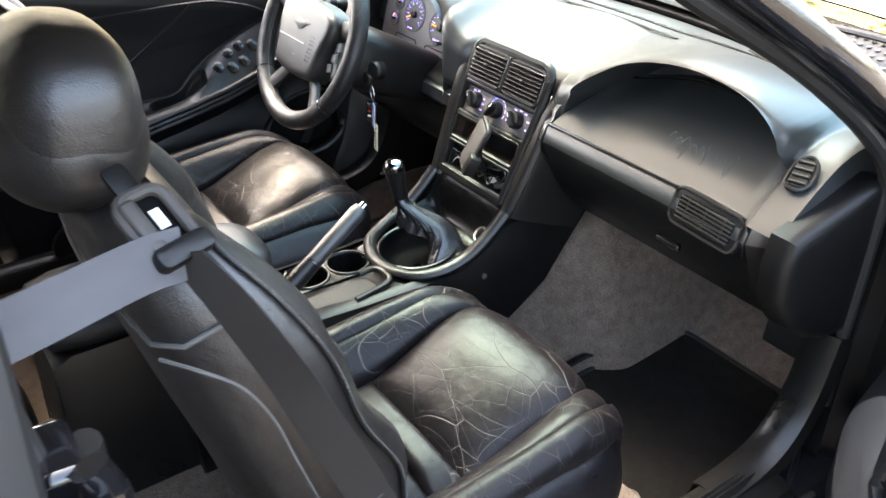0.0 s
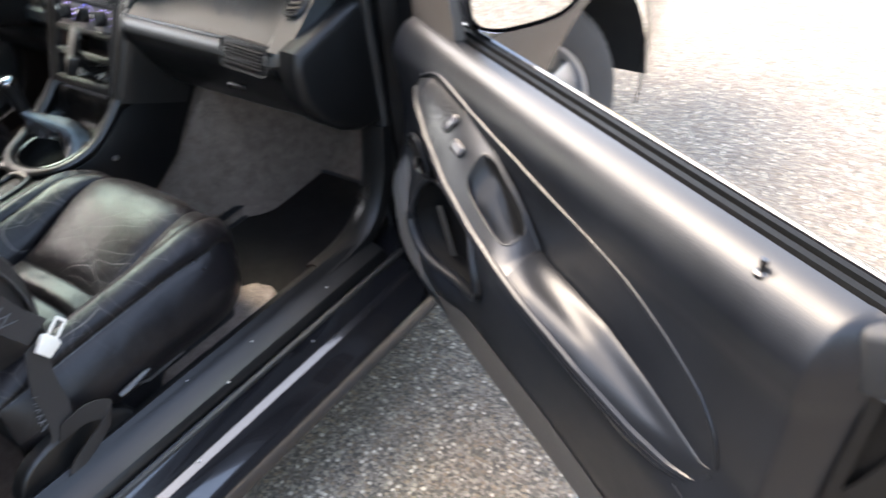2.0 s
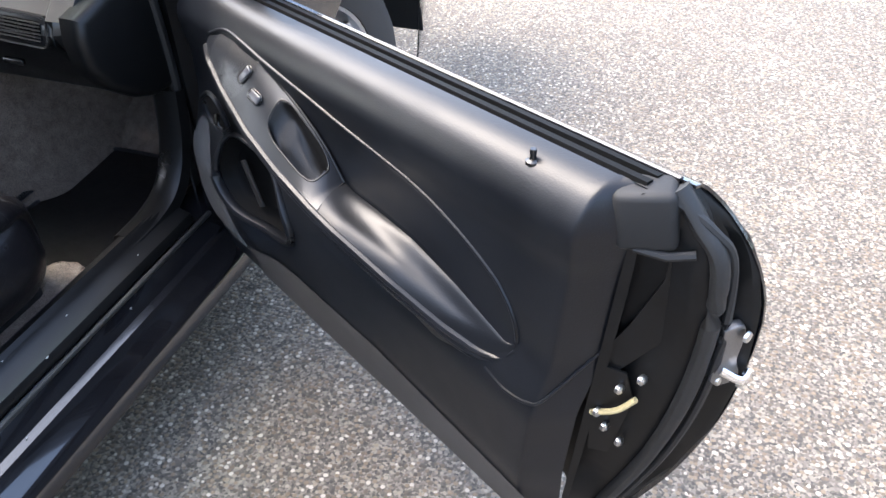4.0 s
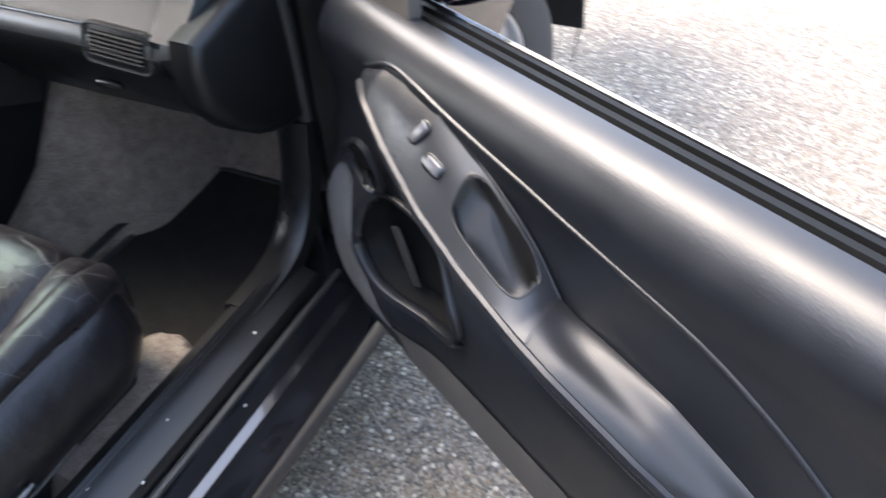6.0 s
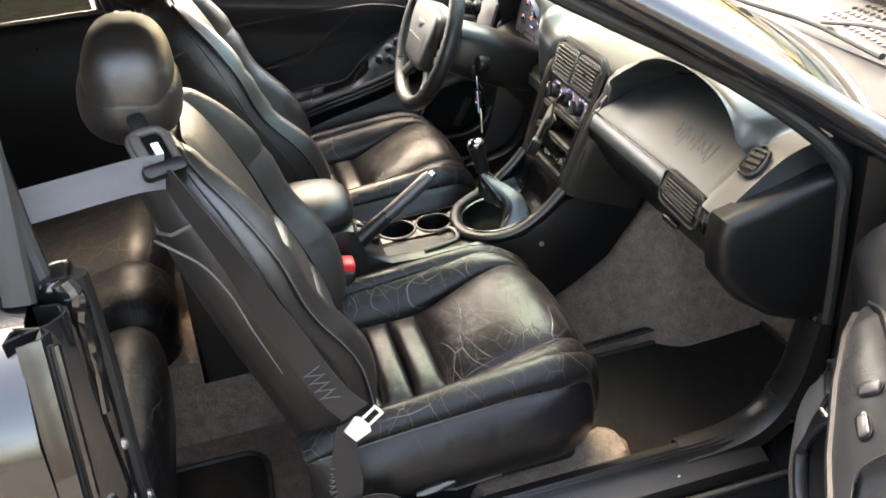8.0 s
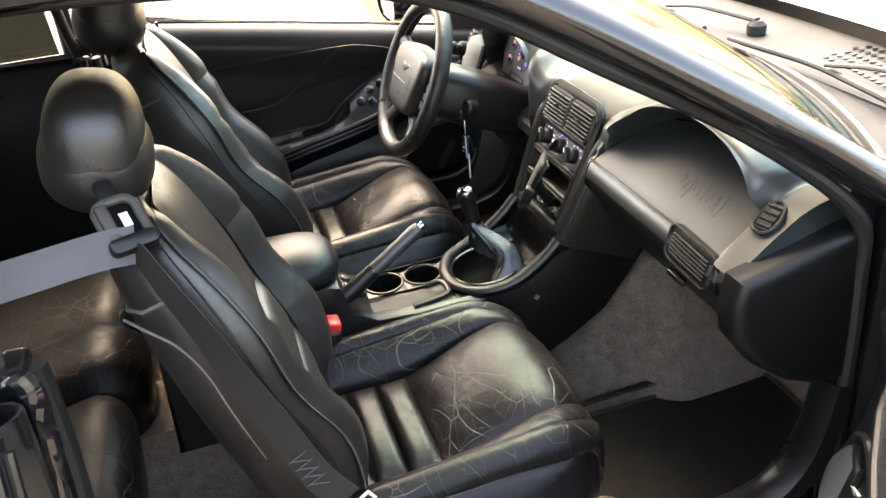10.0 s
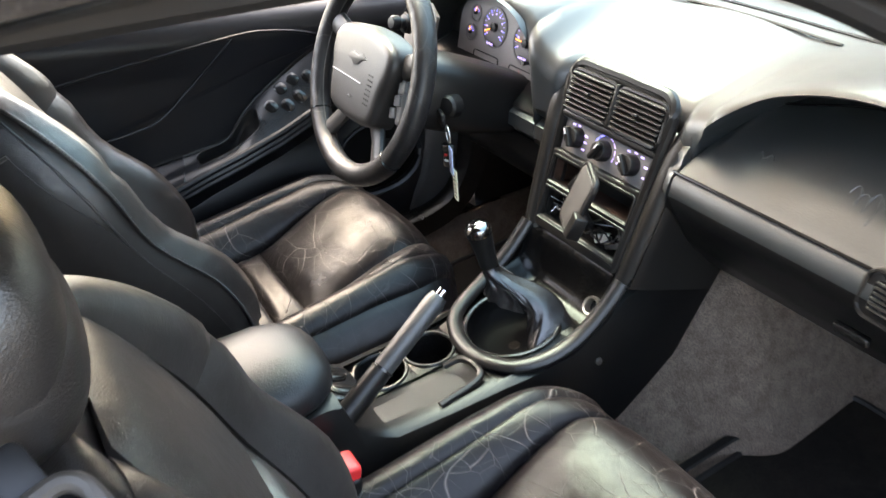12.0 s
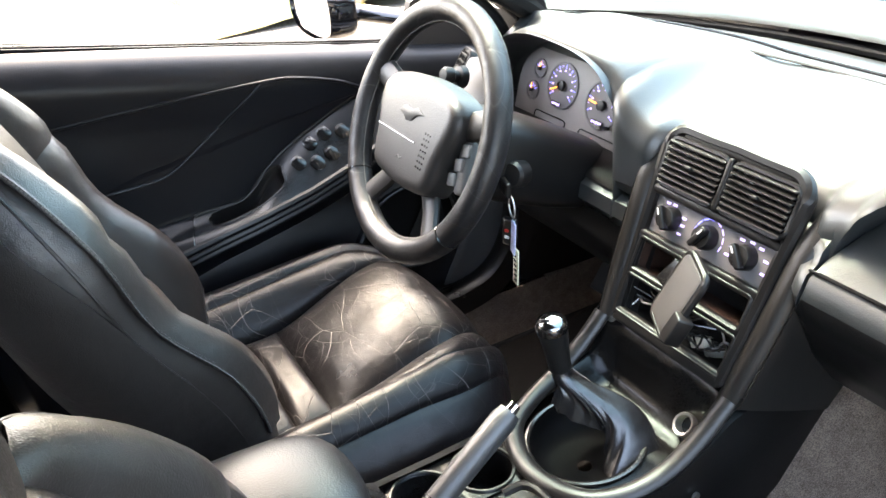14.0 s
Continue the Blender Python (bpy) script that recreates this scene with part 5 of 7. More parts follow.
# rail loop round the gear lever
loop = [(-0.233, 0.121, 0.606), (-0.27, 0.120, 0.570), (-0.32, 0.117, 0.535), (-0.37, 0.108, 0.517), (-0.415, 0.085, 0.509), (-0.44, 0.045, 0.506), (-0.448, 0, 0.505)]
loop = loop + [(x, -y, z) for x, y, z in reversed(loop[:-1])]
part("rail", tube(spline(loop, 5), 0.0135, 12, flat=0.75), RAIL, con, "satin black rail")
for y in (0.121, -0.121):
    part("rail_joint", tube([(-0.231 + 0.011 * math.cos(a), y + 0.0145 * math.sin(a), 0.607 + 0.011 * math.cos(a)) for a in (2 * math.pi * k / 20 for k in range(20))], 0.0014, 5, closed=True), SEAL_AND_HOLLOW, con, "dark joint in the rail")
# the well round the lever: a flat collar, a raised ring and a deep bowl
shell_z = lambda x: lerp([(-0.45, 0.499), (-0.40, 0.499), (-0.33, 0.506), (-0.275, 0.515)], x)
WELL = Vector((-0.356, 0.003, 0.508))
bm = bmesh.new()
loops = [[] for _ in range(8)]
for k in range(56):
    a = 2 * math.pi * k / 56
    c, s_ = math.cos(a), math.sin(a)
    f = min(0.082 / max(1e-6, c), 9) if c > 0 else min(0.095 / max(1e-6, -c), 9)
    f = min(f, 0.112 / max(1e-6, abs(s_)))
    x, y = WELL.x + c * f, WELL.y + s_ * f
    loops[0].append(bm.verts.new((x, y, shell_z(x) - 0.001)))
    for j, (r, h) in enumerate(((0.0815, 0.001), (0.079, 0.004), (0.076, 0.002), (0.073, -0.014), (0.066, -0.034), (0.045, -0.043), (0.01, -0.045))):
        loops[j + 1].append(bm.verts.new((WELL.x + r * c, WELL.y + r * s_, WELL.z + h + 0.11 * r * c)))
for l0, l1 in zip(loops[:4], loops[1:4]):
    for k in range(56):
        bm.faces.new((l0[k], l0[(k + 1) % 56], l1[(k + 1) % 56], l1[k]))
bowl = bmesh.new()
deep = [[bowl.verts.new(v.co) for v in l] for l in loops[3:]]
bmesh.ops.delete(bm, geom=[v for l in loops[4:] for v in l], context="VERTS")
for l0, l1 in zip(deep, deep[1:]):
    for k in range(56):
        bowl.faces.new((l0[k], l0[(k + 1) % 56], l1[(k + 1) % 56], l1[k]))
part("lever_well", bm, WELL_PLASTIC, con, "black collar round the gear lever", sharp=45)
# the bowl's shade is deepened by a near-black colour of its own
part("well_bowl", bowl, SEAL_AND_HOLLOW, con, "dark bowl under the lever", sharp=60)
part("boot_ring", tube([WELL + Vector((0.0795 * math.cos(a), 0.0795 * math.sin(a), 0.004 + 0.009 * math.cos(a))) for a in (2 * math.pi * k / 48 for k in range(48))], 0.0042, 8, closed=True), PLASTIC_GLOSS, con, "black boot ring")
rows = []
for y in np.linspace(-0.118, 0.118, 25):
    lift = 0.030 * smooth_step(0.080, 0.116, abs(y))
    rows.append([Vector((x - 0.3 * lift, y, z + lift * h)) for x, z, h in ((-0.213, 0.606, 0.0), (-0.224, 0.600, 0.0), (-0.230, 0.586, 0.3), (-0.234, 0.560, 0.8), (-0.239, 0.534, 1.0), (-0.248, 0.519, 1.0), (-0.264, 0.513, 1.0), (-0.300, 0.511, 1.0))])
part("tray", grid_mesh(rows), WELL_PLASTIC, con, "glossy tray wall under the stack", sharp=60)
socket = aim((-0.243, -0.070, 0.532), (-0.75, 0.1, 0.66))
part("lighter_socket", lathe([(0.017, -0.02), (0.017, 0.010), (0.0155, 0.013), (0.0125, 0.012), (0.0115, -0.004), (0, -0.005)], socket, 26), STEEL, con, "chromed lighter socket")
part("socket_hole", plate(disc(0.0112, 20), 0.001, socket @ pose(0, 0, -0.004)), PLASTIC_MATT, con, "dark socket")
for x0, x1, r in ((-0.450, -0.540, 0.040), (-0.540, -0.630, 0.041)):
    xc, yc = (x0 + x1) / 2, 0.0455
    bm = bmesh.new()
    n = 40
    inner, mid, low, outer = [], [], [], []
    for k in range(n):
        a = 2 * math.pi * k / n
        c, s_ = math.cos(a), math.sin(a)
        f = 0.0452 / max(abs(c), abs(s_))
        outer.append(bm.verts.new((xc + c * f, yc + s_ * f, 0.4975)))
        mid.append(bm.verts.new((xc + c * (r + 0.003), yc + s_ * (r + 0.003), 0.4985)))
        inner.append(bm.verts.new((xc + c * r, yc + s_ * r, 0.495)))
        low.append(bm.verts.new((xc + c * r * 0.92, yc + s_ * r * 0.92, 0.435)))
    for A, B in ((outer, mid), (mid, inner), (inner, low)):
        for k in range(n):
            bm.faces.new((A[k], A[(k + 1) % n], B[(k + 1) % n], B[k]))
    bm.faces.new(low)
    cup = part("cup_holder", bm, WELL_PLASTIC, con, "deep round cup holder")
    part("cup_rim", tube([(xc + (r + 0.002) * math.cos(a), yc + (r + 0.002) * math.sin(a), 0.4995) for a in (2 * math.pi * k / 40 for k in range(40))], 0.0028, 6, closed=True), PLASTIC, cup)
sp = part("switch_plate", plate(rounded(0.070, 0.088, 0.02), 0.010, pose(-0.665, 0.030, 0.522, 0, 26, 0), 0.004), PLASTIC_GLOSS, con, "glossy switch plate")
for y in (0.010, 0.048):
    sm = pose(-0.665, y, 0.522, 0, 26, 0) @ pose(0, 0, 0.010)
    part("rocker_switch", plate([(0.020 * math.cos(a), 0.014 * math.sin(a)) for a in (2 * math.pi * k / 24 for k in range(24))], 0.006, sm, 0.003), PLASTIC_GLOSS, sp, "glossy oval rocker switch")
    part("switch_ring", tube([sm @ Vector((0.021 * math.cos(a), 0.015 * math.sin(a), 0.002)) for a in (2 * math.pi * k / 24 for k in range(24))], 0.0014, 6, closed=True), PLASTIC, sp, "thin raised ring")
# curved wall beside the handbrake slot
part("slot_wall", tube(spline([(-0.50, -0.012, 0.505), (-0.475, -0.020, 0.512), (-0.465, -0.045, 0.514), (-0.475, -0.075, 0.510), (-0.55, -0.085, 0.505)], 5), 0.006, 8), PLASTIC, con, "raised edge of the handbrake slot")
part("slot_floor", plate(rounded(0.17, 0.058, 0.02), 0.001, pose(-0.575, -0.050, 0.497)), PLASTIC_MATT, con, "dark handbrake slot")
lid_rows = []
for x, w, h in ((-0.684, 0.018, 0.008), (-0.687, 0.038, 0.018), (-0.694, 0.058, 0.028), (-0.706, 0.075, 0.037), (-0.726, 0.088, 0.044), (-0.755, 0.096, 0.048), (-0.80, 0.099, 0.049), (-0.90, 0.099, 0.048), (-1.02, 0.098, 0.044), (-1.06, 0.09, 0.034), (-1.075, 0.06, 0.016)):
    lid_rows.append([Vector((x, w * math.copysign(abs(math.cos(a)) ** 0.75, math.cos(a)), 0.622 + h * math.copysign(abs(math.sin(a)) ** 0.85, math.sin(a)) * (1.0 if math.sin(a) > 0 else 0.75))) for a in (2 * math.pi * k / 40 for k in range(40))])
part("armrest_lid", grid_mesh(lid_rows, closed=True, cap=True), pebbled("armrest_vinyl", (0.009, 0.009, 0.0095), 0.40, cells=420.0, bump=0.4, spec=0.33), con, "padded vinyl armrest lid")
part("lid_catch", rbox((0.012, 0.03, 0.022), pose(-0.698, -0.03, 0.610), 0.003), PLASTIC, con)
part("console_screw", lathe([(0.006, 0), (0.006, 0.003), (0.0, 0.004)], aim((-0.292, -0.137, 0.49), (0, -1, 0.1), (1, 0, 0)), 10), STEEL, con, "dull screw")

# gear lever with its boot
gear = thing("gear_lever", "black gear lever with a chromed cap and a leather boot", "gear lever", (-0.35, 0.01, 0.50))
# leather draped from the neck over to the right, gaping at the left, pleated where it meets the bowl
TURN = (0, 45, 90, 135, 180, 212, 236, 258, 282, 318)
waist = [(-0.312, 0.010, 0.560), (-0.334, 0.038, 0.572), (-0.354, 0.054, 0.582), (-0.370, 0.050, 0.583), (-0.374, 0.036, 0.577), (-0.360, 0.014, 0.565), (-0.348, -0.004, 0.560), (-0.340, -0.018, 0.550), (-0.326, -0.034, 0.549), (-0.292, -0.024, 0.556)]
hem = [(-0.298, 0.020, 0.500), (-0.320, 0.048, 0.512), (-0.350, 0.062, 0.544), (-0.376, 0.052, 0.553), (-0.378, 0.030, 0.548), (-0.360, 0.004, 0.538), (-0.334, -0.018, 0.522), (-0.352, -0.030, 0.494), (-0.362, -0.062, 0.496), (-0.284, -0.072, 0.508)]
around = lambda pts: spline([pts[-1]] + pts + pts[:2], 7)[7:-7]
neck = [(-0.361 + 0.0125 * math.cos(radians(t)), 0.053 + 0.0125 * math.sin(radians(t)), 0.616) for t in TURN]
chest = [(-0.359 + 0.0165 * math.cos(radians(t)), 0.049 + 0.0170 * math.sin(radians(t)), 0.594) for t in TURN]
rings = [around(r) for r in (neck, chest, waist, hem)]
cols = [spline([r[k] for r in rings], 8) for k in range(len(rings[0]))]
rows = [[c[i] + Vector((0.0016 * math.sin(1.3 * k + 0.3 * i), 0, 0.0016 * math.sin(0.9 * k))) * smooth_step(6, 20, i) for k, c in enumerate(cols[:-1])] for i in range(len(cols[0]))]
part("boot", grid_mesh(rows, closed=True), leather("boot_leather", rough=0.22, creases=0.1, spec=0.9), gear, "draped black leather boot", sharp=80)
part("boot_seam", tube([rows[i][2] + Vector((0, 0, 0.0012)) for i in range(8, 20, 2)], 0.0011, 5), STITCH, gear, "sewn seam")
ax = Vector((-0.012, 0.006, 0.075)).normalized()
gm = aim((-0.361, 0.053, 0.600), ax, (0, 1, 0))
knob = part("knob", lathe([(0.011, 0), (0.0155, 0.004), (0.016, 0.02), (0.018, 0.045), (0.020, 0.062), (0.0215, 0.070), (0.020, 0.080), (0.012, 0.086), (0, 0.087)], gm, 28), PLASTIC, gear, "black dimpled knob")
part("knob_cap", lathe([(0.0214, 0.068), (0.0217, 0.073), (0.0208, 0.079), (0.0180, 0.0835), (0.013, 0.0866), (0.007, 0.0880), (0, 0.0884)], gm, 36), DARK_CHROME, knob, "chromed cap")

# handbrake
hb = thing("handbrake", "black plastic handbrake lever with a silver release button", "handbrake", (-0.68, -0.055, 0.51))
p0, p1 = Vector((-0.705, -0.072, 0.548)), Vector((-0.510, -0.047, 0.668))
part("grip", tube([p0.lerp(p1, u) for u in (0.42, 0.45, 0.7, 0.95, 1.0)], [0.0145, 0.0155, 0.0155, 0.016, 0.013], 14), pebbled("grip_vinyl", (0.02, 0.02, 0.02), 0.42, cells=600), hb, "grained grip")
part("lever_arm", tube([p0.lerp(p1, u) for u in (-0.1, 0.2, 0.43)], [0.0165, 0.0165, 0.0150], 14, flat=1.15), PLASTIC, hb)
part("grip_joint", tube([p0.lerp(p1, 0.425), p0.lerp(p1, 0.440)], 0.0168, 14), PLASTIC_GLOSS, hb, "dark joint")
part("release_button", tube([p0.lerp(p1, 1.0), p0.lerp(p1, 1.045)], 0.0075, 12), CHROME, hb, "silver button")
# ---- seats ----
def seat(name, label, cx, cy, sgn, lean=0.0):
    """A bolstered leather bucket seat; sgn is the side on which its door lies, lean sets its backrest further back."""
    s = thing(name, label, "car seat", (cx, cy, 0.20), group="front seats")

    def along(q):
        """A line from the cushion's back over its rounded front: x and height."""
        if q <= 0.19:
            return q, 0.456 + 0.074 * smooth_step(-0.035, 0.215, q)
        a = min((q - 0.19) / 0.070, 1.45)
        rest = max(0.0, q - 0.19 - 0.070 * 1.45)
        return 0.19 + 0.070 * math.sin(a) + 0.12 * rest, 0.5285 - 0.070 * (1 - math.cos(a)) - rest

    def across(q, c):
        """The cushion's seam lines: c = 0 the middle, 1 the panel's edge, 2 the inner roll, 3 the outer roll, 4 the flank, 5 the foot."""
        x, z = along(q)
        front = smooth_step(0.12, 0.30, q)
        shut = 1 - 0.17 * front * front
        up = 1 - 0.75 * front
        half = 0.136 + 0.008 * smooth_step(-0.06, 0.20, q)
        fall = max(0.0, 0.5285 - z) if q > 0.19 else 0.0
        crest = lerp([(-0.28, 0.500), (-0.10, 0.514), (0.05, 0.530), (0.15, 0.541), (0.20, 0.538)], q) - fall - 0.020 * smooth_step(0.15, 0.25, q)
        edge = lerp([(-0.28, 0.484), (-0.10, 0.498), (0.08, 0.508), (0.20, 0.503)], q) - fall
        knots = [(0.0, z), (half, z + 0.003), (0.197, max(crest, z - 0.004)), (0.232, min(edge, crest - 0.012)), (0.250, 0.50 * edge + 0.50 * 0.325), (0.226, 0.318)]
        k = min(abs(c), 4.9999)
        i = int(k)
        f = k - i
        y = knots[i][0] + (knots[i + 1][0] - knots[i][0]) * f
        zz = knots[i][1] + (knots[i + 1][1] - knots[i][1]) * f
        xx = x - 0.022 * smooth_step(1.6, 4.0, k) * front
        return Vector((cx + xx, cy + math.copysign(y * shut, c if c else 1), max(zz, 0.312)))

    def puff(pname, q0, q1, c0, c1, rise, nq=14, nc=12, mat=LEATHER, tuck=0.006, power=2.6, lab=""):
        """One sewn panel: fuller in the middle, drawn in along its seams."""
        rows = []
        for i in range(nq + 1):
            u = -1 + 2 * i / nq
            row = []
            for k in range(nc + 1):
                v = -1 + 2 * k / nc
                q, c = q0 + (q1 - q0) * (u + 1) / 2, c0 + (c1 - c0) * (v + 1) / 2
                p = across(q, c)
                e = 0.004
                du = across(q + e, c) - across(q - e, c)
                dv = across(q, c + e) - across(q, c - e)
                n = du.cross(dv)
                n = n.normalized() if n.length > 1e-9 else Vector((0, 0, 1))
                away = n.y * math.copysign(1, c) + 0.4 * n.x if abs(c0 + c1) > 6 else n.z + 0.5 * n.x
                if away < 0:
                    n = -n
                h = rise * (1 - 0.55 * smooth_step(0.12, 0.27, q)) * (1 - abs(u) ** (power * 2.2)) * (1 - abs(v) ** power) - tuck * max(abs(u) ** 18, abs(v) ** 18)
                row.append(p + n * h)
            rows.append(row)
        return part(pname, thicken(grid_mesh(rows), 0.010), mat, s, lab, sharp=80)

    puff("cushion_panel", -0.006, 0.37, -1.0, 1.0, 0.030, 40, 24, power=3.0)
    puff("cushion_strip", -0.066, -0.006, -1.0, 1.0, 0.026, 12, 18)
    puff("cushion_strip", -0.126, -0.066, -1.0, 1.0, 0.026, 12, 18)
    puff("cushion_strip", -0.28, -0.126, -1.0, 1.0, 0.014, 10, 16)
    for side in (-1, 1):
        puff("bolster_band", -0.28, 0.355, side * 1.0, side * 2.0, 0.011, 36, 12)
        puff("bolster_roll", -0.28, 0.345, side * 2.0, side * 3.0, 0.010, 36, 10)
        puff("bolster_flank", -0.28, 0.325, side * 3.0, side * 4.9, 0.026, 34, 16, mat=LEATHER_SIDE)
        for c in (3.0, 3.10):
            line = [across(q, side * c) + Vector((0, side * 0.0015, 0.0015)) for q in np.linspace(-0.26, 0.335, 36)]
            part("bolster_seam", tube(line, 0.0021, 6), LEATHER_BACK, s, "sewn seam")
    # base under the cushion, rails and recliner
    part("seat_base", rbox((0.45, 0.43, 0.10), pose(cx - 0.015, cy, 0.295), 0.02), PLASTIC_MATT, s, "dark seat base")
    for side in (-1, 1):
        part("seat_rail", rbox((0.50, 0.035, 0.035), pose(cx + 0.02, cy + side * 0.19, 0.238), 0.006), PAINT_DULL, s, "dark steel seat rail")
    out = []
    for x, z in ((-0.32, 0.30), (-0.33, 0.345), (-0.30, 0.385), (-0.24, 0.402), (-0.18, 0.398), (-0.13, 0.372), (-0.10, 0.34), (-0.11, 0.315), (-0.16, 0.300), (-0.24, 0.292)):
        out.append((x, z, 0))
    out = [(p.x, p.y) for p in spline(out + out[:1], 3)[:-1]]
    fm = Matrix(((1, 0, 0, cx), (0, 0, sgn, cy + sgn * 0.262), (0, 1, 0, 0), (0, 0, 0, 1)))
    part("recliner_cover", plate(out, 0.026, fm, 0.009, 3), PLASTIC, s, "black plastic recliner cover")
    part("recliner_lever", tube([(cx - 0.112, cy + sgn * 0.276, 0.385), (cx - 0.10, cy + sgn * 0.278, 0.388), (cx - 0.06, cy + sgn * 0.278, 0.392), (cx - 0.045, cy + sgn * 0.277, 0.392)], [0.007, 0.0095, 0.010, 0.006], 12, flat=0.75), PLASTIC_GLOSS, s, "worn recliner lever")
    part("lever_rod", tube([(cx - 0.11, cy + sgn * 0.26, 0.382), (cx - 0.04, cy + sgn * 0.255, 0.350), (cx + 0.05, cy + sgn * 0.24, 0.34)], 0.003, 6), STEEL, s, "thin steel rod")

    # backrest: rings from the hip to the shoulder
    # (share, x, z, half width, depth, bolster)
    stations = [(0.00, -0.205, 0.43, 0.190, 0.060, 0.030), (0.12, -0.220, 0.53, 0.203, 0.066, 0.050), (0.25, -0.246, 0.63, 0.224, 0.066, 0.062), (0.42, -0.284, 0.74, 0.238, 0.062, 0.042), (0.58, -0.318, 0.84, 0.236, 0.058, 0.050), (0.72, -0.346, 0.92, 0.216, 0.054, 0.036), (0.84, -0.368, 0.978, 0.188, 0.048, 0.016), (0.93, -0.381, 1.010, 0.146, 0.040, 0.006), (1.0, -0.388, 1.024, 0.085, 0.022, 0.0)]
    hip = 0.020 if sgn > 0 else 0.0
    stations = [(a, x + lean * (z - 0.43) / 0.6 + hip * smooth_step(0.80, 0.45, z), z, w, d, b + hip * smooth_step(0.75, 0.50, z)) for a, x, z, w, d, b in stations]
    fwd = Vector((0.93, 0, 0.36))

    def ring(x, z, w, d, b):
        c = Vector((cx + x, cy, z))
        # front half: flank, bolster crest, valley, middle
        half = [(1.0, -0.25), (1.0, 0.25), (0.965, 0.70), (0.90, 0.98), (0.82, 1.02), (0.74, 0.90), (0.66, 0.60), (0.60, 0.30), (0.55, 0.14)]
        pts = []
        for yy, f in half:
            pts.append(c + Vector((0, -yy * w, 0)) + fwd * (d * 0.5 * min(1, f + 0.7) + b * max(f, -0.2)))
        pts.append(c + Vector((0, -0.28 * w, 0)) + fwd * (d * 0.5 + b * 0.12))
        pts.append(c + fwd * (d * 0.5 + b * 0.12))
        pts.append(c + Vector((0, 0.28 * w, 0)) + fwd * (d * 0.5 + b * 0.12))
        for yy, f in reversed(half):
            pts.append(c + Vector((0, yy * w, 0)) + fwd * (d * 0.5 * min(1, f + 0.7) + b * max(f, -0.2)))
        for yy, f in ((0.96, -0.75), (0.82, -1.15), (0.4, -1.3), (0.0, -1.35), (-0.4, -1.3), (-0.82, -1.15), (-0.96, -0.75)):
            pts.append(c + Vector((0, yy * w, 0)) + fwd * (f * d))
        # the passenger seat's inner shoulder is slimmer
        if sgn < 0:
            for q in pts:
                if q.y > cy:
                    q.y = cy + (q.y - cy) * (1 - 0.09 * smooth_step(0.70, 0.92, z))
        return pts

    params = [spline([(st[k], 0, 0) for st in stations], 4) for k in range(6)]
    count = len(params[0])
    at = lambda i: tuple(params[k][i].x for k in (1, 2, 3, 4, 5))
    rings = [ring(*at(i)) for i in range(count)]
    part("backrest", grid_mesh(rings, closed=True, cap=True), LEATHER_BACK, s, sharp=75)

    def front_at(t, v):
        i = t * (count - 1)
        a = int(min(i, count - 2))
        f = i - a
        x, z, w, d, b = (params[k][a].x * (1 - f) + params[k][a + 1].x * f for k in (1, 2, 3, 4, 5))
        return Vector((cx + x, cy + v * w, z)) + fwd * (d * 0.5 + b * 0.12)

    # sewn insert panels on the front of the backrest
    for t0, t1, rise in ((0.05, 0.16, 0.016), (0.162, 0.27, 0.016), (0.272, 0.38, 0.016), (0.382, 0.84, 0.012)):
        rows = []
        for i in range(15):
            u = -1 + i / 7
            t = t0 + (t1 - t0) * (u + 1) / 2
            rows.append([front_at(t, 0.56 * v) + fwd * (rise * (1 - abs(u) ** 5) * (1 - abs(v) ** 4) + 0.001) for v in (-1 + k / 8 for k in range(17))])
        part("backrest_panel", thicken(grid_mesh(rows), 0.006), LEATHER_BACK, s, sharp=80)
    # the bolster's facing, puffed between two seams, split across at the waist
    for side in (-1, 1):
        ids = [2, 3, 4, 5, 6, 7] if side < 0 else [18, 17, 16, 15, 14, 13]
        for i0, i1 in ((3, int(count * 0.50)), (int(count * 0.50), count - 6)):
            rows = []
            for i in range(i0, i1 + 1):
                u = -1 + 2 * (i - i0) / (i1 - i0)
                mids = []
                for j, idx in enumerate(ids):
                    v = -1 + 2 * j / (len(ids) - 1)
                    mids.append(rings[i][idx] + (fwd * 0.8 + Vector((0, -side * 0.35, 0))) * (0.010 * (1 - abs(u) ** 8) * (1 - v * v) + 0.0015))
                rows.append(mids)
            part("bolster_facing", thicken(grid_mesh(rows), 0.005), LEATHER_BACK, s, sharp=80)
        idx = 2 if side < 0 else 18
        pts = [rings[i][idx] + Vector((0.003, side * 0.0015, 0.001)) for i in range(3, count - 4)]
        part("shoulder_seam", tube(pts, 0.0034, 6), LEATHER_BACK, s, "sewn seam")
        if side == sgn or sgn > 0:
            for j in range(0, (len(pts) - 1) * 4):
                a, f = divmod(j, 4)
                q, q2 = pts[a].lerp(pts[a + 1], f / 4), pts[a].lerp(pts[a + 1], (f + 0.6) / 4)
                off = Vector((0.001, side * 0.0045, 0.0))
                part("stitch", tube([q + off, q2 + off], 0.0012, 4), STITCH, s)
        # seam down the flank
        idx = 1 if side < 0 else 19
        pts = [rings[i][idx] + Vector((0.0, side * 0.0015, 0)) for i in range(int(count * 0.3), count - 5)]
        part("flank_seam", tube(pts, 0.002, 6), LEATHER_BACK, s, "sewn seam")
    # stiff lower back shell with a raised upper edge, piped
    rows = []
    stop = int(count * 0.66)
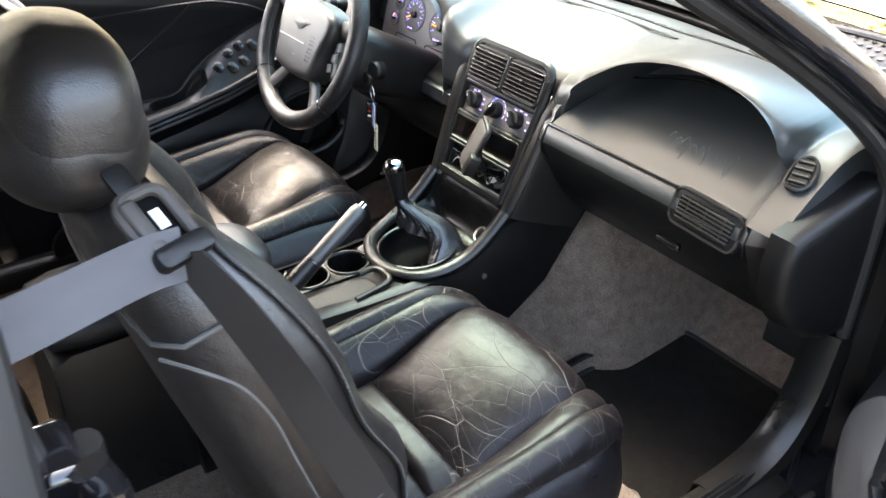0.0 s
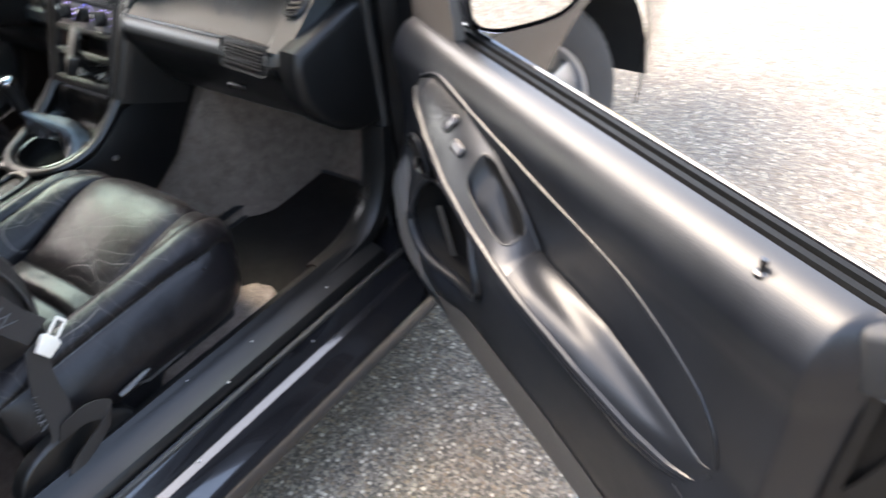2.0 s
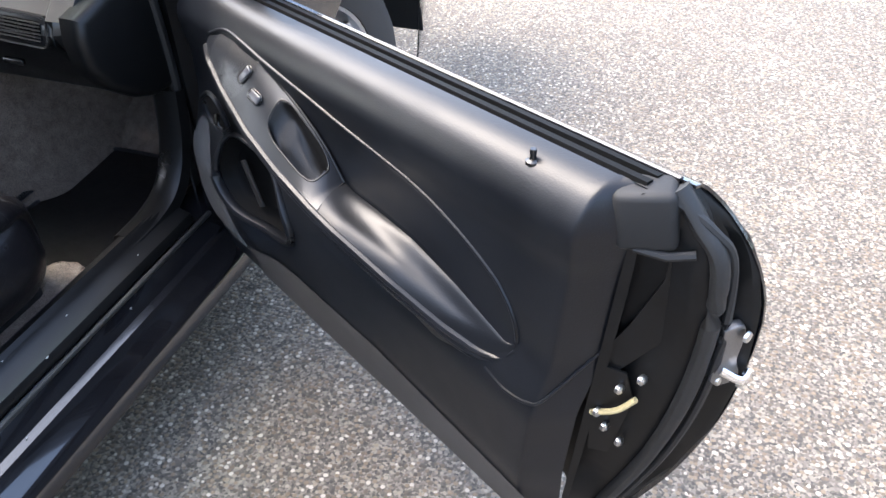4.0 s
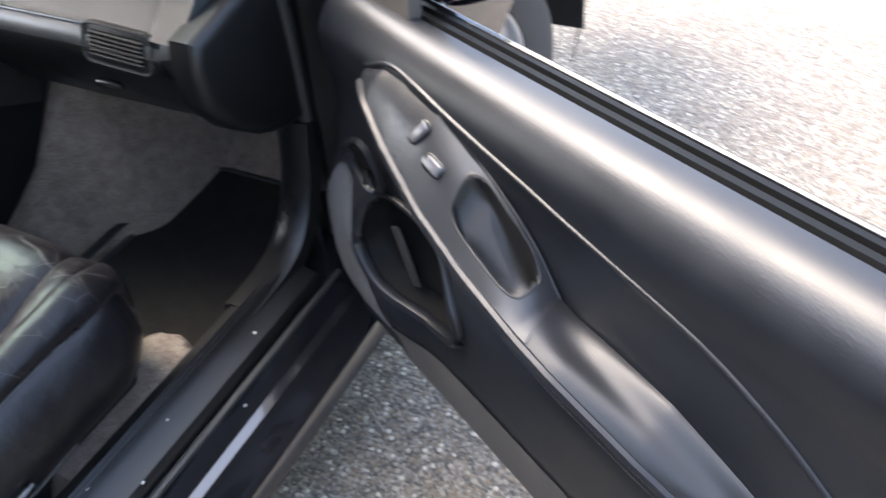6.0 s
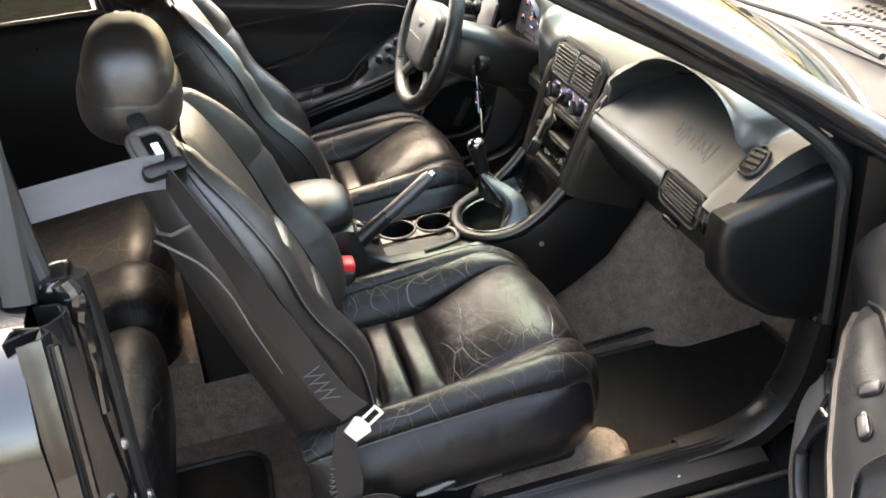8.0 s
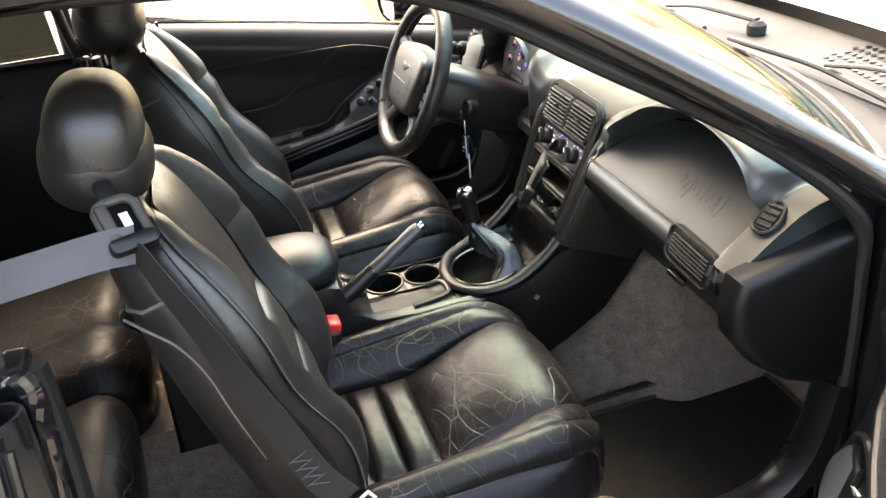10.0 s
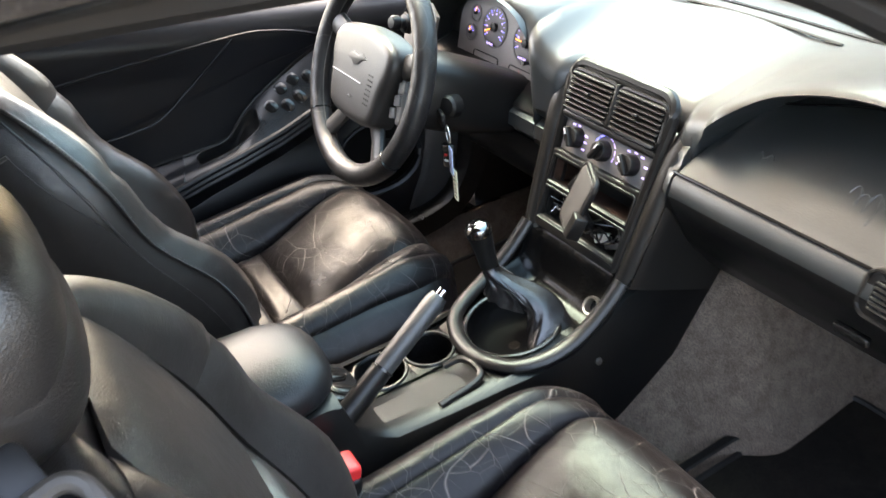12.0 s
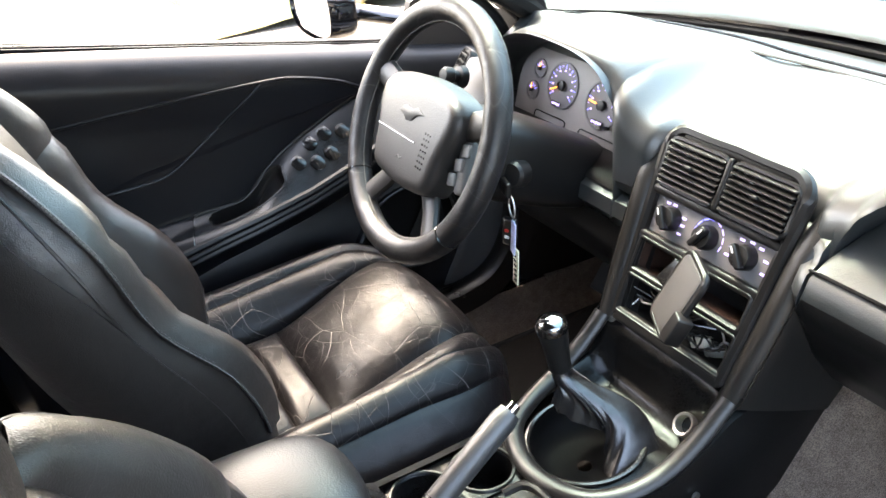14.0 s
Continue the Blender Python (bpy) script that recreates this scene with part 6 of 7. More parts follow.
    for i in range(2, stop + 1):
        grow = 0.004
        c = Vector((cx + at(i)[0], cy, at(i)[1]))
        chain = [19, 20, 21, 22, 23, 24, 25, 26, 27, 0, 1]
        cut = smooth_step(stop * 0.55, stop, i)
        row = []
        for j, idx in enumerate(chain):
            q = rings[i][idx]
            if j in (0, 10):
                inner = rings[i][20 if j == 0 else 0]
                q = q.lerp(inner, cut)
            row.append(q + (q - c).normalized() * grow)
        rows.append(row)
    part("back_shell", thicken(grid_mesh(rows), 0.004), LEATHER_SHELL, s, "brown-black leather back shell", sharp=75)
    part("shell_piping", tube(rows[-1], 0.003, 6), STITCH, s, "pale worn edge")
    if sgn < 0:
        drop = spline([(cx - 0.413, cy - 0.205, 0.918), (cx - 0.388, cy - 0.236, 0.914), (cx - 0.355, cy - 0.246, 0.885), (cx - 0.330, cy - 0.250, 0.835), (cx - 0.312, cy - 0.252, 0.77), (cx - 0.285, cy - 0.250, 0.68)], 5)
        part("flank_piping", tube(drop, [0.0022 - 0.0009 * i / (len(drop) - 1) for i in range(len(drop))], 6), STITCH, s, "pale worn piping down the flank")

    # headrest on two posts: a tall body with a rounded pad sewn on its front
    hx = cx - 0.410 + lean
    hc = Vector((hx, cy, 1.088))
    tilt = Matrix.Rotation(radians(9), 4, "Y")

    def pillow(at_, rx, ry, rz, e, narrow=0.0, z0=0.0):
        pw = lambda c: math.copysign(abs(c) ** e, c)
        rows = []
        for i in range(1, 28):
            n = -math.pi / 2 + math.pi * i / 28
            f = 1 - narrow * max(0.0, math.sin(n))
            rows.append([at_ + (tilt @ Vector((f * rx * pw(math.cos(n)) * pw(math.cos(w)), (1 - 0.4 * narrow * max(0.0, math.sin(n))) * ry * pw(math.cos(n)) * pw(math.sin(w)), z0 + rz * pw(math.sin(n))))) for w in (2 * math.pi * k / 48 for k in range(48))])
        return grid_mesh(rows, closed=True, cap=True)

    head = part("headrest", pillow(hc, 0.066, 0.105, 0.090, 0.72, 0.10), LEATHER_BACK, s, "padded leather headrest", sharp=80)
    part("headrest_pad", pillow(hc, 0.0745, 0.1060, 0.066, 0.82, 0.0, -0.022), LEATHER_BACK, head, "rounded lower roll", sharp=80)
    for y in (-0.055, 0.055):
        part("headrest_post", tube([(hx + 0.004, cy + y, 0.985), (hx + 0.002, cy + y, 1.05)], 0.006, 10), CHROME, s, "steel headrest post")
    return s


seat_p = seat("passenger_seat", "black leather bucket seat with creased cushion and stitched bolsters", -0.615, -0.385, -1)
seat_d = seat("driver_seat", "black leather bucket seat, cushion deeply creased", -0.600, 0.405, 1, -0.02)

seat_d.location.z += 0.02  # the driver's seat is set a little higher

# ---- seat belts ----
def ribbon(points, width, across, n=6):
    """A strap of webbing along points; across gives its breadth's direction at each end."""
    pts = spline(points, n)
    a0, a1 = Vector(across[0]), Vector(across[1])
    rows = []
    for i, q in enumerate(pts):
        a = a0.lerp(a1, i / (len(pts) - 1)).normalized()
        rows.append([q - a * width / 2, q, q + a * width / 2])
    return thicken(grid_mesh(rows), 0.0016)


belt = thing("seat_belt", "grey seat belt hanging from a guide on the seat's shoulder", "seat belt", (-0.9, -0.66, 0.35), group="seat belts")
part("shoulder_strap", ribbon([(-1.36, -0.690, 1.030), (-1.25, -0.668, 1.028), (-1.12, -0.632, 1.026), (-1.03, -0.600, 1.022), (-0.990, -0.588, 1.016)], 0.047, ((0.1, 0.7, 0.75), (0.15, 0.5, 0.85))), WEBBING, belt, "grey woven strap")
# same grey belt below the guide; its shade is put into darker webbing
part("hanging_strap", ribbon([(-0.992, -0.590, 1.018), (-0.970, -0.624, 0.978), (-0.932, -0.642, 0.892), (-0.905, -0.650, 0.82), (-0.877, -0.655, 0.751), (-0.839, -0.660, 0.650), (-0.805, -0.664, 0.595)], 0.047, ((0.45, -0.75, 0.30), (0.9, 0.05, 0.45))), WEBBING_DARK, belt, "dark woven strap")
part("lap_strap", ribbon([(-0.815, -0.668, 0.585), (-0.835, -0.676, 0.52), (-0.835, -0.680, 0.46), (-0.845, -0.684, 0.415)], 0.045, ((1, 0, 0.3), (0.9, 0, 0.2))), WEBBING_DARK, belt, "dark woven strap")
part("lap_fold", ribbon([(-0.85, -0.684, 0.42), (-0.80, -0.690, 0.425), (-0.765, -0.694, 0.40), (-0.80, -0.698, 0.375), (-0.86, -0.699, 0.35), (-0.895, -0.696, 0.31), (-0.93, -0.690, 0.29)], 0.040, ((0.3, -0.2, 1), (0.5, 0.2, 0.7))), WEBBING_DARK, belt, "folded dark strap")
for k in range(10):
    part("stitch", rbox((0.032, 0.001, 0.0016), pose(-0.845 - 0.0012 * k, -0.6765, 0.50 - 0.006 * k, 0, 25 * (-1) ** k, 0), 0), WEBBING, belt)
for k in range(8):
    part("stitch", rbox((0.030, 0.001, 0.0014), pose(-0.858 + 0.0030 * k, -0.6615, 0.690 - 0.008 * k, 0, -30 + 40 * (k % 2), 0), 0), WEBBING, belt)
guide = thing("belt_guide", "black plastic belt guide buckled to the seat's shoulder", "belt guide", (-0.99, -0.55, 0.98))
gm_ = aim((-1.004, -0.552, 1.040), (0.25, -0.62, 0.75), (0.30, -0.75, -0.62)) @ Matrix.Scale(1.08, 4)
gm_ = gm_ @ pose(0.012, 0, 0)
# flat near-black plate stands in for the shade inside the open frame
part("guide_base", plate(rounded(0.060, 0.040, 0.012), 0.004, gm_ @ pose(0, 0, -0.004), 0.002), SEAL_AND_HOLLOW, guide, "dark inside of the guide")
part("guide_frame", tube([gm_ @ Vector((x, y, 0.003)) for x, y in rounded(0.064, 0.046, 0.014)], 0.0062, 10, closed=True), FADED, guide, "grey-black rounded frame")
part("guide_latch", rbox((0.056, 0.015, 0.013), gm_ @ pose(0.000, -0.016, 0.007), 0.004), FADED, guide, "dull black latch bar")
part("guide_loop", plate(rounded(0.020, 0.056, 0.008), 0.012, gm_ @ pose(0.028, 0, 0.006), 0.005), PLASTIC, guide, "black end loop")
part("guide_tie", plate(rounded(0.040, 0.022, 0.006), 0.004, gm_ @ pose(-0.044, 0.002, -0.006), 0.001), PLASTIC, guide, "short strap into the seat")
part("guide_label", rbox((0.018, 0.010, 0.001), gm_ @ pose(-0.006, 0.006, 0.0012), 0), WHITE, guide, "white label")
tongue = thing("belt_tongue", "pale worn steel and plastic belt tongue", "belt tongue", (-0.79, -0.672, 0.57))
tm = aim((-0.800, -0.676, 0.580), (0.05, -1, 0.15), (0.83, 0, 0.55)) @ Matrix.Scale(0.82, 4)
part("tongue_body", plate([(-0.030, -0.016), (0.004, -0.022), (0.010, -0.012), (0.010, 0.012), (0.004, 0.022), (-0.030, 0.016)], 0.010, tm, 0.003), BUFF, tongue, "pale plastic")
outer = rounded(0.046, 0.026, 0.004)
for a, b, w in (((0.010, 0.010), (0.046, 0.010), 0.006), ((0.010, -0.010), (0.046, -0.010), 0.006), ((0.044, -0.012), (0.044, 0.012), 0.006)):
    c, d = Vector((*a, 0.005)), Vector((*b, 0.005))
    mid = (c + d) / 2
    size = (max(abs(d.x - c.x), w), max(abs(d.y - c.y), w), 0.003)
    part("tongue_blade", rbox(size, tm @ pose(*mid), 0.0008, 1), BUFF, tongue)
buckle = thing("belt_buckle", "black belt buckle with a red release button", "belt buckle", (-0.775, -0.152, 0.45))
part("buckle_body", rbox((0.030, 0.048, 0.10), pose(-0.743, -0.156, 0.503, 0, 12, 0), 0.008), PLASTIC, buckle)
part("release_button", rbox((0.030, 0.042, 0.024), pose(-0.733, -0.156, 0.557, 0, 12, 0), 0.006), RED, buckle, "red release button")
# driver's belt strap behind the seat
belt2 = thing("seat_belt", "dark seat belt lying against the door-side bolster", "seat belt", (-0.9, 0.66, 0.35), group="seat belts")
part("shoulder_strap", ribbon([(-1.16, 0.70, 0.97), (-1.0, 0.655, 0.99), (-0.94, 0.665, 0.92), (-0.84, 0.668, 0.76), (-0.74, 0.668, 0.60)], 0.047, ((0.2, 0, 1), (0.9, 0, 0.5))), WEBBING_DARK, belt2, "dark woven strap")

# ---- rear bench ----
bench = thing("rear_seat", "black leather rear bench seat with a centre hump", "rear seat", (-1.4, 0, 0.30))
for y0, y1, hump in ((-0.64, -0.10, 0.0), (-0.097, 0.137, 0.02), (0.14, 0.64, 0.0)):
    rows = []
    for i in range(29):
        q = i / 28 * 0.72
        if q < 0.46:
            x, z = -1.66 + q, 0.43 + 0.10 * q / 0.46
        else:
            a = min((q - 0.46) / 0.05, 1.5)
            rest = max(0.0, q - 0.46 - 0.075)
            x, z = -1.20 + 0.05 * math.sin(a) - 0.1 * rest, 0.53 - 0.05 * (1 - math.cos(a)) - rest
        u = -1 + 2 * i / 28
        row = []
        for k in range(17):
            v = -1 + k / 8
            h = (0.026 + hump) * (1 - abs(v) ** 4) * (1 - abs(u) ** 12) - 0.01 * abs(v) ** 16
            way = Vector((0, 0, 1)) if q < 0.46 else Vector((math.sin(a), 0, math.cos(a)))
            row.append(Vector((x, y0 + (y1 - y0) * (v + 1) / 2, z - 0.03)) + way * h)
        rows.append(row)
    part("bench_cushion", thicken(grid_mesh(rows), 0.012), LEATHER, bench, sharp=80)
    rows = []
    for i in range(21):
        u = -1 + i / 10
        rows.append([Vector((-1.55 - 0.12 * (u + 1), y0 + (y1 - y0) * (v + 1) / 2, 0.46 + 0.23 * (u + 1))) + Vector((0.9, 0, 0.4)) * (0.04 * (1 - abs(u) ** 6) * (1 - abs(v) ** 5)) for v in (-1 + k / 8 for k in range(17))])
    part("bench_back", thicken(grid_mesh(rows), 0.02), LEATHER, bench, sharp=80)
# ---- doors ----


def car_door(name, label, side, angle):
    """A door in its own axes: x back from the hinge is negative, y towards the cabin positive (times -side), z up."""
    d = thing(name, label, "car door", (0.02, side * 0.80, 0.0), rz=-side * angle)
    k = -side  # towards the cabin when shut

    def V(x, y, z):
        return Vector((x, k * y, z))

    def P(pname, bm, material, parent=None, lab="", sharp=40.0):
        return part(pname, bm, material, parent or d, lab, local=True, sharp=sharp)

    zb = lambda x: BELT(x, side)
    low = lambda x: 0.228 + 0.01 * (-x)
    outer_x = lambda z: lerp([(0.22, -1.105), (0.36, -1.165), (0.49, -1.205), (0.62, -1.228), (0.72, -1.228), (0.78, -1.212), (0.825, -1.188), (0.86, -1.162), (0.90, -1.140)], z)
    seal_x = lambda z: lerp([(0.22, -1.09), (0.33, -1.125), (0.47, -1.157), (0.63, -1.183), (0.73, -1.193), (0.80, -1.185), (0.865, -1.155), (0.90, -1.13)], z)
    corner = lambda z: -1.040 - 0.115 * (z - 0.517)  # where the trim turns round to the door's end
    rear = lambda z: corner(z) - 0.034
    # outer skin with its bowed back edge
    rows = []
    for i in range(18):
        u = i / 17
        sec = []
        b = zb(-1.2 * u)
        for y, z in ((-0.045, b - 0.006), (-0.062, b - 0.012), (-0.088, b - 0.05), (-0.105, b - 0.11), (-0.115, 0.70), (-0.112, 0.55), (-0.105, 0.45), (-0.10, 0.34), (-0.085, 0.24), (-0.05, 0.225)):
            sec.append(V(-0.02 + (outer_x(z) - 0.004 + 0.02) * u, y, z))
        rows.append(spline(sec, 3))
    P("door_skin", thicken(grid_mesh(rows), 0.004), PAINT, None, "glossy black door skin")
    # seals of the glass slot along the belt
    P("belt_seal", thicken(grid_mesh([[V(x, y, zb(x) + h) for y, h in ((-0.041, -0.008), (-0.039, -0.003), (-0.030, -0.002), (-0.028, -0.012), (-0.024, -0.012), (-0.022, -0.003), (-0.012, -0.002), (-0.010, -0.008))] for x in np.linspace(-0.06, -1.11, 12)]), 0.003), SEAL_AND_HOLLOW, None, "black belt seal")
    P("belt_trim", tube([V(x, -0.046, zb(x) - 0.006) for x in np.linspace(-0.06, -1.13, 10)], 0.005, 8), PAINT, None, "thin glossy belt moulding")

    def ty(x, z):
        """Depth of the trim's upper face."""
        b = zb(x)
        if z > b - 0.085:
            return lerp([(b - 0.085, 0.058), (b - 0.070, 0.0605), (b - 0.058, 0.0605), (b - 0.046, 0.057), (b - 0.033, 0.050), (b - 0.020, 0.041), (b - 0.009, 0.028), (b - 0.004, 0.014), (b - 0.003, -0.004)], z)
        return 0.058 - 0.008 * smooth_step(b - 0.085, b - 0.14, z)

    def face(x, z):
        """Depth of the whole trim, with the flared apron and the speaker pod's bulge."""
        lower = 0.026 * smooth_step(0.60, 0.48, z) - 0.010 * smooth_step(0.36, 0.25, z)
        return ty(x, z) + lower + 0.032 * math.exp(-((x + 0.15) / 0.12) ** 4 - ((z - 0.45) / 0.15) ** 4)

    pk = [(-0.168, 0.555), (-0.160, 0.500), (-0.172, 0.462), (-0.222, 0.428), (-0.299, 0.412), (-0.372, 0.420), (-0.392, 0.450), (-0.370, 0.505), (-0.318, 0.556), (-0.245, 0.582), (-0.195, 0.580)]

    def outline(pts):
        return [(p.x, p.y) for p in spline([(x, z, 0) for x, z in pts + pts[:1]], 3)[:-1]]

    pk_line = outline(pk)

    def in_pocket(x, z):
        hits = False
        for (xa, za), (xb, zb_) in zip(pk_line, pk_line[1:] + pk_line[:1]):
            if (za > z) != (zb_ > z) and x < xa + (xb - xa) * (z - za) / (zb_ - za):
                hits = not hits
        return hits

    # inner trim panel: shoulder, flat field, flared apron, wrapped round the door's end
    bm = bmesh.new()
    cols = []
    steps = [(u, 0.0) for u in np.linspace(0, 1, 90)] + [(1.0, w) for w in (0.002, 0.004, 0.006, 0.008, 0.016, 0.028, 0.042)]
    for u, w in steps:
        xm = -0.03 + (corner(0.85) + 0.03) * u
        b = zb(xm)
        zs = [b - 0.003, b - 0.004, b - 0.009, b - 0.020, b - 0.033, b - 0.046, b - 0.052, b - 0.058, b - 0.064, b - 0.070, b - 0.085] + [(b - 0.085) + (low(xm) - (b - 0.085)) * j / 46 for j in range(1, 47)]
        col = []
        for z in zs:
            x = -0.03 + (corner(z) + 0.008 + 0.03) * u - w
            drop = 1.45 * (w * w / 0.016 if w < 0.008 else w - 0.004)
            col.append(bm.verts.new(V(x, max(face(min(-0.03, x + w), z) - drop, -0.006), z)))
        cols.append(col)
    for c0, c1 in zip(cols, cols[1:]):
        for j in range(len(c0) - 1):
            q = (c0[j].co + c1[j + 1].co) / 2
            if not in_pocket(q.x, q.z):
                bm.faces.new((c0[j], c0[j + 1], c1[j + 1], c1[j]))
    trim = P("trim_panel", bm, DOOR_VINYL, None, "grained black vinyl door trim", 60)
    on_end = lambda z, w: V(corner(z) + 0.008 - w, face(corner(z), z) - 1.45 * (w * w / 0.016 if w < 0.008 else w - 0.004) + 0.001, z)
    seam = [V(x, face(x, z) + 0.001, z) for x, z in ((-0.935, 0.515), (-0.97, 0.507), (-1.0, 0.508), (-1.022, 0.514))] + [on_end(z, w) for z, w in ((0.522, 0.006), (0.545, 0.016), (0.585, 0.030), (0.612, 0.041))]
    P("trim_seam", tube(spline(seam, 4), 0.0026, 6), DOOR_VINYL, trim, "trim seam")
    # coarse cloth along the foot of the trim
    rows = []
    for x in np.linspace(-0.20, -1.03, 30):
        top = lerp([(-1.03, 0.300), (-0.83, 0.322), (-0.64, 0.342), (-0.38, 0.338), (-0.20, 0.325)], x)
        n = 5
        zz = [top + (low(x) - 0.003 - top) * j / n for j in range(n + 1)]
        rows.append([V(x, face(x, z) + 0.002 + 0.003 * math.sin(math.pi * j / n), z) for j, z in enumerate(zz)])
    P("lower_cloth", grid_mesh(rows), DOOR_CARPET, trim, "coarse dark cloth strip")

    # almond-shaped inlay between a raised rim and the armrest
    top_edge = [(-0.979, 0.585), (-0.976, 0.606), (-0.969, 0.628), (-0.950, 0.655), (-0.924, 0.677), (-0.852, 0.711), (-0.756, 0.738), (-0.577, 0.765), (-0.45, 0.783), (-0.345, 0.795), (-0.26, 0.802), (-0.215, 0.798), (-0.17, 0.778)]
    in_edge = [(-0.979, 0.580), (-0.958, 0.572), (-0.90, 0.592), (-0.85, 0.609), (-0.75, 0.634), (-0.66, 0.640), (-0.60, 0.641), (-0.575, 0.648), (-0.560, 0.664), (-0.534, 0.692), (-0.50, 0.716), (-0.461, 0.737), (-0.40, 0.766), (-0.345, 0.789), (-0.26, 0.797), (-0.215, 0.793), (-0.17, 0.770)]
    out_edge = [(-0.979, 0.052, 0.578), (-0.973, 0.055, 0.556), (-0.955, 0.060, 0.541), (-0.92, 0.070, 0.540), (-0.86, 0.086, 0.556), (-0.76, 0.108, 0.592), (-0.64, 0.124, 0.626), (-0.58, 0.126, 0.638), (-0.48, 0.125, 0.660), (-0.38, 0.120, 0.690), (-0.28, 0.106, 0.728), (-0.21, 0.090, 0.755), (-0.17, 0.072, 0.762)]
    oz = lambda x: lerp([(a, c) for a, b, c in out_edge], x)
    oy = lambda x: lerp([(a, b) for a, b, c in out_edge], x)
    iz, tz = lambda x: lerp(in_edge, x), lambda x: lerp(top_edge, x)
    xs = np.linspace(-0.978, -0.345, 70)
    rows = [[V(x, ty(x, z) + 0.0012 - 0.005 * math.sin(math.pi * j / 6), z) for j, z in ((j, tz(x) + (iz(x) - 0.004 - tz(x)) * j / 6) for j in range(7))] for x in xs]
    P("inlay", grid_mesh(rows), DOOR_VINYL, trim, "smooth dark inlay", 70)
    if side < 0:
        P("inlay_rim", tube([q + V(0, ty(q.x, q.z) + 0.0005, 0) for q in spline([Vector((x, 0, z)) for x, z in top_edge], 6)], 0.0032, 8), DOOR_VINYL, trim, "raised rim")
    else:
        for line in ([(-0.92, 0.846), (-0.73, 0.854), (-0.52, 0.855), (-0.438, 0.845), (-0.353, 0.818), (-0.29, 0.775)], [(-0.52, 0.853), (-0.57, 0.815), (-0.622, 0.777), (-0.70, 0.728), (-0.76, 0.718), (-0.845, 0.716)]):
            P("inlay_rim", tube([V(p.x, ty(p.x, p.z) + 0.0005, p.z) for p in spline([Vector((x, 0, z)) for x, z in line], 6)], 0.0032, 8), DOOR_VINYL, trim, "raised rim")

    def shelf(x, u, up=0.0):
        """The armrest's top, u from the inlay (0) to its cabin edge (1)."""
        y = 0.053 + (oy(x) - 0.053) * u
        dish = -0.020 * math.sin(math.pi * u) ** 2 * (1 - u) * smooth_step(-0.97, -0.85, x) * smooth_step(-0.56, -0.64, x)
        z = iz(x) + (oz(x) - iz(x)) * u + 0.008 * math.sin(math.pi * u) * smooth_step(-1.03, -0.9, x) + dish + up
        return V(x, y + 0.3 * up, z)

    SPLIT = lambda u: (-0.574 if side < 0 else -0.680) - 0.022 * u
    CUP_X, CUP_H, CUP_U, CUP_W = (-0.487, 0.066, 0.43, 0.33) if side < 0 else (-0.585, 0.072, 0.43, 0.33)

    def in_cup(x, u):
        return abs((x - CUP_X) / CUP_H) ** 4 + abs((u - CUP_U) / CUP_W) ** 4 < 1

    # front switch plate with the hollow of the door pull, padded rest behind it
    nx, nu = 110, 36
    bm = bmesh.new()
    at_ = [[(-0.172 + (SPLIT(j / nu) + 0.172) * i / (nx - 1), j / nu) for j in range(nu + 1)] for i in range(nx)]
    vs = [[bm.verts.new(shelf(x, u)) for x, u in row] for row in at_]
    for i in range(nx - 1):
        for j in range(nu):
            if not in_cup((at_[i][j][0] + at_[i + 1][j + 1][0]) / 2, (j + 0.5) / nu):
                bm.faces.new((vs[i][j], vs[i][j + 1], vs[i + 1][j + 1], vs[i + 1][j]))
    plate_ob = P("switch_plate", bm, surface("satin_switch_plate", (0.009, 0.0097, 0.0115), 0.33, grain=700, spec=0.45) if side < 0 else bpy.data.materials["satin_switch_plate"], None, "satin black switch plate", 70)
    rows = [[shelf(SPLIT(j / 16) + (-0.978 - SPLIT(j / 16)) * i / 48, j / 16, 0.003 * math.sin(math.pi * j / 16)) for j in range(17)] for i in range(49)]
    P("armrest", grid_mesh(rows), DOOR_VINYL, None, "padded vinyl armrest", 70)
    P("armrest_split", tube([shelf(SPLIT(j / 8), j / 8, 0.001) for j in range(9)], 0.0012, 5), PLASTIC_GLOSS, plate_ob)
    # thin rim round the plate, from its front to the padded rest
    P("plate_rim", tube([shelf(x, 0.0, 0.0) + V(0, 0.003, 0.001) for x in np.linspace(-0.172, SPLIT(0), 44)], 0.0026, 8), PLASTIC, plate_ob, "thin rim of the switch plate")
    # rolled edge under the armrest: padded beads and a skirt
    xs = np.linspace(-0.977, -0.172, 60)
    taper = lambda x: smooth_step(-0.985, -0.88, x)
    for dy, dz, r in ((0.000, -0.005, 0.0075), (-0.003, -0.019, 0.0075), (-0.010, -0.034, 0.007)):
        P("armrest_bead", tube([V(x, oy(x) + dy * taper(x), oz(x) + dz * (0.35 + 0.65 * taper(x))) for x in xs], [r * (0.35 + 0.65 * taper(x)) for x in xs], 8), DOOR_VINYL, trim, "padded bead")
    fade = lambda x: 0.15 + 0.85 * smooth_step(-0.985, -0.80, x)
    rows = [[V(x, oy(x) - 0.008 * fade(x), oz(x) - 0.030 * fade(x)), V(x, 0.3 * oy(x) + 0.7 * (0.050 + 0.025 * fade(x)), oz(x) - 0.062 * fade(x)), V(x, 0.045 + 0.025 * fade(x), oz(x) - 0.085 * fade(x))] for x in xs]
    P("armrest_skirt", grid_mesh(rows), DOOR_VINYL, trim, "", 70)
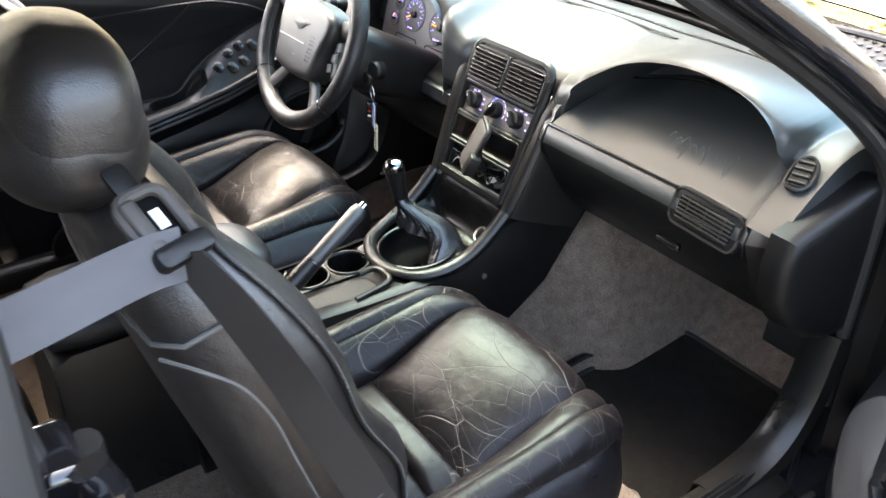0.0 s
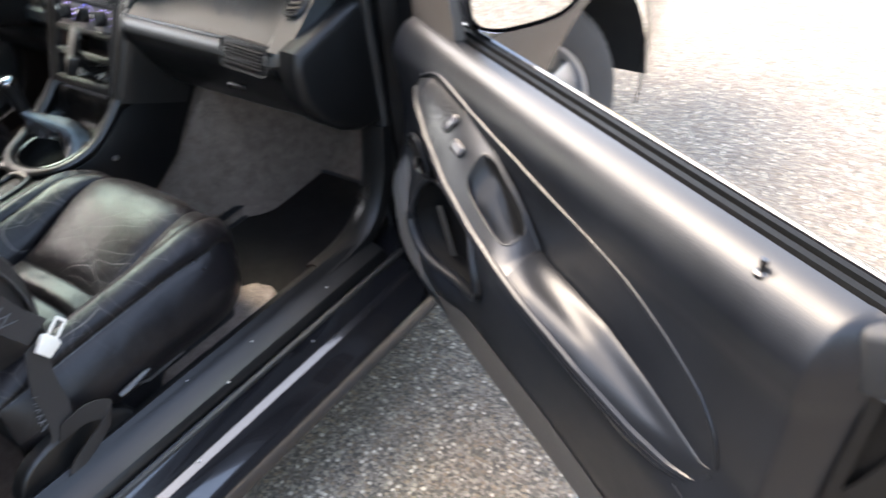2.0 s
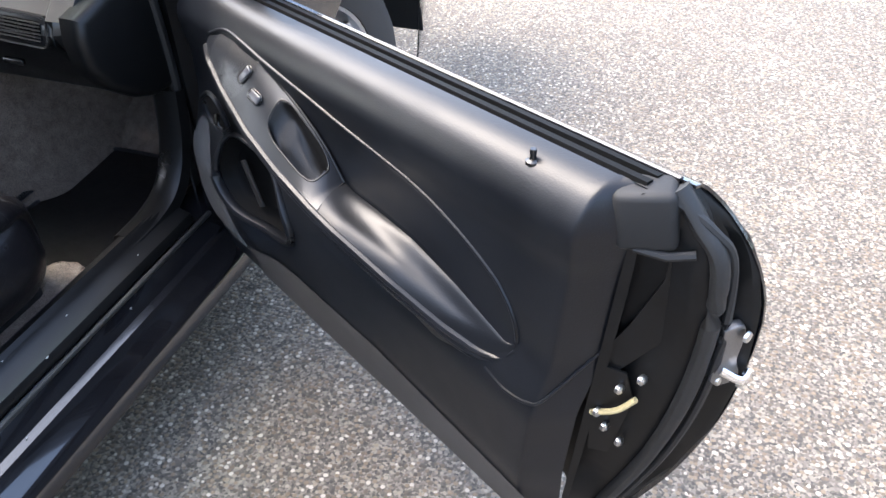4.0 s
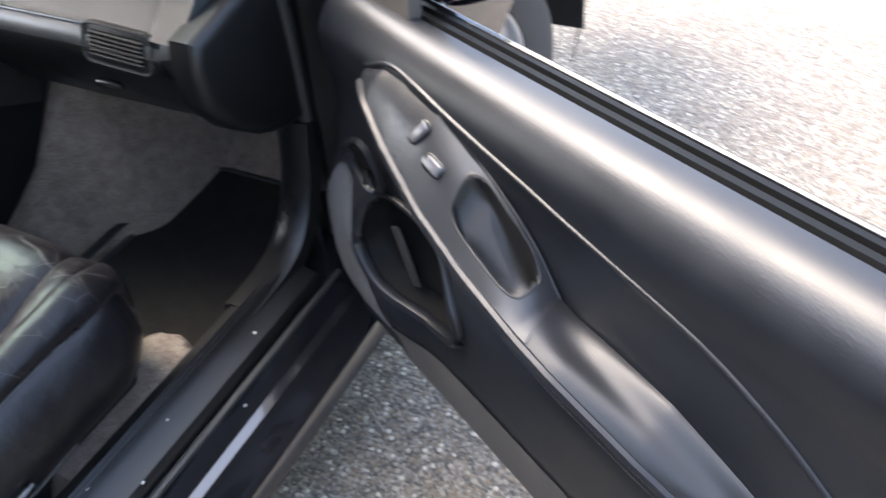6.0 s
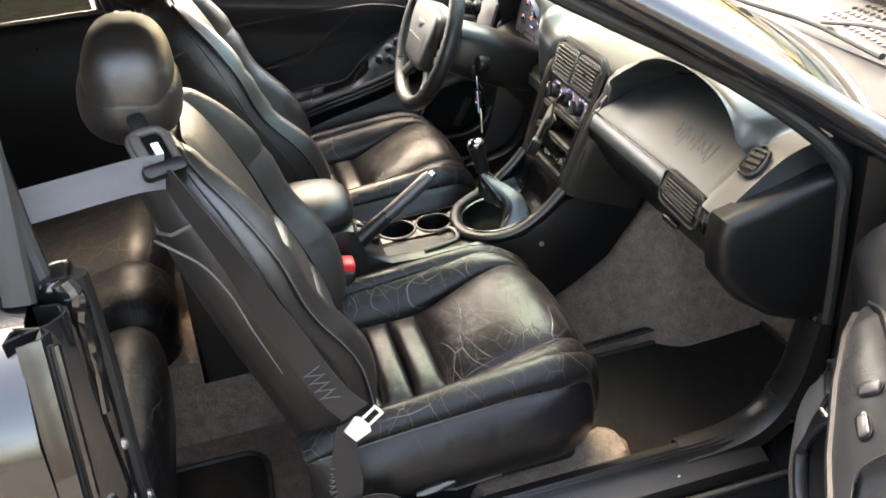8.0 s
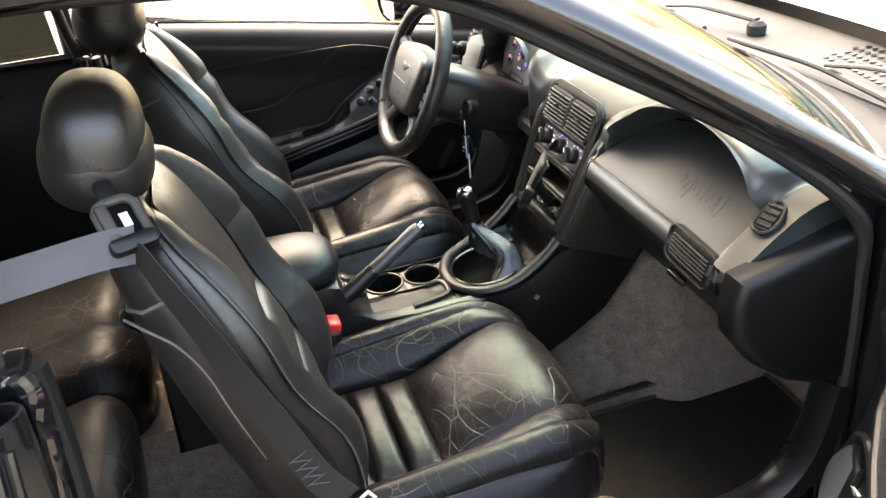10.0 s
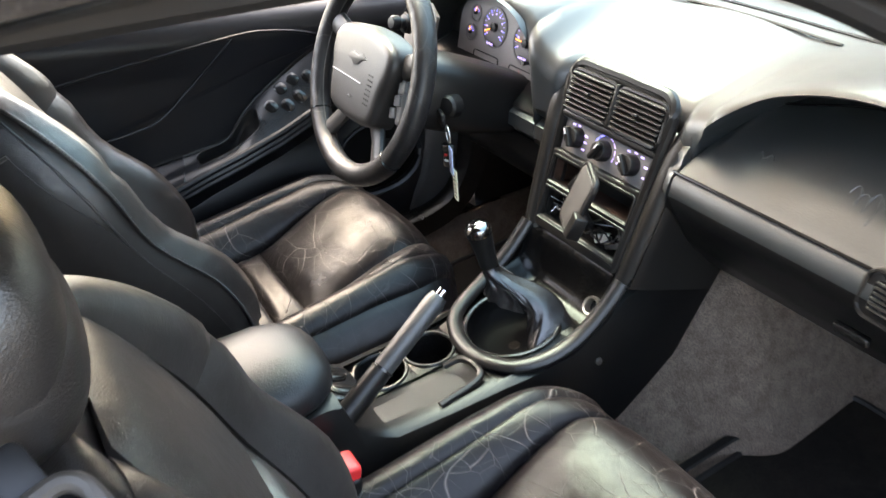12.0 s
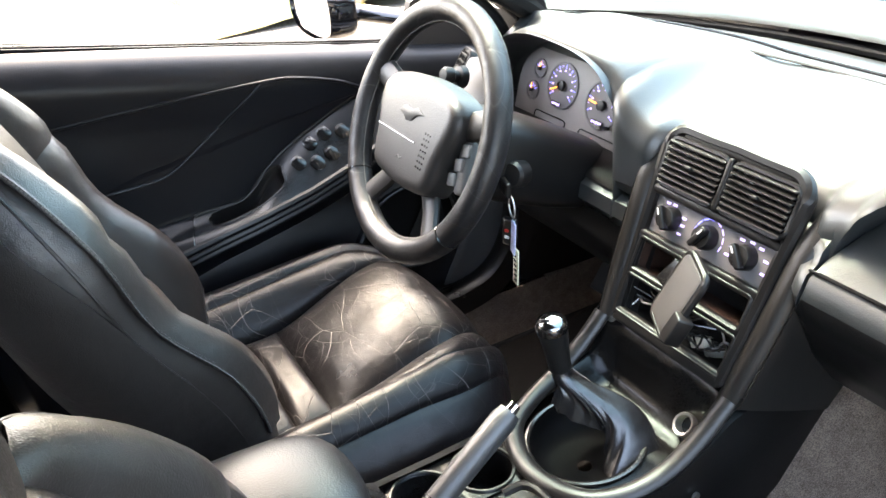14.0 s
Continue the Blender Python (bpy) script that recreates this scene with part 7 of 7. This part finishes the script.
    # scooped door pull: a steep back wall, a floor that rises towards the front
    ring = []
    for a in (2 * math.pi * j / 56 for j in range(56)):
        c, s_ = math.cos(a), math.sin(a)
        ring.append((CUP_X + 1.03 * CUP_H * math.copysign(abs(c) ** 0.5, c), CUP_U + 1.04 * CUP_W * math.copysign(abs(s_) ** 0.5, s_)))
    bm = bmesh.new()
    loops = []
    for f, dep in ((1.0, 0.001), (0.97, -0.006), (0.93, -0.022), (0.86, -0.040), (0.70, -0.050), (0.4, -0.054)):
        loop = []
        for x, u in ring:
            rise = 0.55 * smooth_step(CUP_X - 0.02, CUP_X + CUP_H, x)
            loop.append(bm.verts.new(shelf(CUP_X + (x - CUP_X) * f, CUP_U + (u - CUP_U) * f) + V(0, 0.1 * dep, dep * (1 - rise))))
        loops.append(loop)
    for l0, l1 in zip(loops, loops[1:]):
        for j in range(56):
            bm.faces.new((l0[j], l0[(j + 1) % 56], l1[(j + 1) % 56], l1[j]))
    bm.faces.new(loops[-1])
    # shade in the hollow is helped by a darker vinyl than the plate's
    P("door_pull", bm, DASH_DARK, plate_ob, "dark scooped door pull", 70)
    P("pull_rim", tube([shelf(x, u, 0.0) for x, u in ring], 0.0016, 8, closed=True), PLASTIC, plate_ob)
    if side < 0:
        switches = [(-0.332, 0.45, 75), (-0.374, 0.55, 10)]
    else:
        switches = [(-0.345, 0.48, 0), (-0.388, 0.48, 80), (-0.420, 0.30, 80), (-0.420, 0.70, 80), (-0.450, 0.30, 80), (-0.450, 0.70, 80), (-0.482, 0.50, 80)]
    for x, u, turn in switches:
        q = shelf(x, u, 0.0)
        du, dx = shelf(x, u + 0.05) - shelf(x, u - 0.05), shelf(x + 0.02, u) - shelf(x - 0.02, u)
        nz = du.cross(dx).normalized()
        nz = nz if nz.z > 0 else -nz
        m = aim(q, nz, dx) @ pose(0, 0, 0.0005, 0, 0, turn * k)
        w, h = (0.038, 0.022) if side < 0 else (0.030, 0.024)
        base = P("window_switch", plate(rounded(w, h, h * 0.45), 0.0025, m, 0.001), PLASTIC_GLOSS, plate_ob, "rounded rocker switch surround")
        cap = rbox((w * 0.82, h * 0.72, 0.006), m @ pose(0, 0, 0.0015 if side < 0 else -0.0005, 0, 6), 0.0028, 3)
        P("switch_rocker", cap, (bpy.data.materials.get("worn_switch") or surface("worn_switch", (0.045, 0.045, 0.05), 0.22)) if side < 0 else PLASTIC_GLOSS, plate_ob, "worn rocker")

    # speaker pod, map pocket and inside handle
    pm = Matrix(((1, 0, 0, 0), (0, 0, k, 0), (0, 1, 0, 0), (0, 0, 0, 1)))

    def laid(shape, proud, n=26, m=10):
        """A patch of the given outline lying on the trim's face."""
        pts = outline(shape)
        x0, x1 = min(q[0] for q in pts) + 0.0006, max(q[0] for q in pts) - 0.0006
        rows = []
        for i in range(n + 1):
            x = x0 + (x1 - x0) * (0.5 - 0.5 * math.cos(math.pi * i / n))
            cuts = [a[1] + (b_[1] - a[1]) * (x - a[0]) / (b_[0] - a[0]) for a, b_ in zip(pts, pts[1:] + pts[:1]) if (a[0] - x) * (b_[0] - x) < 0]
            lo, hi = min(cuts), max(cuts)
            rows.append([V(x, face(x, lo + (hi - lo) * j / m) + proud * (0.25 + 0.75 * min(1, 5 * min(j, m - j) / m)), lo + (hi - lo) * j / m) for j in range(m + 1)])
        return grid_mesh(rows)

    pod = [(-0.042, 0.535), (-0.046, 0.44), (-0.080, 0.36), (-0.160, 0.300), (-0.205, 0.302), (-0.196, 0.370), (-0.162, 0.44), (-0.140, 0.51), (-0.110, 0.565), (-0.070, 0.570)]
    P("speaker_grille", laid(pod, 0.006), surface("speaker_cloth", (0.045, 0.045, 0.045), 0.8, grain=1200, bump=0.8) if side < 0 else bpy.data.materials["speaker_cloth"], trim, "charcoal speaker grille", 80)
    bm = bmesh.new()
    loops = []
    for f, dep in ((1.05, 0.001), (1.0, -0.010), (0.95, -0.030), (0.9, -0.045)):
        cxm, czm = sum(q[0] for q in pk_line) / len(pk_line), sum(q[1] for q in pk_line) / len(pk_line)
        loops.append([bm.verts.new(V(cxm + (x - cxm) * f, face(x, z) + dep, czm + (z - czm) * f)) for x, z in pk_line])
    for l0, l1 in zip(loops, loops[1:]):
        for j in range(len(l0)):
            bm.faces.new((l0[j], l0[(j + 1) % len(l0)], l1[(j + 1) % len(l0)], l1[j]))
    bm.faces.new(loops[-1])
    # near-black colour adds to the shade in the pocket's depth
    pocket = P("map_pocket", bm, SEAL_AND_HOLLOW, trim, "dark map pocket", 60)
    P("pocket_rim", tube([V(x, face(x, z) + 0.001, z) for x, z in pk_line], [0.006 + 0.006 * smooth_step(0.56, 0.47, z) for x, z in pk_line], 8, closed=True, flat=0.8), DOOR_VINYL, trim, "padded pocket rim")
    P("pocket_bracket", rbox((0.024, 0.004, 0.100), Matrix.Translation(V(-0.235, face(-0.235, 0.49) - 0.034, 0.482)) @ pose(0, 0, 0, 0, 30), 0.0015), PLASTIC_MATT, trim, "grey bracket in the pocket")
    ip = outline([(-0.126, 0.640), (-0.160, 0.662), (-0.192, 0.655), (-0.222, 0.615), (-0.195, 0.592), (-0.140, 0.602)])
    P("handle_recess", plate(ip, 0.004, pm @ pose(0, 0, 0.082)), PLASTIC_GLOSS, trim, "dark oval recess")
    P("recess_rim", tube([V(x, 0.086, z) for x, z in ip], 0.005, 6, closed=True), DOOR_VINYL, trim)
    P("inside_handle", tube([V(-0.190, 0.090, 0.628), V(-0.202, 0.100, 0.615), V(-0.206, 0.096, 0.604)], 0.006, 8), CHROME, trim, "chromed inside handle")
    # lock pin near the back of the belt
    lp = lathe([(0.0095, -0.002), (0.009, 0.002), (0.0048, 0.004), (0.0038, 0.008), (0.0046, 0.014), (0.0038, 0.018), (0, 0.018)], Matrix.Translation(V(-0.975, 0.030, zb(-0.975) - 0.014)), 16)
    P("lock_pin", lp, PLASTIC_GLOSS, trim, "black lock pin")
    # bare end of the door: folded steel shell with a hollow, seal, latch
    end_x = lambda y, z: lerp([(-0.105, outer_x(z)), (-0.05, seal_x(z)), (0.004, rear(z))], y)
    rows = []
    for z in np.linspace(0.235, zb(-1.14) - 0.008, 30):
        out = -0.108 + 0.050 * smooth_step(0.80, 0.90, z) + 0.02 * smooth_step(0.40, 0.26, z)
        deep = 0.040 * smooth_step(0.27, 0.33, z) * smooth_step(0.84, 0.80, z)
        rows.append([V(end_x(y, z) + dx, y, z) for dx, y in ((0.0, 0.004), (0.0, -0.003), (deep, -0.005), (deep, -0.033), (0.0, -0.036), (-0.003, -0.048), (-0.002, -0.060), (0.4 * deep, -0.064), (0.4 * deep, out + 0.018), (-0.002, out + 0.012), (-0.003, out + 0.004), (0.0, out))])
    # dark dull paint stands in for dark surroundings mirrored in a glossy end
    end = P("door_end", grid_mesh(rows), PAINT_DULL, None, "dull black door shell end", 40)
    E = lambda y, z, out=0.0: V(end_x(y, z) - out, y, z)
    P("end_seal", tube(spline([E(-0.034, zb(-1.1) - 0.004, 0.004), E(-0.040, 0.85, 0.012), E(-0.050, 0.79, 0.012), E(-0.050, 0.62, 0.012), E(-0.046, 0.44, 0.012), E(-0.030, 0.25, 0.010)], 6), 0.014, 10, flat=0.8), RUBBER, end, "dusty rubber seal")
    P("seal_lip", tube(spline([E(-0.020, zb(-1.1) - 0.010, 0.006), E(-0.045, 0.845, 0.022), E(-0.066, 0.79, 0.012), E(-0.068, 0.62, 0.010), E(-0.064, 0.44, 0.010), E(-0.045, 0.25, 0.008)], 6), 0.006, 8), RUBBER, end, "rubber lip")
    steel = surface("dark_steel", (0.20, 0.195, 0.19), 0.35, metal=0.9) if side < 0 else bpy.data.materials["dark_steel"]
    latch = P("latch", plate([(p.x, p.y) for p in spline([(a, b, 0) for a, b in ((-0.016, 0.045), (0.008, 0.050), (0.016, 0.030), (0.012, -0.010), (0.020, -0.040), (0.0, -0.052), (-0.020, -0.040), (-0.014, 0.0), (-0.016, 0.045))], 3)[:-1]], 0.012, aim(E(-0.084, 0.655, -0.004), (-1, 0.45 * k, 0), (0, -k, 0)), 0.003), steel, end, "worn steel latch")
    P("latch_claw", tube(spline([E(-0.102, 0.628, 0.010), E(-0.086, 0.622, 0.024), E(-0.070, 0.634, 0.016)], 4), 0.006, 8), CHROME, end, "bright latch claw")
    for y, z in ((-0.088, 0.690), (-0.074, 0.612), (-0.096, 0.607)):
        P("latch_screw", lathe([(0.008, 0), (0.007, 0.004), (0, 0.005)], Matrix.Translation(E(y, z, 0.012)) @ Matrix.Rotation(radians(-90), 4, "Y"), 10), STEEL, end, "steel screw")
    P("corner_cap", rbox((0.072, 0.052, 0.078), Matrix.Translation(E(-0.018, zb(-1.13) - 0.046, -0.022)) @ pose(0, 0, 0, 0, 8, 35 * k), 0.010, 3), PLASTIC_MATT, end, "dusty rubber corner cap")
    P("cap_bead", tube([E(0.002, zb(-1.13) - 0.084, 0.004), E(-0.016, zb(-1.13) - 0.088, 0.012), E(-0.036, zb(-1.13) - 0.082, 0.010)], 0.006, 8), RUBBER, end, "worn bead under the cap")
    bm = bmesh.new()
    brace = [(-0.032, 0.81), (-0.028, 0.756), (-0.014, 0.67), (0.0, 0.60), (-0.014, 0.575), (-0.036, 0.655)]
    f = bm.faces.new([bm.verts.new(E(y, z, -0.012)) for y, z in brace])
    P("inner_brace", thicken(bm, 0.003), PAINT_DULL, end, "scratched steel brace")
    bm = bmesh.new()
    f = bm.faces.new([bm.verts.new(E(y, z, -0.008)) for y, z in ((-0.004, 0.59), (-0.020, 0.585), (-0.030, 0.53), (-0.026, 0.40), (-0.010, 0.40), (-0.003, 0.50))])
    P("hinge_plate", thicken(bm, 0.003), PAINT_DULL, end, "dark lower plate")
    P("latch_rod", tube(spline([E(0.001, 0.492, 0.004), E(-0.010, 0.515, 0.016), E(-0.022, 0.545, 0.012)], 4), 0.0045, 8), surface("yellowed_plastic", (0.45, 0.36, 0.18), 0.5) if side < 0 else bpy.data.materials["yellowed_plastic"], end, "yellowed rod clip")
    for y, z in ((-0.012, 0.556), (-0.024, 0.585), (-0.010, 0.468), (-0.024, 0.44), (-0.002, 0.497), (-0.02, 0.86)):
        P("bolt", lathe([(0.008, 0), (0.008, 0.005), (0.004, 0.008), (0, 0.008)], Matrix.Translation(E(y, z, 0.004)) @ Matrix.Rotation(radians(-90), 4, "Y"), 10), STEEL, end, "dull steel bolt")
    # outside mirror and its sail panel
    sail = [[V(x, -0.012, z) for z in (zb(x) - 0.01, t)] for x, t in ((-0.02, 0.93), (-0.06, 0.962), (-0.13, 0.955), (-0.185, 0.93), (-0.205, 0.868))]
    P("mirror_sail", thicken(grid_mesh(sail), 0.02), FADED, None, "faded brown-black plastic mirror sail")
    mc = V(-0.195, -0.125, 0.902) if side < 0 else V(-0.285, -0.200, 0.905)
    rows = []
    for i in range(11):
        u = i / 10
        r = (0.25 + 0.75 * smooth_step(0.0, 0.55, u)) if u < 0.95 else 0.97
        rows.append([mc + V(0.085 - 0.115 * u, 0.115 * r * math.copysign(abs(math.cos(a)) ** 0.7, math.cos(a)), 0.064 * r * math.copysign(abs(math.sin(a)) ** 0.7, math.sin(a))) for a in (2 * math.pi * j / 36 for j in range(36))])
    shell = P("mirror_shell", grid_mesh(rows, closed=True), PAINT, None, "glossy black mirror housing")
    glass = [(mc + V(-0.024, 0.104 * math.copysign(abs(math.cos(a)) ** 0.7, math.cos(a)), 0.056 * math.copysign(abs(math.sin(a)) ** 0.7, math.sin(a)))) for a in (2 * math.pi * j / 36 for j in range(36))]
    bm = bmesh.new()
    bm.faces.new([bm.verts.new(q) for q in glass])
    P("mirror_glass", bm, MIRROR, shell, "mirror glass")
    P("mirror_arm", tube([V(-0.12, -0.022, 0.865), V(-0.125, -0.06, 0.872), mc + V(0.045, 0.03, -0.015)], 0.022, 12, flat=0.8), PAINT, shell)
    return d


door_r = car_door("passenger_door", "open black car door with vinyl trim, standing out from the body", -1, 59.5)
door_l = car_door("driver_door", "shut black car door with vinyl trim and window switches", 1, 0.0)

# ---- wipers ----
for y0, y1 in ((-0.50, -0.02), (0.08, 0.56)):
    wp = thing("wiper", "matt black wiper arm and blade lying on the cowl", "wiper", (0.33, y0, 0.91), group="wipers")
    part("pivot", lathe([(0.022, 0), (0.022, 0.02), (0.012, 0.03), (0, 0.03)], pose(0.36, y0, 0.905), 20), PLASTIC_MATT, wp)
    part("arm", tube(spline([(0.36, y0, 0.935), (0.31, (y0 + y1) / 2 - 0.1, 0.945), (0.27, (y0 + y1) / 2, 0.935)], 5), [0.012] * 5 + [0.009] * 6, 8, flat=0.5), PLASTIC_MATT, wp)
    part("blade", tube([(0.285 - 0.06 * abs(u - 0.5), y0 + 0.05 + (y1 - y0) * u, 0.921) for u in np.linspace(0, 1, 8)], 0.007, 8), RUBBER, wp)

# ---- beyond the car: lawn with fallen leaves, woods ----
def lawn_material():
    m, nt, q = tree("leafy_lawn")
    v = coords(nt)
    blades = node(nt, "ShaderNodeTexNoise", Scale=60.0, Detail=5.0, Roughness=0.7)
    patch = node(nt, "ShaderNodeTexNoise", Scale=2.2, Detail=5.0, Roughness=0.6)
    for n in (blades, patch):
        link(nt, v, n.inputs["Vector"])
    green = ramp(nt, blades.outputs["Fac"], [(0.3, (0.05, 0.08, 0.015)), (0.7, (0.22, 0.25, 0.06))])
    gold = ramp(nt, blades.outputs["Fac"], [(0.3, (0.20, 0.11, 0.02)), (0.7, (0.55, 0.36, 0.08))])
    mix = nt.nodes.new("ShaderNodeMix")
    mix.data_type = "RGBA"
    link(nt, ramp(nt, patch.outputs["Fac"], [(0.42, grey(0)), (0.55, grey(1))]), mix.inputs["Factor"])
    link(nt, green, mix.inputs["A"])
    link(nt, gold, mix.inputs["B"])
    link(nt, mix.outputs["Result"], q.inputs["Base Color"])
    q.inputs["Roughness"].default_value = 0.9
    b = node(nt, "ShaderNodeBump", Strength=1.0, Distance=0.02)
    link(nt, blades.outputs["Fac"], b.inputs["Height"])
    link(nt, b.outputs["Normal"], q.inputs["Normal"])
    return m


LAWN = lawn_material()
for name_x, name_y, n in (((2.05, 10.0), (0.5, 2.4), 30), ((0.42, 7.0), (4.4, 14.0), 30)):
    rows = []
    for i in range(n):
        x = name_x[0] + (name_x[1] - name_x[0]) * i / (n - 1)
        rows.append([Vector((x + 0.06 * math.sin(2.7 * y) * (i == 0), y, 0.012 + 0.05 * smooth_step(0, 3, i) + 0.02 * math.sin(1.3 * y + x))) for y in np.linspace(*name_y, 40)])
    rows.insert(0, [Vector((q.x - 0.05, q.y, -0.01)) for q in rows[0]])
    tagged(part("lawn", grid_mesh(rows), LAWN), "green lawn strewn with yellow leaves", "lawn", kind="structure")
random.seed(11)
LEAF = [surface("leaf_gold", (0.62, 0.40, 0.07), 0.6, bump=0, vary=0.4, patch=30), surface("leaf_brown", (0.30, 0.15, 0.04), 0.7, bump=0, vary=0.4, patch=30)]
for mi, mat_ in enumerate(LEAF):
    bm = bmesh.new()
    for k in range(450):
        x, y = 2.15 + random.random() ** 1.6 * 6, random.uniform(0.6, 2.35)
        s_, a = random.uniform(0.025, 0.05), random.uniform(0, 6.28)
        z = 0.075 + 0.02 * math.sin(1.3 * y + x) + random.uniform(0, 0.015)
        vs = [bm.verts.new((x + s_ * math.cos(a + t_) * f, y + s_ * math.sin(a + t_) * f, z + h)) for t_, f, h in ((0, 1, 0.006), (1.2, 0.6, 0.0), (2.6, 0.8, 0.01), (3.6, 0.8, 0.0), (5.1, 0.6, 0.006))]
        bm.faces.new(vs)
    tagged(part("fallen_leaves", bm, mat_), "yellow and brown fallen leaves lying on the lawn", "leaves", kind="stuff")


def woods(a0, a1, seed):
    """Leafless far woods: many thin trunks and twigs along an arc about the car."""
    random.seed(seed)
    verts, faces = [], []

    def limb(p, q, r0, r1):
        side = Vector((-(q - p).y, (q - p).x, 0))
        side = side.normalized() if side.length > 1e-3 else Vector((-p.y, p.x, 0)).normalized()
        other = (q - p).normalized().cross(side)
        n = len(verts)
        for c, r in ((p, r0), (q, r1)):
            verts.extend([c + side * r, c - side * r * 0.5 + other * r * 0.87, c - side * r * 0.5 - other * r * 0.87])
        faces.extend([(n, n + 1, n + 4, n + 3), (n + 1, n + 2, n + 5, n + 4), (n + 2, n, n + 3, n + 5)])

    for k in range(150):
        a, d = radians(random.uniform(a0, a1)), random.uniform(26, 44)
        foot = Vector((d * math.cos(a), d * math.sin(a), 0))
        h = random.uniform(5, 10)
        top = foot + Vector((random.uniform(-0.6, 0.6), random.uniform(-0.6, 0.6), h))
        limb(foot, top, 0.20, 0.03)
        for j in range(16):
            u = random.uniform(0.3, 0.97)
            p = foot.lerp(top, u)
            q = p + Vector((random.gauss(0, 1), random.gauss(0, 1), random.uniform(0.5, 1.6))) * (1.5 * (1.15 - u))
            limb(p, q, 0.055, 0.015)
            for i in range(3):
                w = p.lerp(q, random.uniform(0.4, 1))
                limb(w, w + Vector((random.gauss(0, 0.5), random.gauss(0, 0.5), random.uniform(0.2, 0.8))), 0.022, 0.008)
    me = bpy.data.meshes.new("far_woods")
    me.from_pydata([tuple(v) for v in verts], [], faces)
    me.materials.append(surface("bark", (0.10, 0.075, 0.055), 0.9, grain=4.0, patch=1.0) if "bark" not in bpy.data.materials else bpy.data.materials["bark"])
    tagged(new("far_woods", me), "bare brown woods far beyond the drive", "woods", kind="stuff")


woods(-170, -20, 3)
woods(150, 200, 5)
